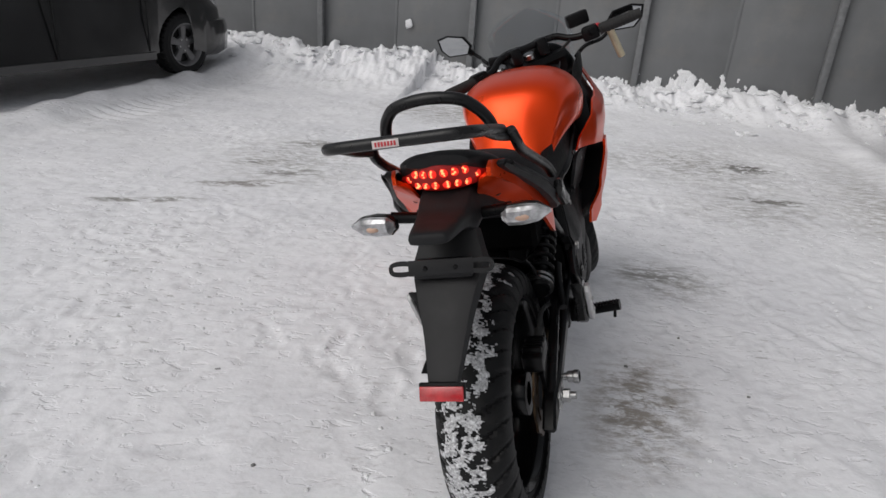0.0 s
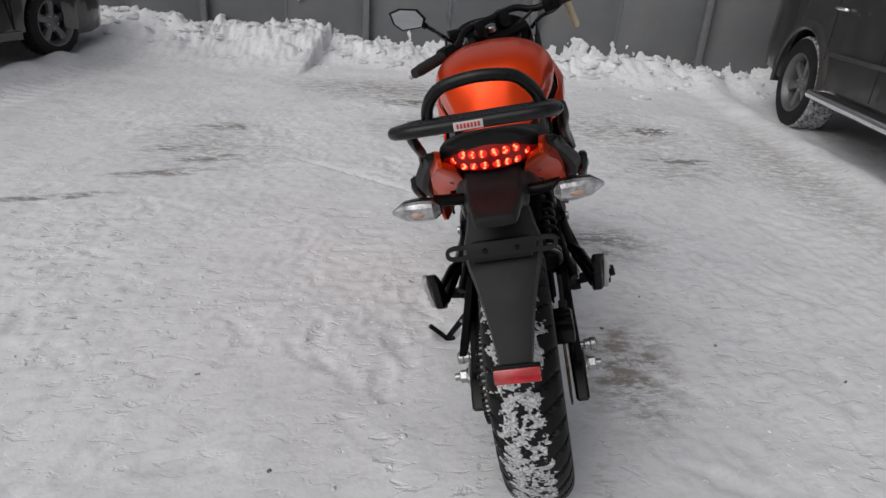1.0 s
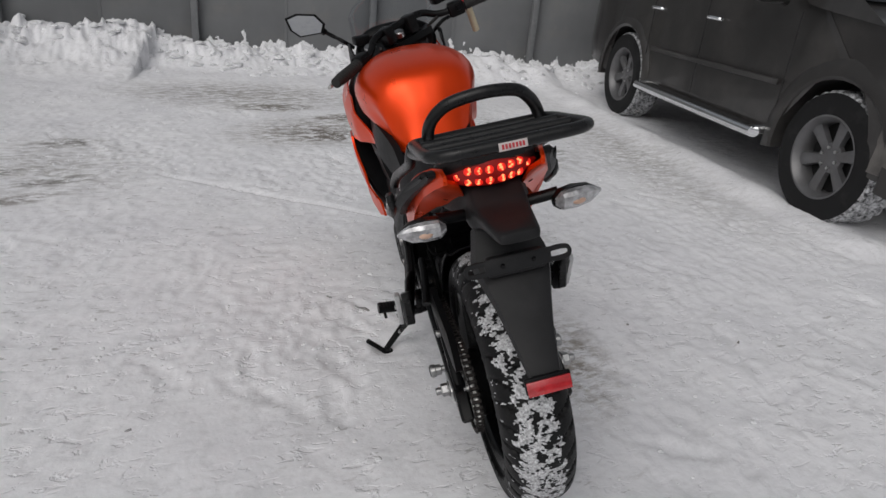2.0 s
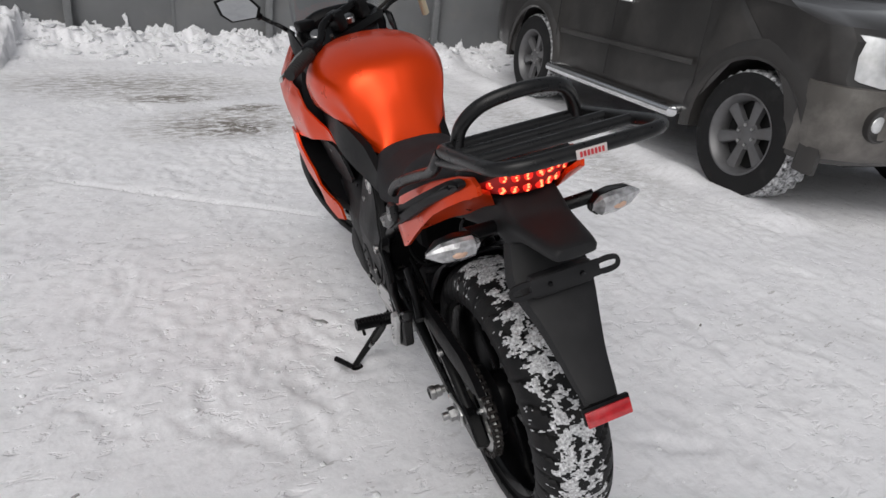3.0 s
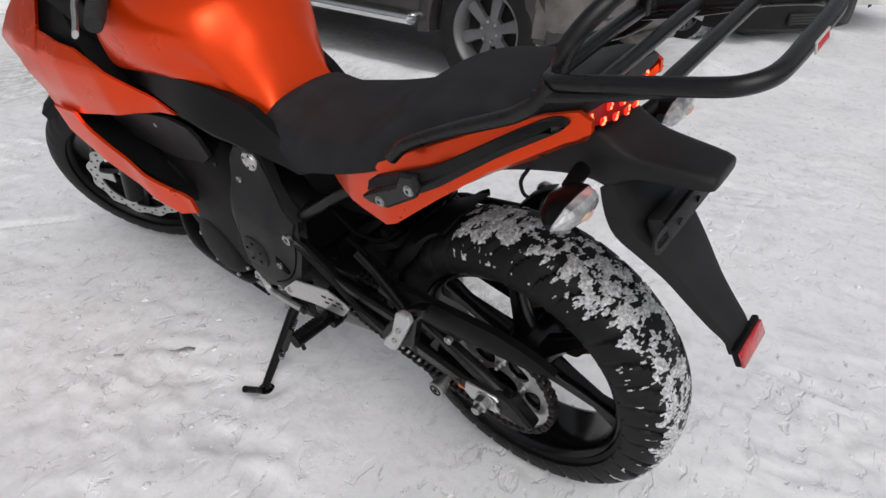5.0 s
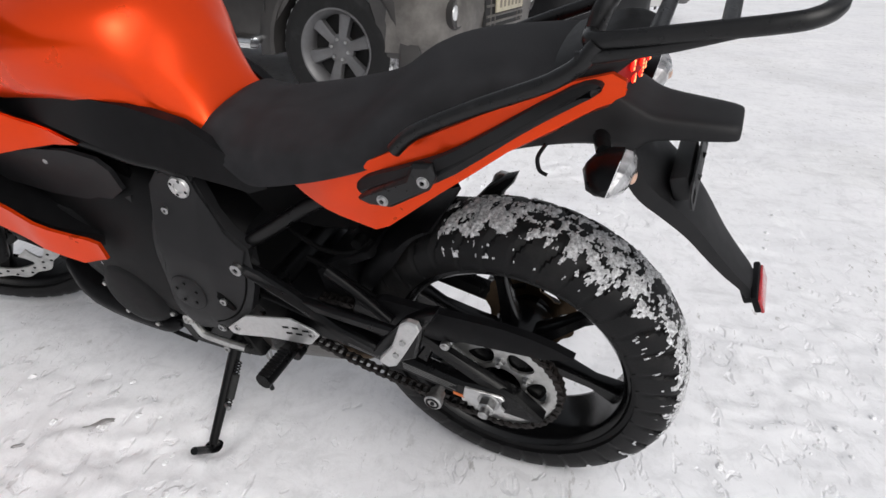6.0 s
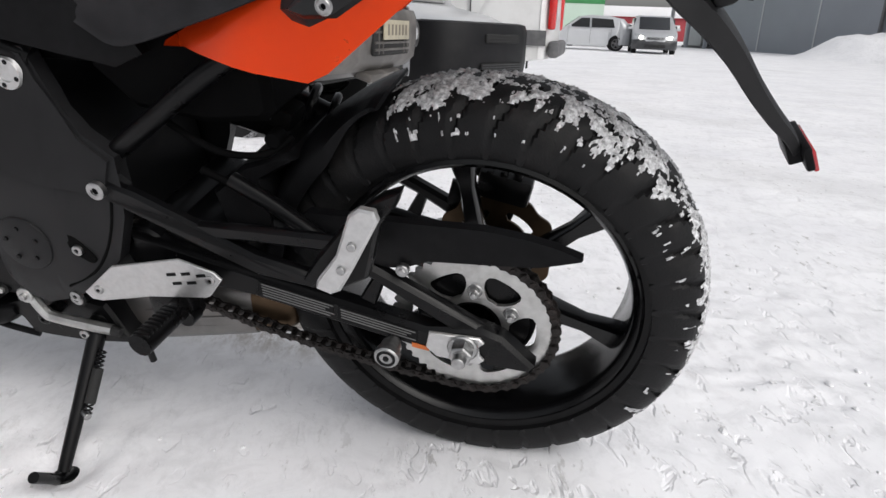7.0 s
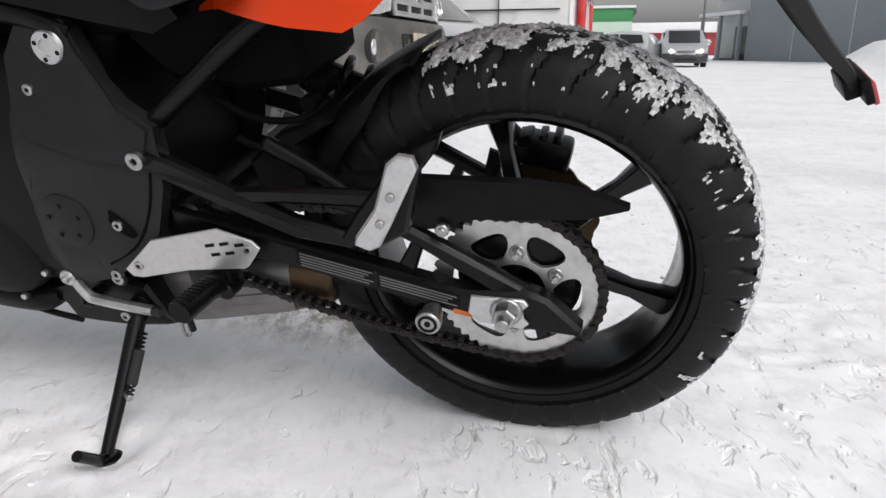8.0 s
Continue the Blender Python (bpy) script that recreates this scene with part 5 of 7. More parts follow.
# cockpit and instruments
bm = bmesh.new()
loft(bm, [(1.09, [(0.0, 1.045), (0.06, 1.042), (0.10, 1.028), (0.125, 1.0), (0.13, 0.97), (0.11, 0.94), (0.0, 0.93)]),
          (1.13, [(0.0, 1.065), (0.07, 1.060), (0.118, 1.04), (0.142, 1.005), (0.145, 0.97), (0.12, 0.935), (0.0, 0.92)]),
          (1.28, [(0.0, 1.00), (0.08, 0.992), (0.135, 0.965), (0.155, 0.93), (0.15, 0.89), (0.12, 0.86), (0.0, 0.85)])], 4, 4)
dash = part("instrument_cowl", bm, BLACK, bike, "black instrument cowl")
bm = bmesh.new()
lathe(bm, [(0.0, 0.0005), (0.0, 0.090), (0.006, 0.094), (0.010, 0.090)], (0, 1.088, 0.985), (0, -0.83, 0.55), 40)
bmesh.ops.scale(bm, vec=(1.15, 1, 0.72), verts=bm.verts, space=Matrix.Translation((0, -1.088, -0.985)))
part("instrument_face", bm, DASH, dash, "dark instrument dial")
bm = bmesh.new()
box(bm, (-0.125, 1.095, 1.028), (0.055, 0.05, 0.03), 0.006, Matrix.Rotation(radians(12), 4, "Z"))
part("cowl_flap", bm, BLACK, dash)
# windscreen
bm = bmesh.new()
R = []
for k in range(17):
    s = k / 16
    v, w = 1.37 - 0.20 * s, 0.955 + 0.265 * s - 0.03 * s * s
    half = 0.140 + 0.022 * s if s < 0.6 else 0.153 * (1 - ((s - 0.6) / 0.4) ** 2.6 * 0.62)
    R.append([(half * math.sin(q), v - 0.10 * (1 - math.cos(q)) - (0.0), w - 0.02 * (1 - math.cos(q))) for q in [radians(-88 + 176 * j / 16) for j in range(17)]])
outer_pts = [[Vector(p) for p in r] for r in R]
inner_pts = [[p + Vector((0, -0.003, -0.001)) for p in r] for r in outer_pts]
rings(bm, [a + list(reversed(b)) for a, b in zip(outer_pts, inner_pts)])
screen = part("windscreen", bm, SCREEN, bike, "clear smoked windscreen", 60)
screen.visible_shadow = False

# ---- steered front end ----
axis_top, axis_low = Vector((0, 1.07, 1.0)), Vector((0, 1.07 + 0.4557, 0.0))
turn = Matrix.Translation(axis_top) @ Matrix.Rotation(radians(STEER), 4, axis_top - axis_low) @ Matrix.Translation(-axis_top)


def steered(name, bm, material, parent, label="", angle=40.0):
    bmesh.ops.transform(bm, matrix=turn, verts=bm.verts)
    return part(name, bm, material, parent, label, angle)


FC = (0.0, 1.420, 0.3250)
front_wheel = empty("front_wheel", bike)
bm = bmesh.new()
tyre(bm, FC, 0.298, 0.062, 0.222, 36, 0.005, 180)
steered("tyre", bm, RUBBER, front_wheel, "black front tyre dusted with snow", 32)
bm = bmesh.new()
wheel_rim(bm, FC, 0.224, 0.046, 6, 0.045, 0.05, 0.03)
steered("rim", bm, BLACK_SATIN, front_wheel, "black cast rim")
for sgn in (-1, 1):
    bm = bmesh.new()
    ring_plate(bm, FC, sgn * 0.072, 0.146, 0.112, 0.0025, 0, 0, 5, 0.07, 0.005)
    steered("brake_disc", bm, ALU, front_wheel, "drilled petal brake disc")
    for ringr, cnt in ((0.122, 20), (0.136, 20)):
        for k in range(cnt):
            q = 2 * math.pi * (k + (0.5 if ringr > 0.13 else 0)) / cnt
            bm = bmesh.new()
            c = Vector((sgn * 0.0748, FC[1] + ringr * math.cos(q), FC[2] + ringr * math.sin(q)))
            cyl(bm, c, c + Vector((sgn * 0.0006, 0, 0)), 0.0042, seg=8)
            steered("disc_hole", bm, BLACK, front_wheel)
fork = empty("front_fork", bike)
for sgn in (-1, 1):
    bm = bmesh.new()
    d = (axis_top - axis_low).normalized()
    base = Vector((sgn * 0.100, FC[1] - 0.01, FC[2]))
    cyl(bm, base - d * 0.03, base + d * 0.34, 0.029)
    cyl(bm, base + d * 0.33, base + d * 0.76, 0.0205)
    steered("fork_leg", bm, BLACK_SATIN, fork, "black fork leg")
    bm = bmesh.new()
    box(bm, (sgn * 0.085, FC[1] - 0.115, FC[2] + 0.07), (0.05, 0.05, 0.09), 0.008)
    steered("brake_caliper", bm, BLACK_SATIN, fork)
    bm = bmesh.new()
    cyl(bm, base + d * 0.755, base + d * 0.775, 0.022)
    steered("fork_cap", bm, STEEL, fork, "silver fork cap")
bm = bmesh.new()
slab(bm, [(1.02, 0.985), (1.02, 1.008), (1.12, 1.03), (1.12, 1.005)], -0.125, 0.125, 0.006)
steered("top_clamp", bm, BLACK_SATIN, fork, "black top clamp")
bm = bmesh.new()
R = []
for k in range(13):
    a = radians(64 + 68 * k / 12)
    d = Vector((0, math.cos(a), math.sin(a)))
    R.append([Vector(FC) + Vector((x, 0, 0)) + d * r for x, r in ((-0.075, 0.285), (-0.07, 0.312), (-0.04, 0.324), (0, 0.328), (0.04, 0.324), (0.07, 0.312), (0.075, 0.285), (0.068, 0.285), (0.035, 0.318), (0, 0.321), (-0.035, 0.318), (-0.068, 0.285))])
rings(bm, R)
steered("front_mudguard", bm, BLACK, fork, "black front mudguard")

bars = empty("handlebar", bike)
bm = bmesh.new()
tube(bm, [(-0.364, 0.893, 1.031), (-0.211, 0.973, 1.028), (-0.15, 1.005, 1.035), (-0.10, 1.03, 1.06), (0, 1.04, 1.06), (0.10, 1.03, 1.06), (0.15, 1.005, 1.035), (0.211, 0.973, 1.028), (0.364, 0.893, 1.031)], 0.012, 12, 4)
box(bm, (-0.05, 1.035, 1.045), (0.04, 0.05, 0.06), 0.008)
box(bm, (0.05, 1.035, 1.045), (0.04, 0.05, 0.06), 0.008)
steered("bar", bm, BLACK_SATIN, bars, "black handlebar")
for sgn in (-1, 1):
    dirn = (Vector((sgn * 0.364, 0.893, 1.031)) - Vector((sgn * 0.211, 0.973, 1.028))).normalized()
    g0 = Vector((sgn * 0.240, 0.958, 1.0286))
    bm = bmesh.new()
    prof = [(0.0, 0.001), (0.0, 0.021), (0.004, 0.021), (0.005, 0.0178)]
    for k in range(8):
        prof += [(0.012 + 0.013 * k, 0.0178), (0.0125 + 0.013 * k, 0.019), (0.0195 + 0.013 * k, 0.019), (0.020 + 0.013 * k, 0.0178)]
    prof += [(0.122, 0.0178), (0.123, 0.0165), (0.140, 0.0165), (0.142, 0.015), (0.142, 0.001)]
    lathe(bm, prof, g0, dirn, 24)
    steered("grip", bm, GRIP, bars, "black rubber grip")
    bm = bmesh.new()
    box(bm, g0 - dirn * 0.032, (0.058, 0.046, 0.05), 0.01, Matrix.Rotation(radians(-sgn * 27), 4, "Z"))
    box(bm, g0 - dirn * 0.030 + Vector((0, -0.022, 0.004)), (0.03, 0.012, 0.02), 0.004)
    steered("switch_block", bm, BLACK, bars, "black switch block")
    bm = bmesh.new()
    h0 = g0 + Vector((0, 0.045, -0.002)) - dirn * 0.02
    tube(bm, [h0, h0 + dirn * 0.04 + Vector((0, 0.018, -0.006)), h0 + dirn * 0.11 + Vector((0, 0.012, -0.012)), h0 + dirn * 0.165 + Vector((0, 0.006, -0.012))], 0.0062, 8, 4, flat=1.5)
    steered("lever", bm, ALU, bars, "bare alloy lever")
bm = bmesh.new()
box(bm, (0.195, 1.015, 1.085), (0.075, 0.05, 0.045), 0.008, Matrix.Rotation(radians(-10), 4, "Z"))
steered("fluid_reservoir", bm, BLACK, bars, "black brake fluid reservoir")
bm = bmesh.new()
box(bm, (0.232, 0.955, 1.045), (0.018, 0.016, 0.012), 0.003)
steered("stop_switch", bm, mat("red_switch", (0.5, 0.02, 0.03), 0.4), bars, "red engine stop switch")
bm = bmesh.new()
cyl(bm, (0.30, 1.02, 1.012), (0.33, 1.055, 0.90), 0.013)
steered("beige_sleeve", bm, BEIGE, bars, "beige plastic sleeve")
bm = bmesh.new()
for u in (-0.2, -0.12, 0.14):
    tube(bm, [(u, 0.99, 1.03), (u * 0.7, 1.05, 0.99), (u * 0.5, 1.07, 0.92), (u * 0.4, 1.10, 0.86)], 0.0055, 8, 4)
steered("cables", bm, GRIP, bars, "black control cables")
bm = bmesh.new()
cyl(bm, (0, 1.045, 1.02), (0, 1.04, 1.04), 0.02)
steered("ignition_lock", bm, STEEL, bars, "steel ignition lock")

# mirrors on long stalks from the fairing
for sgn, c0, yaw in ((-1, Vector((-0.302, 1.224, 1.097)), -6), (1, Vector((0.335, 1.224, 1.097)), 6)):
    bm = bmesh.new()
    shape = [(-0.066, 0.034), (-0.025, 0.043), (0.040, 0.030), (0.066, -0.006), (0.052, -0.036), (-0.030, -0.036), (-0.058, -0.008)]
    R = []
    rot = Matrix.Rotation(radians(yaw), 4, "Z") @ Matrix.Rotation(radians(3), 4, "X")
    for y, s in ((-0.008, 0.98), (-0.004, 1.05), (0.010, 1.0), (0.028, 0.62), (0.034, 0.3)):
        R.append([c0 + rot @ Vector((-sgn * x * s if sgn > 0 else x * s, y, z * s)) for x, z in shape])
    rings(bm, R)
    mir = part("mirror", bm, BLACK, bike, "black rear-view mirror on a stalk")
    bm = bmesh.new()
    bm.faces.new([bm.verts.new(c0 + rot @ Vector((-sgn * x * 0.90 if sgn > 0 else x * 0.90, -0.0088, z * 0.90))) for x, z in shape])
    part("mirror_glass", bm, MIRROR, mir, "mirror glass")
    bm = bmesh.new()
    tube(bm, [c0 + Vector((-sgn * 0.05, 0.012, -0.028)), c0 + Vector((-sgn * 0.09, 0.015, -0.06)), (sgn * 0.19, 1.20, 1.025), (sgn * 0.15, 1.21, 0.99)], 0.0075, 10, 4)
    cyl(bm, c0 + Vector((-sgn * 0.045, 0.01, -0.022)), c0 + Vector((-sgn * 0.062, 0.014, -0.040)), 0.013)
    part("stalk", bm, BLACK_SATIN, mir)

# ---- the snowy yard ----
FENCE_A, FENCE_D = Vector((0.17, 8.05)), Vector((5.52, -1.24)).normalized()
FENCE_N = Vector((-FENCE_D.y, FENCE_D.x))


def seg_dist(p, a, b):
    a, b = Vector(a), Vector(b)
    t = max(0.0, min(1.0, (p - a).dot(b - a) / (b - a).length_squared))
    return (p - a - (b - a) * t).length


# boot prints all over the trodden part, kept in a coarse grid of cells
random.seed(21)
PRINTS = {}
for k in range(210):
    px, py = random.uniform(-1.7, 2.7), random.uniform(0.2, 5.6)
    if seg_dist(Vector((px, py)), (0.30, 1.0), (0.72, 2.75)) < 0.30:
        continue
    ang = random.gauss(1.3, 0.9)
    mark = (px, py, math.cos(ang), math.sin(ang), random.uniform(0.10, 0.15), random.uniform(0.038, 0.055), random.uniform(0.003, 0.007), random.uniform(0, 9))
    for cx in (-1, 0, 1):
        for cy in (-1, 0, 1):
            PRINTS.setdefault((int(math.floor(px / 0.25)) + cx, int(math.floor(py / 0.25)) + cy), []).append(mark)


def boot_marks(x, y):
    h = 0.0
    for px, py, c, s, ll, ww, dp, sd in PRINTS.get((int(math.floor(x / 0.25)), int(math.floor(y / 0.25))), ()):
        a, b2 = (x - px) * c + (y - py) * s, -(x - px) * s + (y - py) * c
        waist = 1.0 - 0.28 * math.exp(-((a + 0.15 * ll) / (0.3 * ll)) ** 2)
        e = math.hypot(a / ll, b2 / (ww * waist)) + 0.30 * noise.noise(Vector((x * 22 + sd, y * 22, 3.0)))
        if e < 1.5:
            tread = 0.3 * (1 if math.sin(a * 240 + sd) > 0.2 else 0)
            h += -dp * (1 - tread) * (1 - smooth01(0.75, 1.0, e)) + 0.45 * dp * math.exp(-((e - 1.12) / 0.14) ** 2)
    return h


def snow_height(x, y):
    p = Vector((x, y))
    far = math.hypot(x - 0.4, y - 2.0)
    fade = 1 - smooth01(18, 60, far)
    h = 0.012 + 0.012 * (1 - smooth01(0.1, 0.6, seg_dist(p, (0.36, 1.29), (0.70, 2.66))))
    h -= 0.022 * (1 - smooth01(0.02, 0.07, math.hypot(x - 0.196, y - 1.938)))
    q = Vector((x, y, 0.0))
    h += fade * 0.010 * noise.noise(q * 1.3) + fade * 0.007 * noise.noise(q * 4.1)
    calm = smooth01(0.10, 0.45, seg_dist(p, (0.355, 1.293), (0.70, 2.70)))
    if far < 12:
        # trodden and rutted crust
        wx, wy = x + 0.05 * noise.noise(q * 5), y + 0.05 * noise.noise(q * 5 + Vector((7, 0, 0)))
        rough = (0.55 + 0.45 * calm) * (0.22 + 1.25 * max(0.0, noise.noise(q * 1.1 + Vector((0, 3, 0))) + 0.22))
        h += rough * (0.008 * (abs(noise.noise(Vector((wx * 6.5, wy * 5, 2.0)))) - 0.2) + 0.010 * (abs(noise.noise(Vector((wx * 15, wy * 12, 5.0)))) - 0.2) + 0.005 * noise.noise(Vector((wx * 27, wy * 22, 8.0))))
        h = h * (0.6 + 0.4 * calm) + 0.008 * (1 - calm)
    h += boot_marks(x, y)
    # bank along the fence
    d = -(p - FENCE_A).dot(FENCE_N)
    along = (p - FENCE_A).dot(FENCE_D)
    if -3 < d < 2.4 and -16 < along < 9:
        lump = 0.62 + 0.5 * noise.noise(Vector((x * 1.1, y * 1.1, 3.0))) + 0.30 * noise.noise(Vector((x * 4.3, y * 4.3, 9.0))) + 0.16 * noise.noise(Vector((x * 13, y * 13, 1.0)))
        top = 0.43 if along < -0.4 else 0.27
        run = 1.7 if along < -0.4 else 0.85
        lump += 0.22 * (abs(noise.noise(Vector((x * 7, y * 7, 12.0)))) - 0.2) + 0.12 * noise.noise(Vector((x * 24, y * 24, 3.0)))
        h += top * max(0.0, lump) * (1 - smooth01(0.05, run, d)) * smooth01(-1.2, -0.2, d)
        if d < run + 0.2:
            h += 0.025 * max(0, noise.noise(Vector((x * 9, y * 9, 7.0)))) * (1 - smooth01(run - 0.5, run + 0.2, d))
    # ridges pushed up by wheels
    for pts, wd, ht in ((((4.15, 7.7), (3.90, 7.16), (3.55, 5.32), (3.35, 4.03), (3.20, 3.2), (3.05, 2.2)), 0.17, 0.065), (((-2.5, 7.7), (-2.85, 6.0), (-3.1, 4.7), (-3.6, 3.2)), 0.24, 0.095), (((5.2, 1.3), (8.0, 0.9), (11.0, 0.5)), 0.6, 0.10)):
        dd = min(seg_dist(p, a, b) for a, b in zip(pts, pts[1:]))
        if dd < wd * 2:
            h += ht * (0.75 + 0.6 * noise.noise(Vector((x * 3.1, y * 3.1, 4.0)))) * (1 - smooth01(0, wd * 1.6, dd))
    # a cleated wheel track beside the ridge
    dt = seg_dist(p, (-2.10, 7.8), (-2.62, 5.0))
    if dt < 0.22:
        h -= 0.022 * (1 - smooth01(0.12, 0.20, dt)) * smooth01(-0.3, 0.5, math.sin((p.y * 0.98 + p.x * 0.18) * 52 + 2.5 * noise.noise(q * 3)))
    # a thin groove ahead of the machine
    dg_ = seg_dist(p, (-0.42, 3.99), (0.58, 3.14))
    if dg_ < 0.03:
        h -= 0.012 * (1 - smooth01(0.006, 0.022, dg_))
    # snow heap by the far wall
    hp = math.hypot((x - 27.2) / 2.9, (y + 16.3) / 2.6)
    if hp < 1.3:
        h += 1.15 * (1 - smooth01(0.1, 1.25, hp)) * (1 + 0.3 * noise.noise(q * 0.9))
    return h


def axis(lo, hi, mid0, mid1, fine, grow=1.09):
    """Grid lines, fine between mid0 and mid1 and widening to both ends."""
    a = list(np.arange(mid0, mid1, fine))
    s, x = fine, a[-1]
    while x < hi:
        s *= grow
        x += s
        a.append(x)
    s, x = fine, a[0]
    while x > lo:
        s *= grow
        x -= s
        a.insert(0, x)
    return a


gx, gy = axis(-900, 1500, -1.6, 2.9, 0.0155, 1.03), axis(-900, 900, 0.5, 5.2, 0.0155, 1.026)
verts = [(x, y, snow_height(x, y)) for y in gy for x in gx]
nx = len(gx)
faces = [(j * nx + i, j * nx + i + 1, (j + 1) * nx + i + 1, (j + 1) * nx + i) for j in range(len(gy) - 1) for i in range(nx - 1)]
me = bpy.data.meshes.new("ground")
me.from_pydata(verts, [], faces)
for p in me.polygons:
    p.use_smooth = True
SNOW = bpy.data.materials.new("trodden_snow")
SNOW.use_nodes = True
n, l = SNOW.node_tree.nodes, SNOW.node_tree.links
b = n["Principled BSDF"]
b.inputs["Roughness"].default_value = 0.72
b.inputs["Specular IOR Level"].default_value = 0.25
tc = n.new("ShaderNodeTexCoord")


def snow_noise(scale, detail, rough=0.55, stretch=(1, 1, 1), turned=0.0):
    mp = n.new("ShaderNodeMapping")
    mp.inputs["Scale"].default_value = stretch
    mp.inputs["Rotation"].default_value = (0, 0, radians(turned))
    l.new(tc.outputs["Object"], mp.inputs["Vector"])
    z = n.new("ShaderNodeTexNoise")
    z.inputs["Scale"].default_value, z.inputs["Detail"].default_value, z.inputs["Roughness"].default_value = scale, detail, rough
    l.new(mp.outputs["Vector"], z.inputs["Vector"])
    return z


def ramp(src, p0, p1, c0, c1):
    r = n.new("ShaderNodeValToRGB")
    r.color_ramp.elements[0].position, r.color_ramp.elements[1].position = p0, p1
    r.color_ramp.elements[0].color, r.color_ramp.elements[1].color = (*c0, 1), (*c1, 1)
    l.new(src, r.inputs["Fac"])
    return r.outputs["Color"]


def blend(fac, a, bcol):
    m = n.new("ShaderNodeMix")
    m.data_type = "RGBA"
    l.new(fac, m.inputs[0])
    l.new(a, m.inputs[6])
    m.inputs[7].default_value = (*bcol, 1)
    return m.outputs[2]


def times(a, bsrc):
    m = n.new("ShaderNodeMath")
    m.operation = "MULTIPLY"
    l.new(a, m.inputs[0])
    l.new(bsrc, m.inputs[1])
    return m.outputs[0]


def stain_and_shade(x, y, rx, ry, ang):
    """A soft oval on the ground, 1 in its middle."""
    mp = n.new("ShaderNodeMapping")
    mp.vector_type = "TEXTURE"
    mp.inputs["Location"].default_value = (x, y, 0)
    mp.inputs["Rotation"].default_value = (0, 0, radians(ang))
    mp.inputs["Scale"].default_value = (rx, ry, 5)
    l.new(tc.outputs["Object"], mp.inputs["Vector"])
    g = n.new("ShaderNodeTexGradient")
    g.gradient_type = "SPHERICAL"
    l.new(mp.outputs["Vector"], g.inputs["Vector"])
    return g.outputs["Fac"]


# loose white snow over greyer packed crust, then grit, dirt, worn stains and one patch of painted shade
base = ramp(snow_noise(1.4, 5).outputs["Fac"], 0.3, 0.7, (0.82, 0.82, 0.85), (0.92, 0.92, 0.94))
packed = snow_noise(8.0, 9, 0.66, (1.2, 1, 1), -20)
packed.inputs["Distortion"].default_value = 0.8
base = blend(ramp(packed.outputs["Fac"], 0.50, 0.66, (0, 0, 0), (0.55, 0.55, 0.55)), base, (0.68, 0.68, 0.70))
base = blend(ramp(snow_noise(0.55, 7, 0.6).outputs["Fac"], 0.54, 0.76, (0, 0, 0), (0.35, 0.35, 0.35)), base, (0.52, 0.515, 0.51))
base = blend(ramp(snow_noise(4.0, 10, 0.72, (1, 2.6, 1), -25).outputs["Fac"], 0.62, 0.74, (0, 0, 0), (0.5, 0.5, 0.5)), base, (0.42, 0.40, 0.385))
base = blend(ramp(snow_noise(17, 8, 0.74, (1, 1.9, 1), -30).outputs["Fac"], 0.50, 0.66, (0, 0, 0), (0.26, 0.26, 0.26)), base, (0.58, 0.58, 0.60))
base = blend(ramp(snow_noise(30, 6, 0.7).outputs["Fac"], 0.67, 0.78, (0, 0, 0), (0.4, 0.4, 0.4)), base, (0.34, 0.31, 0.28))
base = blend(times(ramp(snow_noise(13, 7, 0.62, (1, 3.0, 1), -22).outputs["Fac"], 0.625, 0.66, (0, 0, 0), (0.7, 0.7, 0.7)), ramp(snow_noise(1.1, 4).outputs["Fac"], 0.44, 0.58, (0, 0, 0), (1, 1, 1))), base, (0.40, 0.39, 0.385))
ragged = ramp(snow_noise(9.0, 10, 0.78, (1, 2.4, 1), -15).outputs["Fac"], 0.44, 0.60, (0, 0, 0), (1, 1, 1))
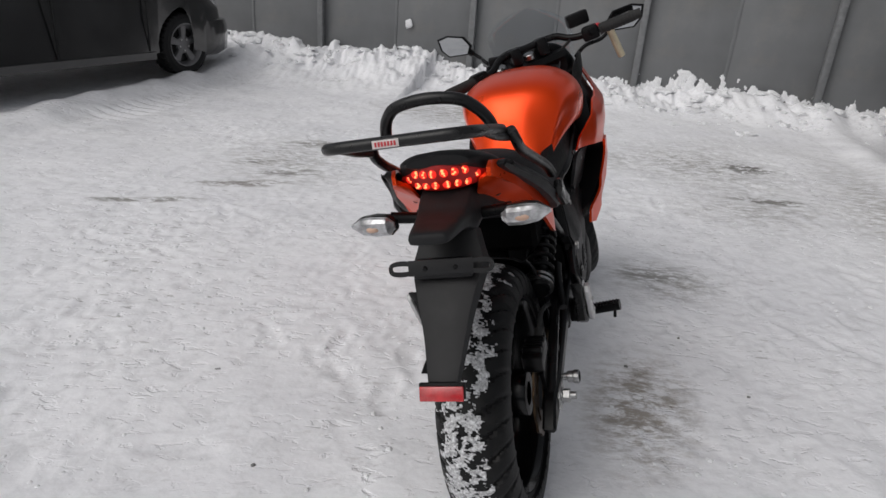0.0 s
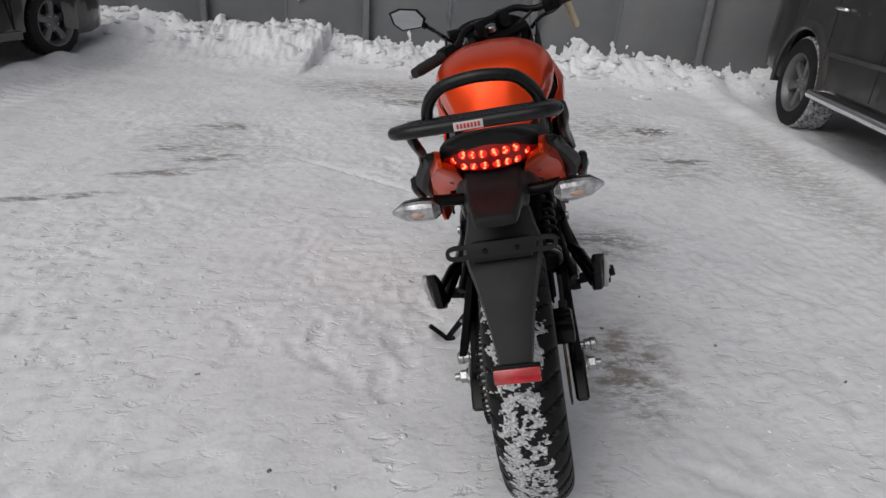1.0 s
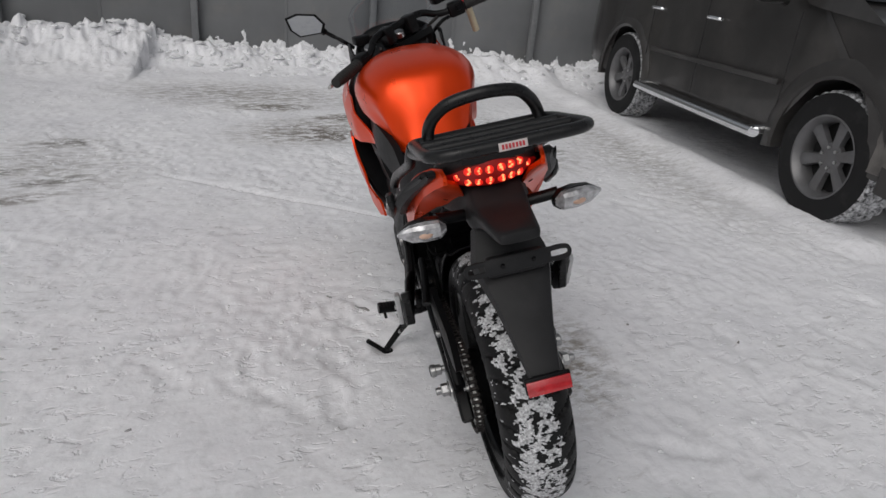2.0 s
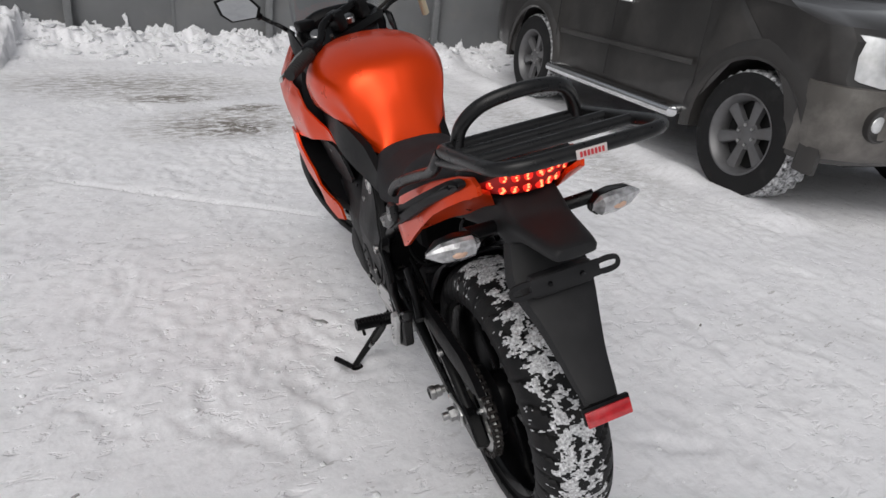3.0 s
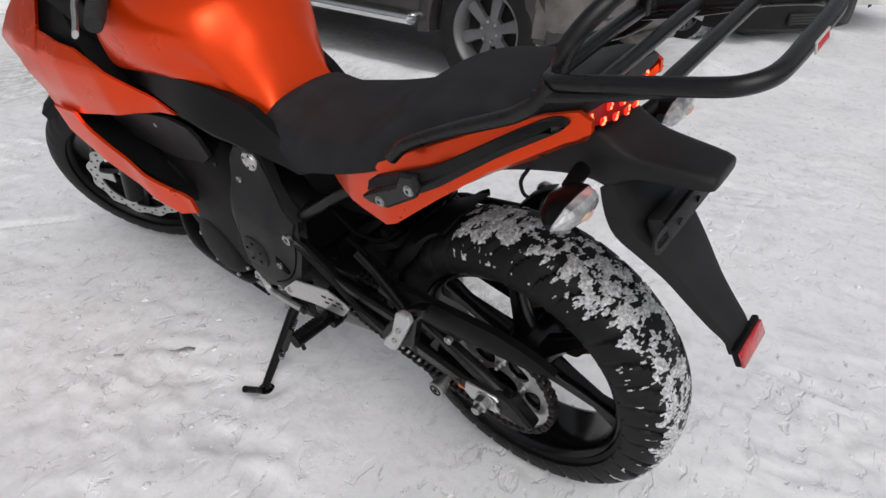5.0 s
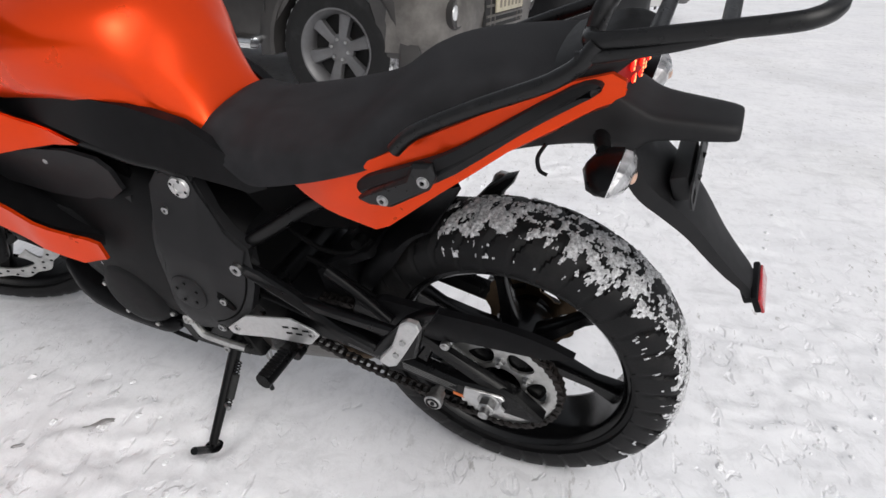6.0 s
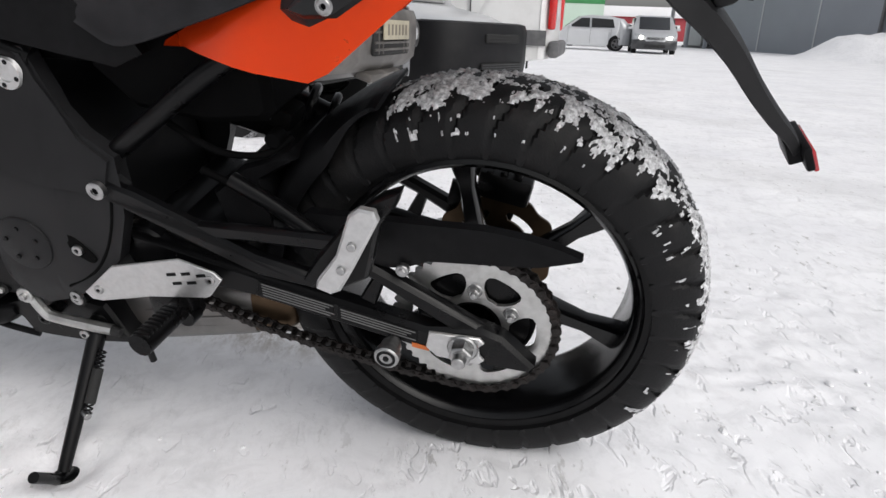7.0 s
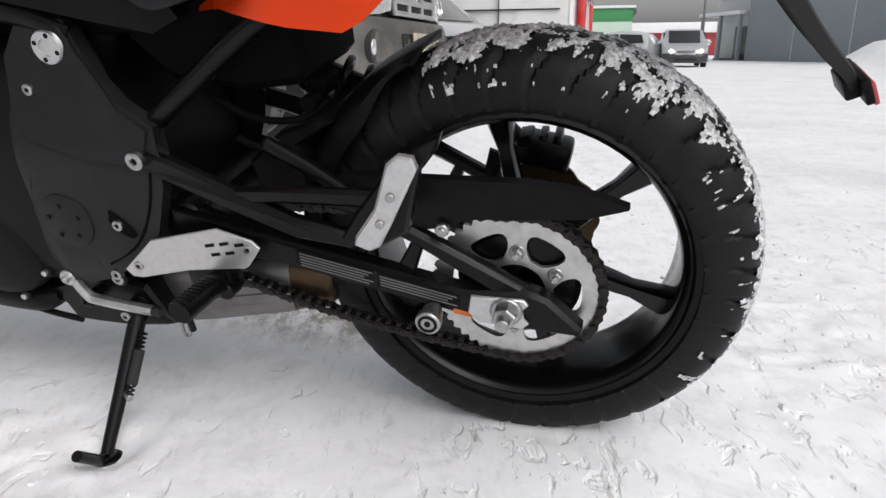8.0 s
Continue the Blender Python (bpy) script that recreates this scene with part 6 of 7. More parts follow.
# first oval, right of the rear wheel: the bike's soft shadow as ground colour
for x, y, rx, ry, ang, k, col in ((0.76, 1.72, 0.22, 0.42, -14, 1.0, (0.36, 0.33, 0.30)), (0.70, 4.85, 0.8, 0.5, 10, 1.0, (0.34, 0.32, 0.30)), (0.40, 6.1, 1.3, 0.7, -8, 0.9, (0.38, 0.365, 0.35)), (-1.0, 4.2, 0.65, 0.75, 20, 0.6, (0.45, 0.44, 0.43)),
                                   (1.95, 4.9, 0.85, 0.9, 0, 0.65, (0.40, 0.39, 0.38)), (2.0, 3.9, 0.7, 0.45, 10, 0.55, (0.42, 0.41, 0.40)), (1.1, 2.75, 0.35, 0.3, 0, 0.8, (0.42, 0.41, 0.40)), (2.9, 4.0, 0.45, 1.9, -12, 0.7, (0.50, 0.49, 0.48)),
                                   (-1.22, 4.10, 0.16, 0.07, 20, 1.3, (0.30, 0.29, 0.28)), (-1.16, 3.64, 0.34, 0.08, 14, 1.3, (0.32, 0.30, 0.29)), (-0.93, 3.92, 0.26, 0.09, 20, 1.2, (0.30, 0.29, 0.28)), (-0.93, 4.66, 0.24, 0.12, 10, 1.3, (0.30, 0.29, 0.28)), (-1.55, 3.25, 0.36, 0.05, 12, 1.6, (0.32, 0.31, 0.30)), (2.33, 4.92, 0.24, 0.14, 5, 2.0, (0.20, 0.19, 0.18)),
                                   (2.15, 4.10, 0.30, 0.08, -5, 1.8, (0.24, 0.23, 0.22)), (1.06, 2.78, 0.18, 0.10, 0, 1.6, (0.34, 0.33, 0.32)), (0.72, 4.75, 0.30, 0.22, 10, 1.8, (0.20, 0.18, 0.16)), (0.50, 5.6, 0.42, 0.16, 0, 1.6, (0.24, 0.22, 0.20)), (1.0, 5.25, 0.30, 0.14, 5, 1.6, (0.24, 0.22, 0.20))):
    m_ = n.new("ShaderNodeMath")
    m_.operation, m_.use_clamp = "MULTIPLY", True
    l.new(times(stain_and_shade(x, y, rx, ry, ang), ragged), m_.inputs[0])
    m_.inputs[1].default_value = 2.0 * k
    base = blend(m_.outputs[0], base, col)
l.new(base, b.inputs["Base Color"])
bump1, bump2 = n.new("ShaderNodeBump"), n.new("ShaderNodeBump")
bump1.inputs["Strength"].default_value, bump1.inputs["Distance"].default_value = 0.17, 0.022
bump2.inputs["Strength"].default_value, bump2.inputs["Distance"].default_value = 0.25, 0.006
dents = snow_noise(14, 4, 0.52, (1, 1.9, 1), -22)
dents.inputs["Distortion"].default_value = 0.5
dent = ramp(dents.outputs["Fac"], 0.30, 0.43, (0, 0, 0), (1, 1, 1))
where = ramp(snow_noise(1.3, 5, 0.6).outputs["Fac"], 0.40, 0.62, (1, 1, 1), (0, 0, 0))
lift = n.new("ShaderNodeMath")
lift.operation = "MAXIMUM"
l.new(dent, lift.inputs[0])
l.new(where, lift.inputs[1])
bump0 = n.new("ShaderNodeBump")
bump0.inputs["Strength"].default_value, bump0.inputs["Distance"].default_value = 0.46, 0.013
l.new(lift.outputs[0], bump0.inputs["Height"])
l.new(bump0.outputs["Normal"], bump1.inputs["Normal"])
crust = snow_noise(12, 4, 0.5, (1, 1.2, 1), 20)
crust.inputs["Distortion"].default_value = 0.2
l.new(crust.outputs["Fac"], bump1.inputs["Height"])
l.new(snow_noise(48, 4, 0.6).outputs["Fac"], bump2.inputs["Height"])
l.new(bump1.outputs["Normal"], bump2.inputs["Normal"])
l.new(bump2.outputs["Normal"], b.inputs["Normal"])
me.materials.append(SNOW)
ground = new("ground", me)
tagged(ground, "trodden dirty white snow with ruts and icy patches", "snow", kind="structure")

# dark icy scabs and grit lying in the crust
ICE = mat("grey_ice", (0.16, 0.155, 0.15), 0.35, 0, 0.35, 18, 0.3, 80, dirt=(0.6, 0.6, 0.62), dirt_scale=14, dirt_amount=0.6)
random.seed(4)


def scab(x, y, lx, ly, ang, name="ice_patch"):
    bm = bmesh.new()
    k = 18
    c, s = math.cos(radians(ang)), math.sin(radians(ang))
    R = []
    for f, dz in ((1.0, -0.004), (0.8, 0.0035), (0.45, 0.005), (0.1, 0.005)):
        r = []
        for j in range(k):
            a = 2 * math.pi * j / k
            q = f * (0.75 + 0.5 * noise.noise(Vector((x * 3 + 1.7 * math.cos(a), y * 3 + 1.7 * math.sin(a), 6.0))))
            px, py = lx * q * math.cos(a), ly * q * math.sin(a)
            X, Y = x + px * c - py * s, y + px * s + py * c
            r.append((X, Y, snow_height(X, Y) + dz))
        R.append(r)
    rings(bm, R)
    ob = part(name, bm, ICE, None, "", 80)
    tagged(ob, "dark grey icy scab in the trodden snow", "ice", "ice patches", "stuff")


for x, y, lx, ly, ang in ((0.192, 2.218, 0.045, 0.014, -55), (0.10, 2.35, 0.02, 0.008, -50), (1.15, 1.83, 0.010, 0.008, 0), (1.5, 1.6, 0.009, 0.007, 40), (-0.37, 1.32, 0.010, 0.008, 40), (0.76, 1.95, 0.012, 0.008, 10), (1.02, 2.2, 0.009, 0.006, 60), (-0.62, 1.75, 0.012, 0.005, 15), (1.05, 0.85, 0.009, 0.006, 20)):
    scab(x, y, lx, ly, ang)

# ---- fence of grey sheet panels ----
SHEET = mat("grey_fence_sheet", (0.155, 0.160, 0.165), 0.62, 0.0, 0.10, 3, 0.1, 60, dirt=(0.30, 0.27, 0.23), dirt_scale=1.2, dirt_amount=0.35)
POSTM = mat("grey_post_paint", (0.16, 0.165, 0.17), 0.5, 0, 0.15, 12, dirt=(0.4, 0.4, 0.4), dirt_scale=5, dirt_amount=0.3)
fence = empty("fence")
tagged(fence, "tall grey sheet metal fence with square posts", "fence", kind="structure")
fang = math.atan2(FENCE_D.y, FENCE_D.x)
SP = 1.90
mesh_panel = mesh_post = None
for k in range(-7, 5):
    for half in (0, 1):
        o = FENCE_A + FENCE_D * (SP * (k + 0.5 * half))
        if mesh_panel is None:
            bm = bmesh.new()
            box(bm, (SP / 4, 0.012, 1.10), (SP / 2 - 0.008, 0.012, 2.2), 0.003)
            box(bm, (0.0, 0.004, 1.10), (0.035, 0.010, 2.2), 0.003)
            ob = part("fence_panel", bm, SHEET, fence)
            mesh_panel = ob.data
        else:
            ob = new("fence_panel", mesh_panel)
            ob.parent = fence
        ob.matrix_basis = Matrix.Translation((o.x, o.y, 0.04 * (k % 2))) @ Matrix.Rotation(fang, 4, "Z")
    o = FENCE_A + FENCE_D * (SP * k)
    if mesh_post is None:
        bm = bmesh.new()
        box(bm, (0, -0.05, 1.12), (0.07, 0.07, 2.3), 0.006)
        ob = part("fence_post", bm, POSTM, fence)
        mesh_post = ob.data
    else:
        ob = new("fence_post", mesh_post)
        ob.parent = fence
    ob.matrix_basis = Matrix.Translation((o.x, o.y, 0)) @ Matrix.Rotation(fang, 4, "Z")

# snow stuck to the sheets and lumps at the foot
random.seed(11)
bm = bmesh.new()


def blob(bm, c, r, flat, seed):
    q = bmesh.ops.create_icosphere(bm, subdivisions=3, radius=1.0)
    for v in q["verts"]:
        k = 1 + 0.35 * noise.noise(v.co * 1.3 + Vector((seed, 0, 0))) + 0.25 * noise.noise(v.co * 3.1 + Vector((0, seed, 0)))
        v.co = Vector(c) + Matrix.Rotation(fang, 3, "Z") @ Vector((v.co.x * r[0] * k, v.co.y * r[1] * k, v.co.z * r[2] * k))


def at_fence(s, z, off=-0.02):
    o = FENCE_A + FENCE_D * s
    w = o + FENCE_N * off
    return (w.x, w.y, z)


blob(bm, at_fence(-0.78, 0.62), (0.045, 0.02, 0.055), 1, 3.0)
NS, NZ = 760, 46
cells = {}
for i in range(NS):
    s = -0.6 + 6.2 * i / NS
    edge = 0.235 + 0.07 * noise.noise(Vector((s * 2.3, 0, 1))) + 0.10 * math.exp(-((s - 2.7) / 0.5) ** 2) + 0.05 * noise.noise(Vector((s * 9, 0, 4)))
    for j in range(NZ):
        z = 0.06 + 0.50 * j / NZ
        q = Vector((s, z * 0.75, 2.0))
        m = noise.fractal(q * 9, 0.8, 2.1, 4) * 0.38 + noise.noise(q * 60) * 0.06 + (edge - z) * 3.2
        cells[i, j] = (m, Vector(at_fence(s, z, -0.004 - 0.035 * min(0.8, max(0.0, m)) - 0.006 * noise.noise(q * 40))))
vs = {}
for i in range(NS - 1):
    for j in range(NZ - 1):
        q = [(i, j), (i + 1, j), (i + 1, j + 1), (i, j + 1)]
        if sum(cells[k][0] for k in q) / 4 > 0.05:
            for k in q:
                if k not in vs:
                    vs[k] = bm.verts.new(cells[k][1])
            bm.faces.new([vs[k] for k in q])
ob = part("stuck_snow", bm, SNOWCLUMP, None, "", 80)
tagged(ob, "patches of snow stuck to the grey fence", "snow", kind="stuff")
bm = bmesh.new()


def chunk(bm, c, r, seed):
    q = bmesh.ops.create_icosphere(bm, subdivisions=2, radius=1.0)
    for v in q["verts"]:
        k = 1 + 0.55 * noise.noise(v.co * 1.4 + Vector((seed, 0, 0))) + 0.45 * noise.noise(v.co * 3.3 + Vector((0, seed, 0)))
        v.co = Vector(c) + Vector((v.co.x * r[0] * k, v.co.y * r[1] * k, v.co.z * r[2] * k))


for k in range(620):
    s = random.uniform(-6.0, 6.0)
    off = -abs(random.gauss(0.36, 0.30))
    x, y, _ = at_fence(s, 0, off)
    r = random.uniform(0.012, 0.045) * (1.5 if random.random() < 0.12 else 1.0)
    chunk(bm, (x, y, snow_height(x, y) + r * 0.05), (r * random.uniform(0.8, 1.7), r * random.uniform(0.8, 1.4), r * random.uniform(0.4, 0.8)), k * 2.3)
ob = part("snow_lumps", bm, SNOWCLUMP, None, "", 30)
tagged(ob, "broken lumps of snow piled along the fence", "snow", kind="stuff")

# crumbs of snow kicked loose over the trodden yard
random.seed(33)
bm = bmesh.new()
made = 0
while made < 1500:
    x, y = random.uniform(-1.8, 2.8), random.uniform(0.3, 6.0)
    if noise.noise(Vector((x * 1.6, y * 1.6, 4.0))) + 0.25 * random.random() < 0.12 or seg_dist(Vector((x, y)), (0.33, 1.2), (0.72, 2.75)) < 0.16:
        continue
    made += 1
    r = 0.0025 + 0.007 * random.random() ** 3
    q = bmesh.ops.create_icosphere(bm, subdivisions=1, radius=1.0)
    z = snow_height(x, y)
    for v in q["verts"]:
        k = 1 + 0.6 * noise.noise(v.co * 1.9 + Vector((made * 1.3, 0, 0)))
        v.co = Vector((x + v.co.x * r * 1.4 * k, y + v.co.y * r * 1.1 * k, z + v.co.z * r * 0.8 * k))
ob = part("snow_crumbs", bm, SNOWCLUMP, None, "", 20)
tagged(ob, "small crumbs of loose snow on the trodden ground", "snow", kind="stuff")

# ---- vehicles: x ahead, y to the left, z up from the ground ----
SUV_PAINT = mat("dark_grey_brown_paint", (0.032, 0.030, 0.029), 0.36, 0.3, 0.12, 3, coat=0.5, dirt=(0.10, 0.093, 0.087), dirt_scale=1.6, dirt_amount=0.45)
SUV_DUSTY = mat("dusty_bumper_paint", (0.082, 0.076, 0.070), 0.50, 0.1, 0.22, 5, 0.1, 60, dirt=(0.24, 0.225, 0.21), dirt_scale=3.5, dirt_amount=0.55)
SUV_FLARE = mat("dusty_wheel_arch_paint", (0.030, 0.028, 0.027), 0.5, 0.1, 0.12, 4, coat=0.2, dirt=(0.085, 0.079, 0.074), dirt_scale=2.0, dirt_amount=0.4)
BLACK_PAINT = mat("black_car_paint", (0.008, 0.008, 0.009), 0.2, 0.0, 0.1, 3, coat=0.6, dirt=(0.05, 0.05, 0.05), dirt_scale=1.5, dirt_amount=0.3)
SILVER_PAINT = mat("silver_car_paint", (0.50, 0.51, 0.53), 0.35, 0.3, 0.06, 3, coat=0.5, dirt=(0.35, 0.34, 0.33), dirt_scale=1.5, dirt_amount=0.3)
GREY_PAINT = mat("dark_grey_car_paint", (0.035, 0.036, 0.04), 0.4, 0.2, 0.15, 3, coat=0.3, dirt=(0.10, 0.10, 0.10), dirt_scale=2, dirt_amount=0.5)
DARK_BUMPER = mat("dark_bumper_plastic", (0.009, 0.009, 0.010), 0.55, 0, 0.15, 4, spec=0.2, dirt=(0.03, 0.029, 0.028), dirt_scale=3, dirt_amount=0.35)
WHITE_PAINT = mat("white_van_paint", (0.72, 0.72, 0.72), 0.35, 0.0, 0.04, 2, coat=0.5, dirt=(0.45, 0.44, 0.42), dirt_scale=1.5, dirt_amount=0.4)
CLADDING = mat("grey_plastic_cladding", (0.10, 0.10, 0.105), 0.6, 0, 0.15, 8, dirt=(0.25, 0.24, 0.23), dirt_scale=4, dirt_amount=0.4)
CAR_GLASS = mat("dark_car_glass", (0.015, 0.017, 0.02), 0.05, 0.0, coat=0.3, spec=0.8)
DARK = mat("dark_underside", (0.012, 0.012, 0.012), 0.8)
CAR_TYRE = mat("car_tyre_rubber", (0.010, 0.010, 0.0105), 0.7, 0, 0.2, 20, 0.4, 120, spec=0.25, dirt=(0.06, 0.06, 0.06), dirt_scale=8, dirt_amount=0.25)
SNOW_TREAD = mat("snowy_tyre_tread", (0.018, 0.018, 0.019), 0.8, 0, 0.2, 20, 0.4, 120, dirt=(0.75, 0.76, 0.78), dirt_scale=42, dirt_amount=0.85)
RIM_PAINT = mat("dull_alloy_rim", (0.15, 0.15, 0.155), 0.42, 0.5, 0.1, 12, dirt=(0.10, 0.095, 0.09), dirt_scale=9, dirt_amount=0.5)
HEADLIGHT = mat("headlight_glass", (0.62, 0.63, 0.64), 0.12, 0.25, 0.15, 22, 0.3, 30, coat=1.0)
PLATE = mat("dirty_number_plate", (0.42, 0.38, 0.28), 0.5, 0, 0.1, 20, dirt=(0.22, 0.19, 0.15), dirt_scale=14, dirt_amount=0.5)
PLATE_INK = mat("plate_ink", (0.16, 0.14, 0.11), 0.6)
LIT = glow("lit_headlamp", (1.0, 0.97, 0.9), 6.0)
RED_LAMP = mat("red_tail_lamp", (0.55, 0.02, 0.02), 0.2, 0, 0.15, 30, coat=0.8)


def wheel_for(parent, c, side, R, width, rim, spokes, rim_mat=RIM_PAINT, tread=CAR_TYRE, dish=0.03):
    """A road wheel: tyre, separate tread, rim with spokes and nuts. side: +1 left, -1 right."""
    w = empty("wheel", parent)
    o = Vector(c)
    ax = Vector((0, side, 0))
    h = width / 2
    bm = bmesh.new()
    lathe(bm, [(-h, rim), (-h, R - 0.05), (-h * 0.9, R - 0.015)], o, ax, 56)
    lathe(bm, [(h * 0.9, R - 0.015), (h, R - 0.05), (h * 1.02, (R + rim) / 2), (h * 0.95, rim), (h * 0.7, rim - 0.01)], o, ax, 56)
    part("tyre", bm, CAR_TYRE, w, "black winter tyre")
    bm = bmesh.new()
    wob = lambda a, x, r: -0.012 if (int(a * 34 / (2 * math.pi) * 2 + (1 if x > 0 else 0)) % 2 and abs(x) > 0.02) else 0.0
    lathe(bm, [(-h * 0.9, R - 0.015), (-h * 0.75, R), (-h * 0.3, R), (-0.01, R - 0.008), (0.01, R - 0.008), (h * 0.3, R), (h * 0.75, R), (h * 0.9, R - 0.015)], o, ax, 136, wobble=wob)
    part("tread", bm, tread, w, "", 30)
    bm = bmesh.new()
    lathe(bm, [(-h, rim - 0.02), (h * 0.5, rim - 0.035), (h * 0.8, rim - 0.02), (h * 0.97, rim - 0.004), (h * 0.98, rim + 0.006), (h * 0.9, rim + 0.004)], o, ax, 56)
    e1, e2 = Vector((1, 0, 0)), Vector((0, 0, 1))
    for k in range(spokes):
        a = 2 * math.pi * k / spokes + 0.3
        d, t = e1 * math.cos(a) + e2 * math.sin(a), -e1 * math.sin(a) + e2 * math.cos(a)
        Rg = []
        for s, wd, y in ((0.03, 0.06, h * 0.72), (rim * 0.45, 0.065, h * 0.8), (rim * 0.8, 0.085, h * 0.84), (rim - 0.008, 0.10, h * 0.86)):
            q = o + d * s + ax * (y - dish)
            Rg.append([q + t * (x * wd) + ax * z for x, z in ((-0.5, -0.03), (-0.42, 0.0), (0, 0.008), (0.42, 0.0), (0.5, -0.03))])
        rings(bm, Rg)
    lathe(bm, [(h * 0.55 - dish, 0.09), (h * 0.74 - dish, 0.085), (h * 0.80 - dish, 0.06), (h * 0.82 - dish, 0.001)], o, ax, 28)
    part("rim", bm, rim_mat, w, "silver alloy rim")
    bm = bmesh.new()
    lathe(bm, [(h * 0.3 - dish, rim - 0.03), (h * 0.3 - dish, 0.02)], o, ax, 28)
    part("brake_drum", bm, DARK, w)
    for k in range(spokes):
        bm = bmesh.new()
        a = 2 * math.pi * (k + 0.5) / spokes + 0.3
        q = o + (e1 * math.cos(a) + e2 * math.sin(a)) * 0.058
        cyl(bm, q + ax * (h * 0.7 - dish), q + ax * (h * 0.88 - dish), 0.010, seg=6)
        part("wheel_nut", bm, STEEL, w)
    return w


def arch(cx, r, z0, n=14):
    """Bottom-edge points over a wheel, front to back."""
    a0 = math.asin(max(-0.5, min(0.9, (z0 - 0.36) / r)))
    return [(cx + r * math.cos(a0 + (math.pi - 2 * a0) * k / n), 0.36 + r * math.sin(a0 + (math.pi - 2 * a0) * k / n)) for k in range(n + 1)]


def hull(bm, outline, W, keep, belt, H, tumble=0.14, plan=0.55):
    """A car body: the side outline drawn across the width, rounded in plan and drawn in above the belt line."""
    R = []
    for f, k in ((-1.0, plan), (-0.985, plan + 0.12), (-0.95, plan + 0.25), (-0.8, plan + 0.38), (-0.4, 0.99), (0.0, 1.0), (0.4, 0.99), (0.8, plan + 0.38), (0.95, plan + 0.25), (0.985, plan + 0.12), (1.0, plan)):
        ring = []
        for x, z in outline:
            ex = abs(x) - keep
            X = x if ex <= 0 else math.copysign(keep + ex * min(1.0, k), x)
            t = tumble * smooth01(belt, H, z)
            zz = z - (0.02 * max(0, abs(f) - 0.9) / 0.1 if z > belt else 0.0)
            side = 1.0 - 0.015 * smooth01(0.75, 0.35, z)
            ring.append((X, f * W / 2 * (1 - t) * side, zz))
        R.append(ring)
    V = [[bm.verts.new(p) for p in r] for r in R]
    n = len(V[0])
    for A, B in zip(V, V[1:]):
        for j in range(n):
            k = (j + 1) % n
            bm.faces.new((A[j], A[k], B[k], B[j]))
    for r in (V[0], V[-1]):
        f = bm.faces.new(r)
        bmesh.ops.triangulate(bm, faces=[f])


def flare(parent, c, side, r, material, name="wheel_arch", wide=0.055):
    bm = bmesh.new()
    R = []
    for k in range(19):
        a = radians(-8 + 196 * k / 18)
        d = Vector((math.cos(a), 0, math.sin(a)))
        R.append([Vector(c) + d * rr + Vector((0, side * y, 0)) for rr, y in ((r - 0.03, -0.10), (r - 0.03, 0.018), (r - 0.012, 0.03), (r + wide * 0.55, 0.022), (r + wide, 0.0), (r + wide, -0.03))])
    rings(bm, R)
    return part(name, bm, material, parent)


def side_strip(parent, name, pts, y0, y1, material, label=""):
    """A thin shape on the car's flank, drawn in (x, z)."""
    bm = bmesh.new()
    slab(bm, pts, y0, y1, 0.0025)
    for v in bm.verts:
        v.co = Vector((v.co.y, v.co.x, v.co.z))
    return part(name, bm, material, parent, label)


def plate_bars(parent, c, yaw_m, w, h):
    bm = bmesh.new()
    box(bm, (0, 0, 0), (0.012, w, h), 0.003)
    bmesh.ops.transform(bm, matrix=Matrix.Translation(c) @ yaw_m, verts=bm.verts)
    pl = part("number_plate", bm, PLATE, parent, "dirty yellowish number plate")
    for k in range(6):
        bm = bmesh.new()
        box(bm, (0.0068, -w * 0.36 + w * 0.72 * k / 5, 0), (0.001, w * 0.07, h * 0.55), 0.0002)
        bmesh.ops.transform(bm, matrix=Matrix.Translation(c) @ yaw_m, verts=bm.verts)
        part("plate_bar", bm, PLATE_INK, pl)


# the grey off-roader
suv = empty("off_roader", m=pose(4.355, 3.756, 0.0, 0, 0, -103.5) @ Matrix.Scale(1.04, 4))
tagged(suv, "dusty dark grey off-road car with snowy tyres and side steps", "car")
W, H, AX, TR = 1.82, 1.80, 1.335, 0.372
line = [(1.92, 0.36), (1.98, 0.44), (2.02, 0.60), (2.02, 0.74), (1.97, 0.80), (1.96, 0.98), (1.90, 1.04), (1.55, 1.11), (1.0, 1.16), (0.88, 1.18), (0.34, 1.68), (0.1, 1.75), (-0.6, 1.80), (-1.6, 1.78), (-2.2, 1.70), (-2.34, 1.20), (-2.40, 0.62), (-2.36, 0.42), (-1.9, 0.36)]
line = line + list(reversed(arch(-AX, 0.445, 0.38))) + [(-0.80, 0.37), (0.0, 0.36), (0.80, 0.37)] + list(reversed(arch(AX, 0.445, 0.38)))
bm = bmesh.new()
hull(bm, line, W, 1.45, 1.10, H)
part("body", bm, SUV_PAINT, suv, "dark grey body under road dust", 35)
bm = bmesh.new()
box(bm, (-0.1, 0, 0.62), (3.9, 1.24, 0.60), 0.05)
part("underbody", bm, DARK, suv)
for sx in (-1, 1):
    for sd in (-1, 1):
        wheel_for(suv, (sx * AX, sd * 0.775, TR), sd, TR, 0.255, 0.232, 6, tread=SNOW_TREAD)
        flare(suv, (sx * AX, sd * 0.893, 0.375), sd, 0.455, SUV_FLARE if sx > 0 else SUV_PAINT, wide=0.085 if sx > 0 else 0.055)
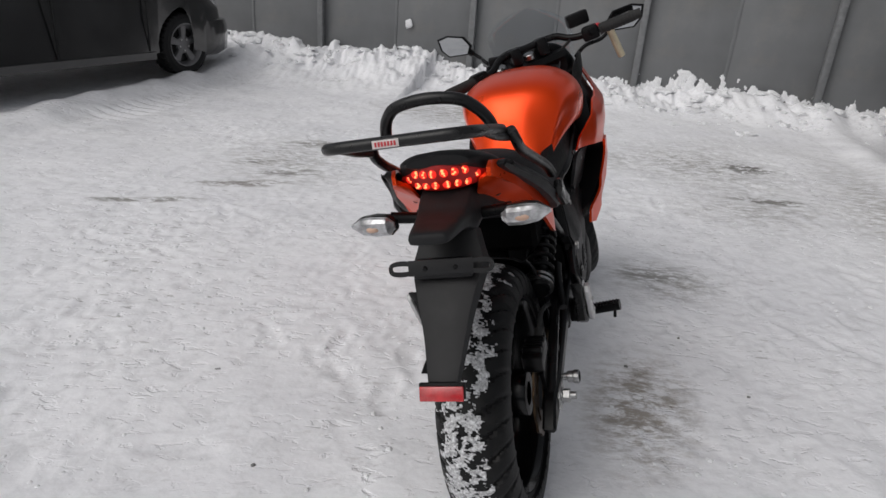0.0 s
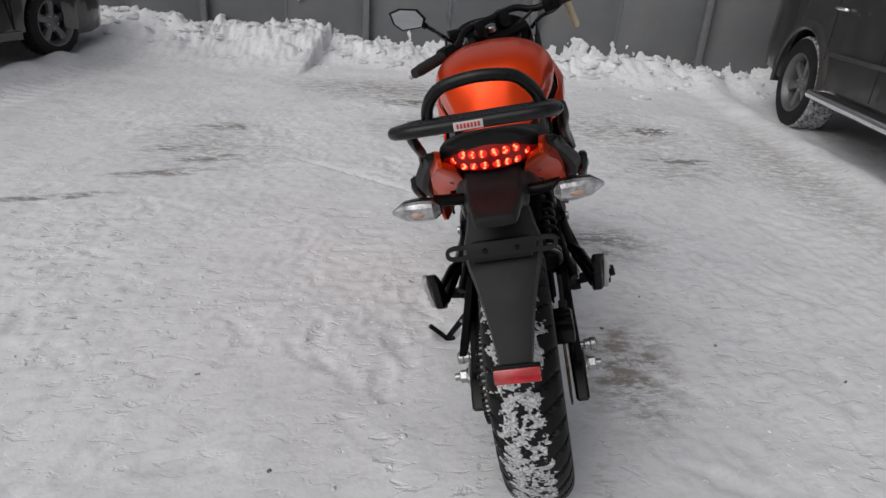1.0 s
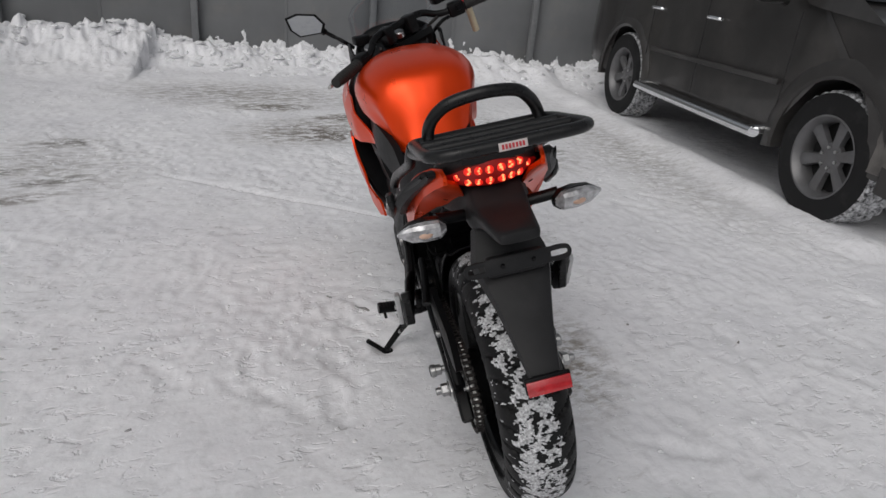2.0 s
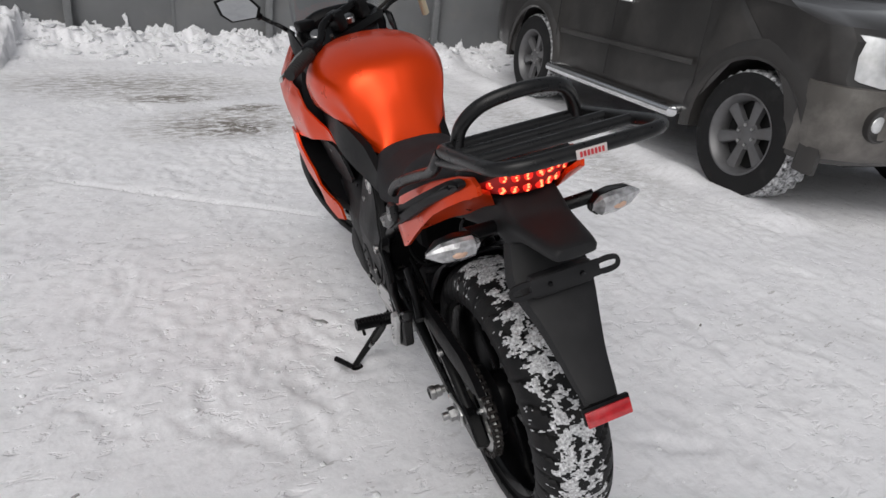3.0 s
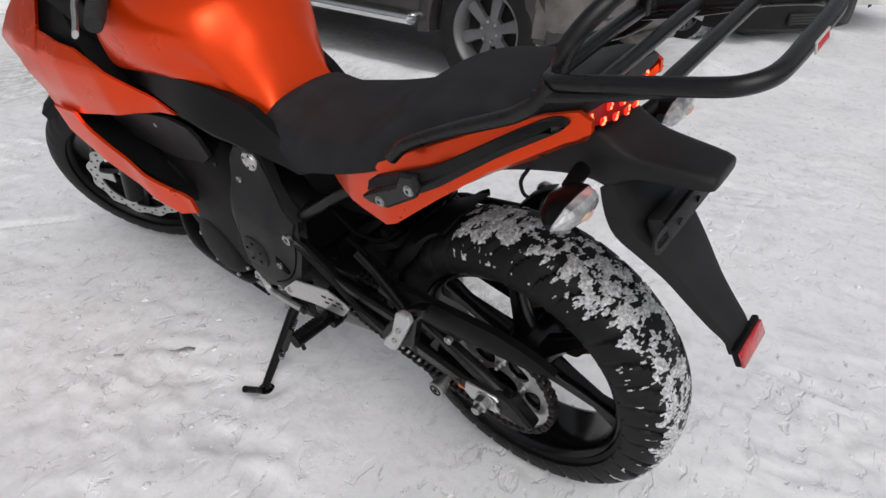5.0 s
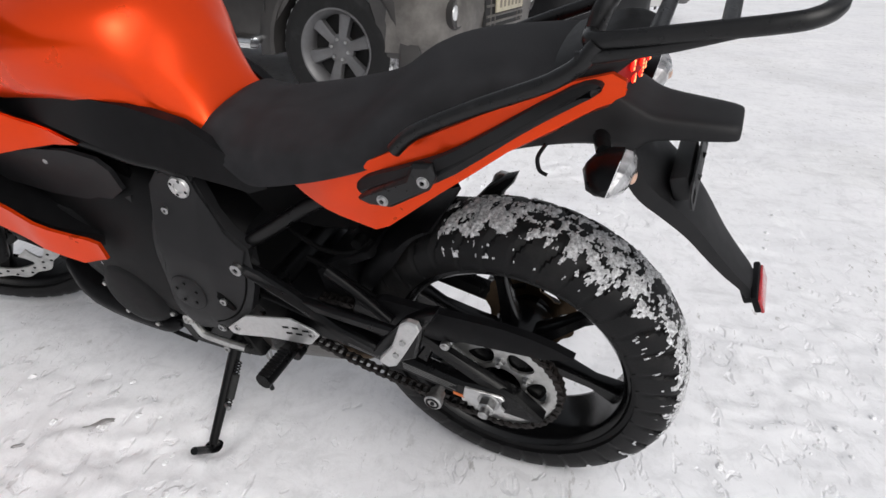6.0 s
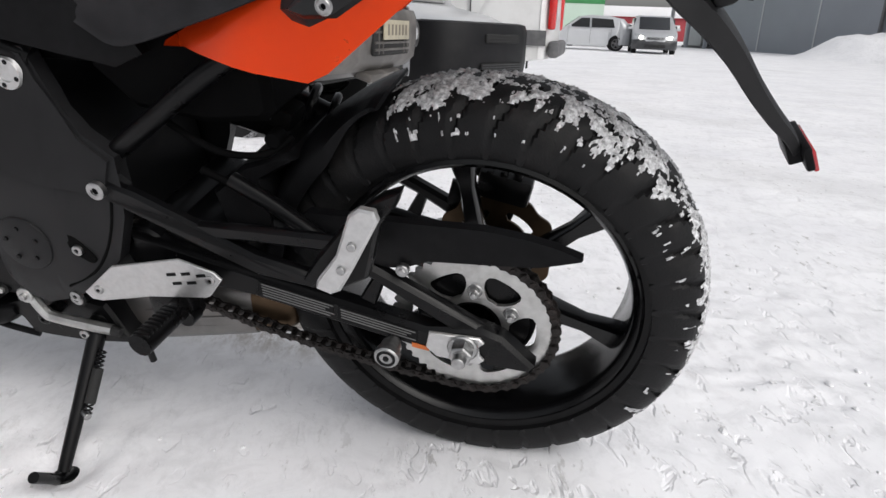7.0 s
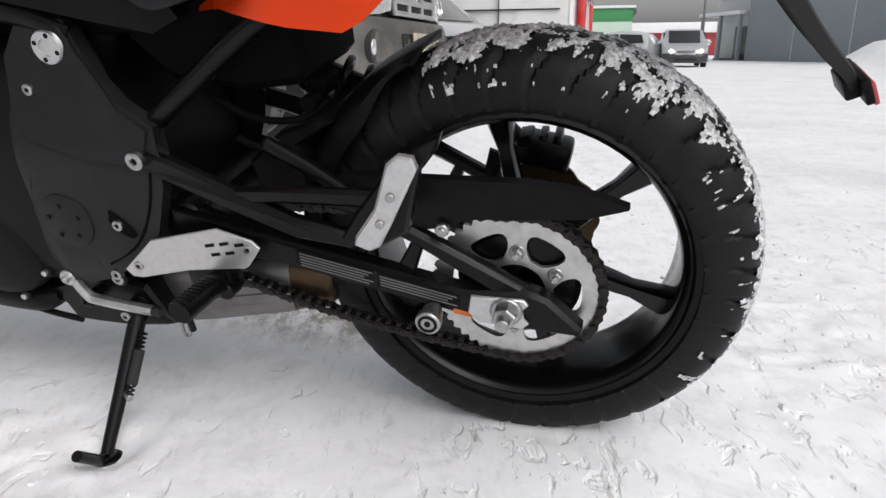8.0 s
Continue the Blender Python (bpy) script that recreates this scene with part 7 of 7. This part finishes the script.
for sd in (-1, 1):
    y = sd * 0.912
    for x in (0.86, -0.12, -0.92):
        side_strip(suv, "door_gap", [(x, 0.45), (x + 0.008, 0.45), (x + 0.012, 1.12), (x + 0.004, 1.12)], y - sd * 0.004, y + sd * 0.0015, DARK)
    side_strip(suv, "side_moulding", [(0.82, 0.68), (-0.84, 0.655), (-0.84, 0.69), (0.82, 0.715)], y - sd * 0.006, y + sd * 0.006, SUV_PAINT)
    for x in (0.02, -0.82):
        bm = bmesh.new()
        tube(bm, [(x - 0.09, y, 0.99), (x - 0.07, y + sd * 0.03, 0.995), (x + 0.05, y + sd * 0.03, 0.995), (x + 0.07, y, 0.99)], 0.014, 8, 4)
        part("door_handle", bm, CHROME, suv, "chrome door handle")
    side_strip(suv, "side_window", [(0.66, 1.22), (-0.10, 1.22), (-0.08, 1.60), (0.36, 1.60)], sd * 0.79, sd * 0.872, CAR_GLASS)
    side_strip(suv, "side_window", [(-0.18, 1.22), (-0.90, 1.22), (-0.86, 1.62), (-0.16, 1.61)], sd * 0.79, sd * 0.872, CAR_GLASS)
    side_strip(suv, "side_window", [(-1.02, 1.22), (-1.95, 1.24), (-1.88, 1.58), (-0.98, 1.62)], sd * 0.79, sd * 0.868, CAR_GLASS)
    bm = bmesh.new()
    tube(bm, [(0.80, sd * 0.90, 0.40), (0.78, sd * 0.97, 0.385), (0.70, sd * 0.99, 0.38), (-0.70, sd * 0.99, 0.375), (-0.78, sd * 0.97, 0.38), (-0.80, sd * 0.90, 0.39)], 0.033, 12, 4)
    step = part("side_step", bm, CHROME, suv, "chrome tube side step")
    bm = bmesh.new()
    box(bm, (0, sd * 0.955, 0.408), (1.36, 0.07, 0.014), 0.004)
    part("tread_strip", bm, DARK, step)
    bm = bmesh.new()
    box(bm, (0.70, sd * 1.03, 1.22), (0.12, 0.20, 0.16), 0.04)
    tube(bm, [(0.68, sd * 0.90, 1.15), (0.69, sd * 0.96, 1.17)], 0.025, 8, 2)
    part("door_mirror", bm, SUV_PAINT, suv)
    # headlight wrapping the corner
    bm = bmesh.new()
    R = []
    for yy, xx, z0, z1 in ((0.42, 2.005, 0.80, 0.98), (0.58, 1.995, 0.775, 0.995), (0.72, 1.965, 0.765, 1.01), (0.82, 1.90, 0.785, 1.02), (0.885, 1.79, 0.85, 1.02), (0.905, 1.70, 0.93, 1.005)):
        R.append([(xx - 0.06, sd * (yy - 0.03), z0), (xx, sd * yy, z0 + 0.01), (xx + 0.008, sd * yy, (z0 + z1) / 2), (xx - 0.02, sd * yy, z1 - 0.01), (xx - 0.08, sd * (yy - 0.03), z1)])
    rings(bm, R)
    lamp_ = part("headlight", bm, HEADLIGHT, suv, "clear dusty headlight")
    for yy, zz in ((0.55, 0.88), (0.70, 0.885)):
        bm = bmesh.new()
        lathe(bm, [(0.0, 0.001), (0.002, 0.05), (0.012, 0.058), (0.016, 0.052)], (1.992 - 0.12 * max(0, yy - 0.55), sd * yy, zz), (1, 0, 0), 24)
        part("reflector_bowl", bm, CHROME, lamp_)
    # fog lamp in a round hollow, whose shade is given by the darker arch paint
    bm = bmesh.new()
    lathe(bm, [(0.018, 0.001), (0.018, 0.082), (0.026, 0.092), (0.022, 0.100), (-0.02, 0.108)], (2.000, sd * 0.69, 0.610), (0.93, sd * 0.36, 0), 32)
    part("fog_lamp_hollow", bm, SUV_FLARE, suv, "shallow round dish, painted darker for shade")
    bm = bmesh.new()
    lathe(bm, [(0.0, 0.045), (0.016, 0.048), (0.024, 0.040), (0.028, 0.001)], (2.000, sd * 0.722, 0.610), (0.90, sd * 0.43, 0), 28)
    part("fog_lamp", bm, HEADLIGHT, suv, "round fog lamp")
# bumper skin, grille, plate
bm = bmesh.new()
R = []
for yy, xx in ((-0.925, 1.76), (-0.920, 1.84), (-0.872, 1.94), (-0.70, 2.02), (-0.45, 2.045), (0, 2.055), (0.45, 2.045), (0.70, 2.02), (0.872, 1.94), (0.920, 1.84), (0.925, 1.76)):
    R.append([(xx - 0.16, yy * 0.95, 0.385), (xx - 0.07, yy * 0.985, 0.395), (xx - 0.012, yy, 0.455), (xx + 0.006, yy, 0.60), (xx, yy, 0.72), (xx - 0.02, yy, 0.765), (xx - 0.08, yy * 0.97, 0.775)])
rings(bm, R)
bumper = part("front_bumper", bm, SUV_DUSTY, suv, "dust-covered front bumper", 50)
bm = bmesh.new()
box(bm, (2.052, 0, 0.585), (0.03, 0.74, 0.20), 0.02)
part("lower_intake", bm, DARK, suv)
for z in (0.52, 0.56, 0.62):
    bm = bmesh.new()
    box(bm, (2.068, 0, z), (0.012, 0.72, 0.014), 0.003)
    part("intake_bar", bm, SUV_DUSTY, suv)
for yy in (-0.30, -0.22, 0.22, 0.30):
    bm = bmesh.new()
    box(bm, (2.068, yy, 0.575), (0.012, 0.012, 0.16), 0.003)
    part("intake_bar", bm, SUV_DUSTY, suv)
plate_bars(suv, (2.085, 0.01, 0.635), Matrix(), 0.52, 0.115)
bm = bmesh.new()
box(bm, (1.955, 0, 0.372), (0.16, 0.62, 0.06), 0.02, Matrix.Rotation(radians(18), 4, "Y"))
part("skid_plate", bm, SUV_DUSTY, suv, "dusty skid plate")
bm = bmesh.new()
box(bm, (1.985, 0, 0.895), (0.05, 0.82, 0.22), 0.02)
part("grille_hollow", bm, DARK, suv)
for z, hh in ((0.80, 0.03), (0.875, 0.045), (0.945, 0.03), (0.995, 0.035)):
    bm = bmesh.new()
    box(bm, (2.015, 0, z), (0.025, 0.80, hh), 0.006)
    part("grille_bar", bm, BRUSHED, suv, "silver grille bar")
for yy in (-0.39, 0.39, -0.13, 0.13):
    bm = bmesh.new()
    box(bm, (2.018, yy, 0.90), (0.022, 0.035, 0.20), 0.006)
    part("grille_upright", bm, BRUSHED, suv)
for k in range(3):
    bm = bmesh.new()
    a = math.pi / 2 + 2 * math.pi * k / 3
    slab(bm, [(0, 0), (0.026 * math.cos(a - 0.55), 0.026 * math.sin(a - 0.55)), (0.055 * math.cos(a), 0.055 * math.sin(a)), (0.026 * math.cos(a + 0.55), 0.026 * math.sin(a + 0.55))], 2.03, 2.042, 0.002)
    bmesh.ops.translate(bm, vec=(0, 0, 0.90), verts=bm.verts)
    part("badge", bm, CHROME, suv, "plain chrome badge")
bm = bmesh.new()
slab(bm, [(0.865, 1.195), (0.36, 1.665), (0.375, 1.675), (0.885, 1.205)], -0.70, 0.70, 0.003)
for v in bm.verts:
    v.co = Vector((v.co.y + 0.012, v.co.x, v.co.z))
part("windscreen", bm, CAR_GLASS, suv)


def saloon(name, m, paint, label, L=4.1, Wd=1.70, Ht=1.45, ax=(1.28, -1.28), tr=0.30, spokes=5, lit=False, lower=None, tread=CAR_TYRE, badge_bar=True, bumper_top=0.53, lens=HEADLIGHT):
    """A five-door car with wheels, glass, lamps, bumpers and handles."""
    car = empty(name, m=m)
    tagged(car, label, "car")
    fx, rx = ax[0] + 0.80, -(L - ax[0] - 0.80)
    pts = [(fx - 0.10, 0.22), (fx - 0.02, 0.32), (fx, 0.50), (fx - 0.04, 0.64), (fx - 0.20, 0.74), (fx - 0.55, 0.84), (0.95, 0.93), (0.30, Ht - 0.06), (-0.1, Ht), (-0.9, Ht - 0.01), (-1.55, Ht - 0.12), (rx + 0.10, 0.98), (rx, 0.86), (rx - 0.0, 0.50), (rx + 0.05, 0.28)]
    z0 = 0.26
    ar = [[(cx + (tr + 0.06) * math.cos(a), tr + (tr + 0.06) * math.sin(a)) for a in [radians(188 - 196 * k / 14) for k in range(15)]] for cx in ax]
    pts = pts + ar[1] + [(-0.5, 0.22), (0.5, 0.22)] + ar[0]
    bm = bmesh.new()
    hull(bm, pts, Wd, 1.15, 0.92, Ht, 0.2, 0.45)
    part("body", bm, paint, car, "", 35)
    bm = bmesh.new()
    box(bm, (-0.1, 0, 0.48), (L - 0.7, Wd - 0.52, 0.5), 0.05)
    part("underbody", bm, DARK, car)
    for cx in ax:
        for sd in (-1, 1):
            wheel_for(car, (cx, sd * (Wd / 2 - 0.115), tr), sd, tr, 0.20, 0.205, spokes, tread=tread, dish=0.02)
    for sd in (-1, 1):
        y = sd * Wd / 2
        for x in (0.80, -0.15, -1.02):
            side_strip(car, "door_gap", [(x, 0.28), (x + 0.007, 0.28), (x + 0.007, 0.90), (x, 0.90)], y - sd * 0.02, y + sd * 0.0015, DARK)
        side_strip(car, "sill", [(0.86, 0.20), (-0.86, 0.20), (-0.86, 0.27), (0.86, 0.27)], y - sd * 0.03, y + sd * 0.012, lower or paint)
        for x in (-0.02, -0.90):
            bm = bmesh.new()
            tube(bm, [(x - 0.07, y, 0.80), (x - 0.05, y + sd * 0.025, 0.80), (x + 0.05, y + sd * 0.025, 0.80), (x + 0.07, y, 0.80)], 0.012, 8, 3)
            part("door_handle", bm, paint, car)
        side_strip(car, "side_window", [(0.78, 0.95), (-0.10, 0.95), (-0.08, Ht - 0.12), (0.28, Ht - 0.13)], sd * (Wd / 2 - 0.16), sd * (Wd / 2 - 0.055), CAR_GLASS)
        side_strip(car, "side_window", [(-0.18, 0.95), (-1.15, 0.96), (-1.05, Ht - 0.15), (-0.16, Ht - 0.12)], sd * (Wd / 2 - 0.16), sd * (Wd / 2 - 0.055), CAR_GLASS)
        bm = bmesh.new()
        R = []
        for yy, back, za, zb in ((0.36, 0.02, 0.56, 0.66), (0.52, 0.06, 0.55, 0.70), (0.66, 0.16, 0.56, 0.73), (0.75, 0.32, 0.62, 0.76), (0.80, 0.48, 0.70, 0.775)):
            q = yy * Wd / 1.70
            R.append([(fx - back - 0.06, sd * (q - 0.02), za), (fx - back + 0.010, sd * q, za + 0.01), (fx - back + 0.008, sd * q, (za + zb) / 2), (fx - back - 0.03, sd * q, zb - 0.01), (fx - back - 0.10, sd * (q - 0.02), zb)])
        rings(bm, R)
        hl = part("headlight", bm, lens, car, "clear headlight" if lens is HEADLIGHT else "dark headlight")
        if lit:
            bm = bmesh.new()
            r = bmesh.ops.create_icosphere(bm, subdivisions=2, radius=0.075)
            bmesh.ops.translate(bm, vec=(fx + 0.0, sd * 0.56, 0.63), verts=r["verts"])
            part("lit_bulb", bm, LIT, hl, "lit headlamp")
        bm = bmesh.new()
        box(bm, (0.72, sd * (Wd / 2 + 0.08), 0.97), (0.09, 0.17, 0.11), 0.03)
        part("door_mirror", bm, paint, car)
        bm = bmesh.new()
        box(bm, (rx + 0.03, sd * (Wd / 2 - 0.16), 0.82), (0.08, 0.20, 0.16), 0.03)
        part("tail_lamp", bm, RED_LAMP, car)
    bm = bmesh.new()
    R = []
    for yy, back in ((-1.0, 0.50), (-0.985, 0.28), (-0.86, 0.12), (-0.55, 0.03), (0, 0.0), (0.55, 0.03), (0.86, 0.12), (0.985, 0.28), (1.0, 0.50)):
        x = fx + 0.02 - back
        q = yy * Wd / 2
        R.append([(x - 0.10, q * 0.97, 0.18), (x - 0.02, q, 0.22), (x, q, 0.34), (x, q, bumper_top - 0.07), (x - 0.03, q, bumper_top), (x - 0.09, q * 0.97, bumper_top + 0.015)])
    rings(bm, R)
    part("front_bumper", bm, lower or paint, car, "", 50)
    bm = bmesh.new()
    box(bm, (fx + 0.012, 0, 0.60), (0.03, 0.66, 0.09), 0.015)
    part("grille", bm, DARK, car)
    for k in range(3):
        bm = bmesh.new()
        box(bm, (fx + 0.026, 0, 0.574 + 0.026 * k), (0.012, 0.64, 0.008), 0.002)
        part("grille_bar", bm, CHROME if badge_bar else DARK, car)
    bm = bmesh.new()
    box(bm, (fx + 0.014, 0, 0.31), (0.03, 0.80, 0.11), 0.02)
    part("lower_intake", bm, DARK, car)
    for k in range(4):
        bm = bmesh.new()
        box(bm, (fx + 0.03, 0, 0.275 + 0.024 * k), (0.008, 0.78, 0.006), 0.002)
        part("intake_bar", bm, GREY_PAINT, car)
    bm = bmesh.new()
    slab(bm, [(0.925, 0.945), (0.335, Ht - 0.075), (0.35, Ht - 0.065), (0.945, 0.955)], -0.60, 0.60, 0.003)
    for v in bm.verts:
        v.co = Vector((v.co.y + 0.014, v.co.x, v.co.z))
    part("windscreen", bm, CAR_GLASS, car)
    return car


saloon("parked_car", pose(-3.985, 5.947, 0.06, 0, 0, 67.0), BLACK_PAINT, "black parked hatchback with silver five-spoke wheels", tr=0.305)
saloon("parked_car", pose(7.60, 2.42, 0.0, 0, 0, -125.0), SILVER_PAINT, "silver saloon car with a dark grey bumper", Wd=1.72, tread=SNOW_TREAD, lower=DARK_BUMPER, bumper_top=0.74, lens=CAR_GLASS, badge_bar=False)
saloon("oncoming_car", pose(28.42, -7.69, 0.0, 0, 0, 167.0), SILVER_PAINT, "silver car with its headlights on standing in the lane", L=4.0, Wd=1.74, Ht=1.50, lit=True, lower=GREY_PAINT)
saloon("parked_car", pose(29.87, -5.21, 0.0, 0, 0, 80.0), SILVER_PAINT, "silver car parked nose-in along the row", badge_bar=False)
saloon("parked_car", pose(37.83, -7.37, 0.0, 0, 0, 80.0), WHITE_PAINT, "white car parked nose-in along the row", badge_bar=False)
saloon("parked_car", pose(45.78, -10.13, 0.0, 0, 0, 82.0), GREY_PAINT, "dark grey car parked far down the row", badge_bar=False)

# white panel van, parked nose-in
van = empty("panel_van", m=pose(9.26, 2.17, 0.0, 0, 0, 77.0))
tagged(van, "white panel van with grey lower cladding and red tail lamps", "van")
VW, VH, VA = 1.94, 2.15, (1.55, -1.58)
pts = [(2.38, 0.30), (2.48, 0.45), (2.48, 0.75), (2.36, 0.95), (1.75, 1.15), (1.15, 1.85), (0.8, 2.10), (0.2, VH), (-2.35, VH), (-2.46, 1.9), (-2.50, 0.60), (-2.48, 0.36)]
for cx in (VA[1], VA[0]):
    pts += [(cx + 0.40 * math.cos(a), 0.34 + 0.40 * math.sin(a)) for a in [radians(186 - 192 * k / 14) for k in range(15)]]
    if cx < 0:
        pts += [(-0.6, 0.32), (0.6, 0.32)]
bm = bmesh.new()
hull(bm, pts, VW, 2.2, 1.2, VH, 0.07, 0.4)
part("body", bm, WHITE_PAINT, van, "", 35)
bm = bmesh.new()
box(bm, (0, 0, 0.62), (4.3, 1.36, 0.6), 0.05)
part("underbody", bm, DARK, van)
for cx in VA:
    for sd in (-1, 1):
        wheel_for(van, (cx, sd * 0.84, 0.33), sd, 0.33, 0.205, 0.20, 5, dish=0.0, rim_mat=CLADDING)
        flare(van, (cx, sd * 0.955, 0.34), sd, 0.39, CLADDING)
for sd in (-1, 1):
    y = sd * VW / 2
    side_strip(van, "side_cladding", [(-1.15, 0.52), (1.12, 0.52), (1.12, 0.70), (-1.15, 0.70)], y - sd * 0.02, y + sd * 0.02, CLADDING, "grey plastic rub strip")
    side_strip(van, "side_cladding", [(-2.40, 0.52), (-2.0, 0.52), (-2.0, 0.70), (-2.40, 0.70)], y - sd * 0.05, y + sd * 0.012, CLADDING)
    for x in (-0.35, 0.95, -1.45):
        side_strip(van, "panel_gap", [(x, 0.72), (x + 0.008, 0.72), (x + 0.008, 1.98), (x, 1.98)], y - sd * 0.03, y + sd * 0.0015, DARK)
    side_strip(van, "rail_groove", [(-2.2, 1.10), (0.9, 1.10), (0.9, 1.115), (-2.2, 1.115)], y - sd * 0.03, y + sd * 0.002, DARK)
    bm = bmesh.new()
    box(bm, (-2.455, sd * 0.885, 1.02), (0.10, 0.13, 0.62), 0.03)
    part("tail_lamp", bm, RED_LAMP, van, "tall red tail lamp")
    bm = bmesh.new()
    box(bm, (-2.02, sd * 0.86, 0.26), (0.012, 0.20, 0.22), 0.003)
    part("mud_flap", bm, DARK, van)
bm = bmesh.new()
box(bm, (-2.50, 0, 0.48), (0.14, 1.86, 0.20), 0.04)
part("rear_bumper", bm, CLADDING, van, "grey rear bumper")
bm = bmesh.new()
box(bm, (-2.498, 0, 1.48), (0.02, 1.5, 0.52), 0.02)
part("rear_window", bm, CAR_GLASS, van)

# ---- far buildings and lamp post ----
SIDING = mat("blue_grey_cladding", (0.27, 0.29, 0.32), 0.5, 0.1, 0.06, 0.5, dirt=(0.32, 0.33, 0.35), dirt_scale=0.4, dirt_amount=0.3)
PALE = mat("pale_grey_facade", (0.55, 0.56, 0.57), 0.6, 0, 0.05, 0.6)
MINT = mat("pale_green_wall", (0.55, 0.68, 0.58), 0.6, 0, 0.05, 0.4)
GREENP = mat("green_band", (0.06, 0.28, 0.10), 0.5, 0, 0.08, 0.4)
REDP = mat("red_wall", (0.30, 0.03, 0.04), 0.55, 0, 0.08, 0.3)
ROOFSNOW = mat("roof_snow", (0.8, 0.8, 0.81), 0.7, 0, 0.04, 0.5)
DARKWIN = mat("far_window_glass", (0.06, 0.065, 0.07), 0.15)


def block(name, material, parent, x0, x1, y0, y1, z0, z1, bevel=0.01):
    bm = bmesh.new()
    box(bm, ((x0 + x1) / 2, (y0 + y1) / 2, (z0 + z1) / 2), (x1 - x0, y1 - y0, z1 - z0), bevel)
    return part(name, bm, material, parent)


# grey hall: long side towards the yard, local x along the wall, y away from the yard
hall = empty("grey_hall", m=pose(45.74, -17.24, 0, 0, 0, math.degrees(math.atan2(-4.0, -19.0))))
tagged(hall, "blue-grey metal-clad hall with a pale entrance side", "building")
block("wall", SIDING, hall, 0, 60, 0.0, 18, 0, 8.0)
block("roof", ROOFSNOW, hall, -0.3, 60.3, -0.3, 18.3, 8.004, 8.35)
for k in range(1, 14):
    block("panel_seam", PALE, hall, 4.6 * k - 0.04, 4.6 * k + 0.04, -0.03, -0.004, 0.1, 8.0, 0.004)
for k in range(5):
    block("downpipe", CLADDING, hall, 13.4 + 13.5 * k, 13.55 + 13.5 * k, -0.16, -0.035, 0.2, 8.0, 0.02)
annex = empty("entrance_block", m=pose(45.74, -17.24, 0, 0, 0, math.degrees(math.atan2(-4.0, -19.0))))
tagged(annex, "pale grey entrance block with canopy, doors and windows", "building")
block("wall", PALE, annex, -6.0, -0.02, 1.5, 15, 0, 6.4)
block("roof", ROOFSNOW, annex, -6.2, -0.04, 1.2, 15, 6.404, 6.7)
block("canopy", ROOFSNOW, annex, -5.6, -0.6, -0.3, 1.49, 3.0, 3.25)
for k in range(3):
    block("column", SIDING, annex, -5.4 + 2.3 * k, -5.2 + 2.3 * k, -0.2, 0.0, 0, 3.0)
for k in range(3):
    w_ = block("window", DARKWIN, annex, -5.5 + 1.9 * k, -4.5 + 1.9 * k, 1.44, 1.495, 4.2, 5.4)
    block("frame", ROOFSNOW, w_, -5.05 + 1.9 * k, -4.95 + 1.9 * k, 1.42, 1.438, 4.2, 5.4)
d_ = block("door", DARKWIN, annex, -3.6, -2.0, 1.44, 1.495, 0.05, 2.3)
block("frame", ROOFSNOW, d_, -2.85, -2.75, 1.42, 1.438, 0.05, 2.3)
block("step", CLADDING, annex, -4.2, -1.4, 0.3, 1.43, 0.0, 0.16)

# green and white shop
shop = empty("green_shop", m=pose(58.18, -10.28, 0, 0, 0, -101.2))
tagged(shop, "pale green shop with dark green bands and snow on its roof", "building")
block("wall", MINT, shop, -9.0, 2.3, 0, 30, 0, 4.1)
block("top_band", GREENP, shop, -9.02, 2.32, -0.03, -0.004, 3.05, 4.08)
block("low_band", GREENP, shop, -9.02, 2.32, -0.03, -0.004, 0, 1.0)
block("roof", ROOFSNOW, shop, -9.2, 2.5, -0.2, 30, 4.104, 4.3)
for k in range(6):
    block("window", DARKWIN, shop, 2.304, 2.34, 2.5 + 4.4 * k, 5.0 + 4.4 * k, 1.2, 2.6)
block("gutter", CLADDING, shop, 2.304, 2.6, 0, 30, 3.7, 4.0)

# red hall at the end
far = empty("red_hall", m=pose(115.43, -28.34, 0, 0, 0, -106.0))
tagged(far, "red hall with a snow-covered roof and strips of white windows", "building")
block("wall", REDP, far, -16, 16, 0, 20, 0, 3.6)
block("roof", ROOFSNOW, far, -16.5, 16.5, -0.5, 20, 3.604, 5.2)
for k in range(8):
    block("window", ROOFSNOW, far, -14.6 + 3.8 * k, -12.4 + 3.8 * k, -0.05, -0.004, 1.6, 2.5)
    block("pane", DARKWIN, far, -14.2 + 3.8 * k, -12.8 + 3.8 * k, -0.08, -0.054, 1.75, 2.35)

lp = empty("lamp_post", m=pose(42.02, -13.06, 0))
tagged(lp, "slim grey steel lamp post", "lamp post")
bm = bmesh.new()
tube(bm, [(0, 0, -0.1), (0, 0, 4), (0, 0, 7.5)], 0.075, 12, 2, r_end=0.05)
part("pole", bm, POSTM, lp)
bm = bmesh.new()
tube(bm, [(0, 0, 7.4), (-0.2, 0.1, 7.9), (-1.0, 0.4, 8.1)], 0.035, 8, 4)
part("arm", bm, POSTM, lp)
bm = bmesh.new()
box(bm, (-1.2, 0.48, 8.1), (0.5, 0.2, 0.1), 0.03)
part("lamp_head", bm, CLADDING, lp)
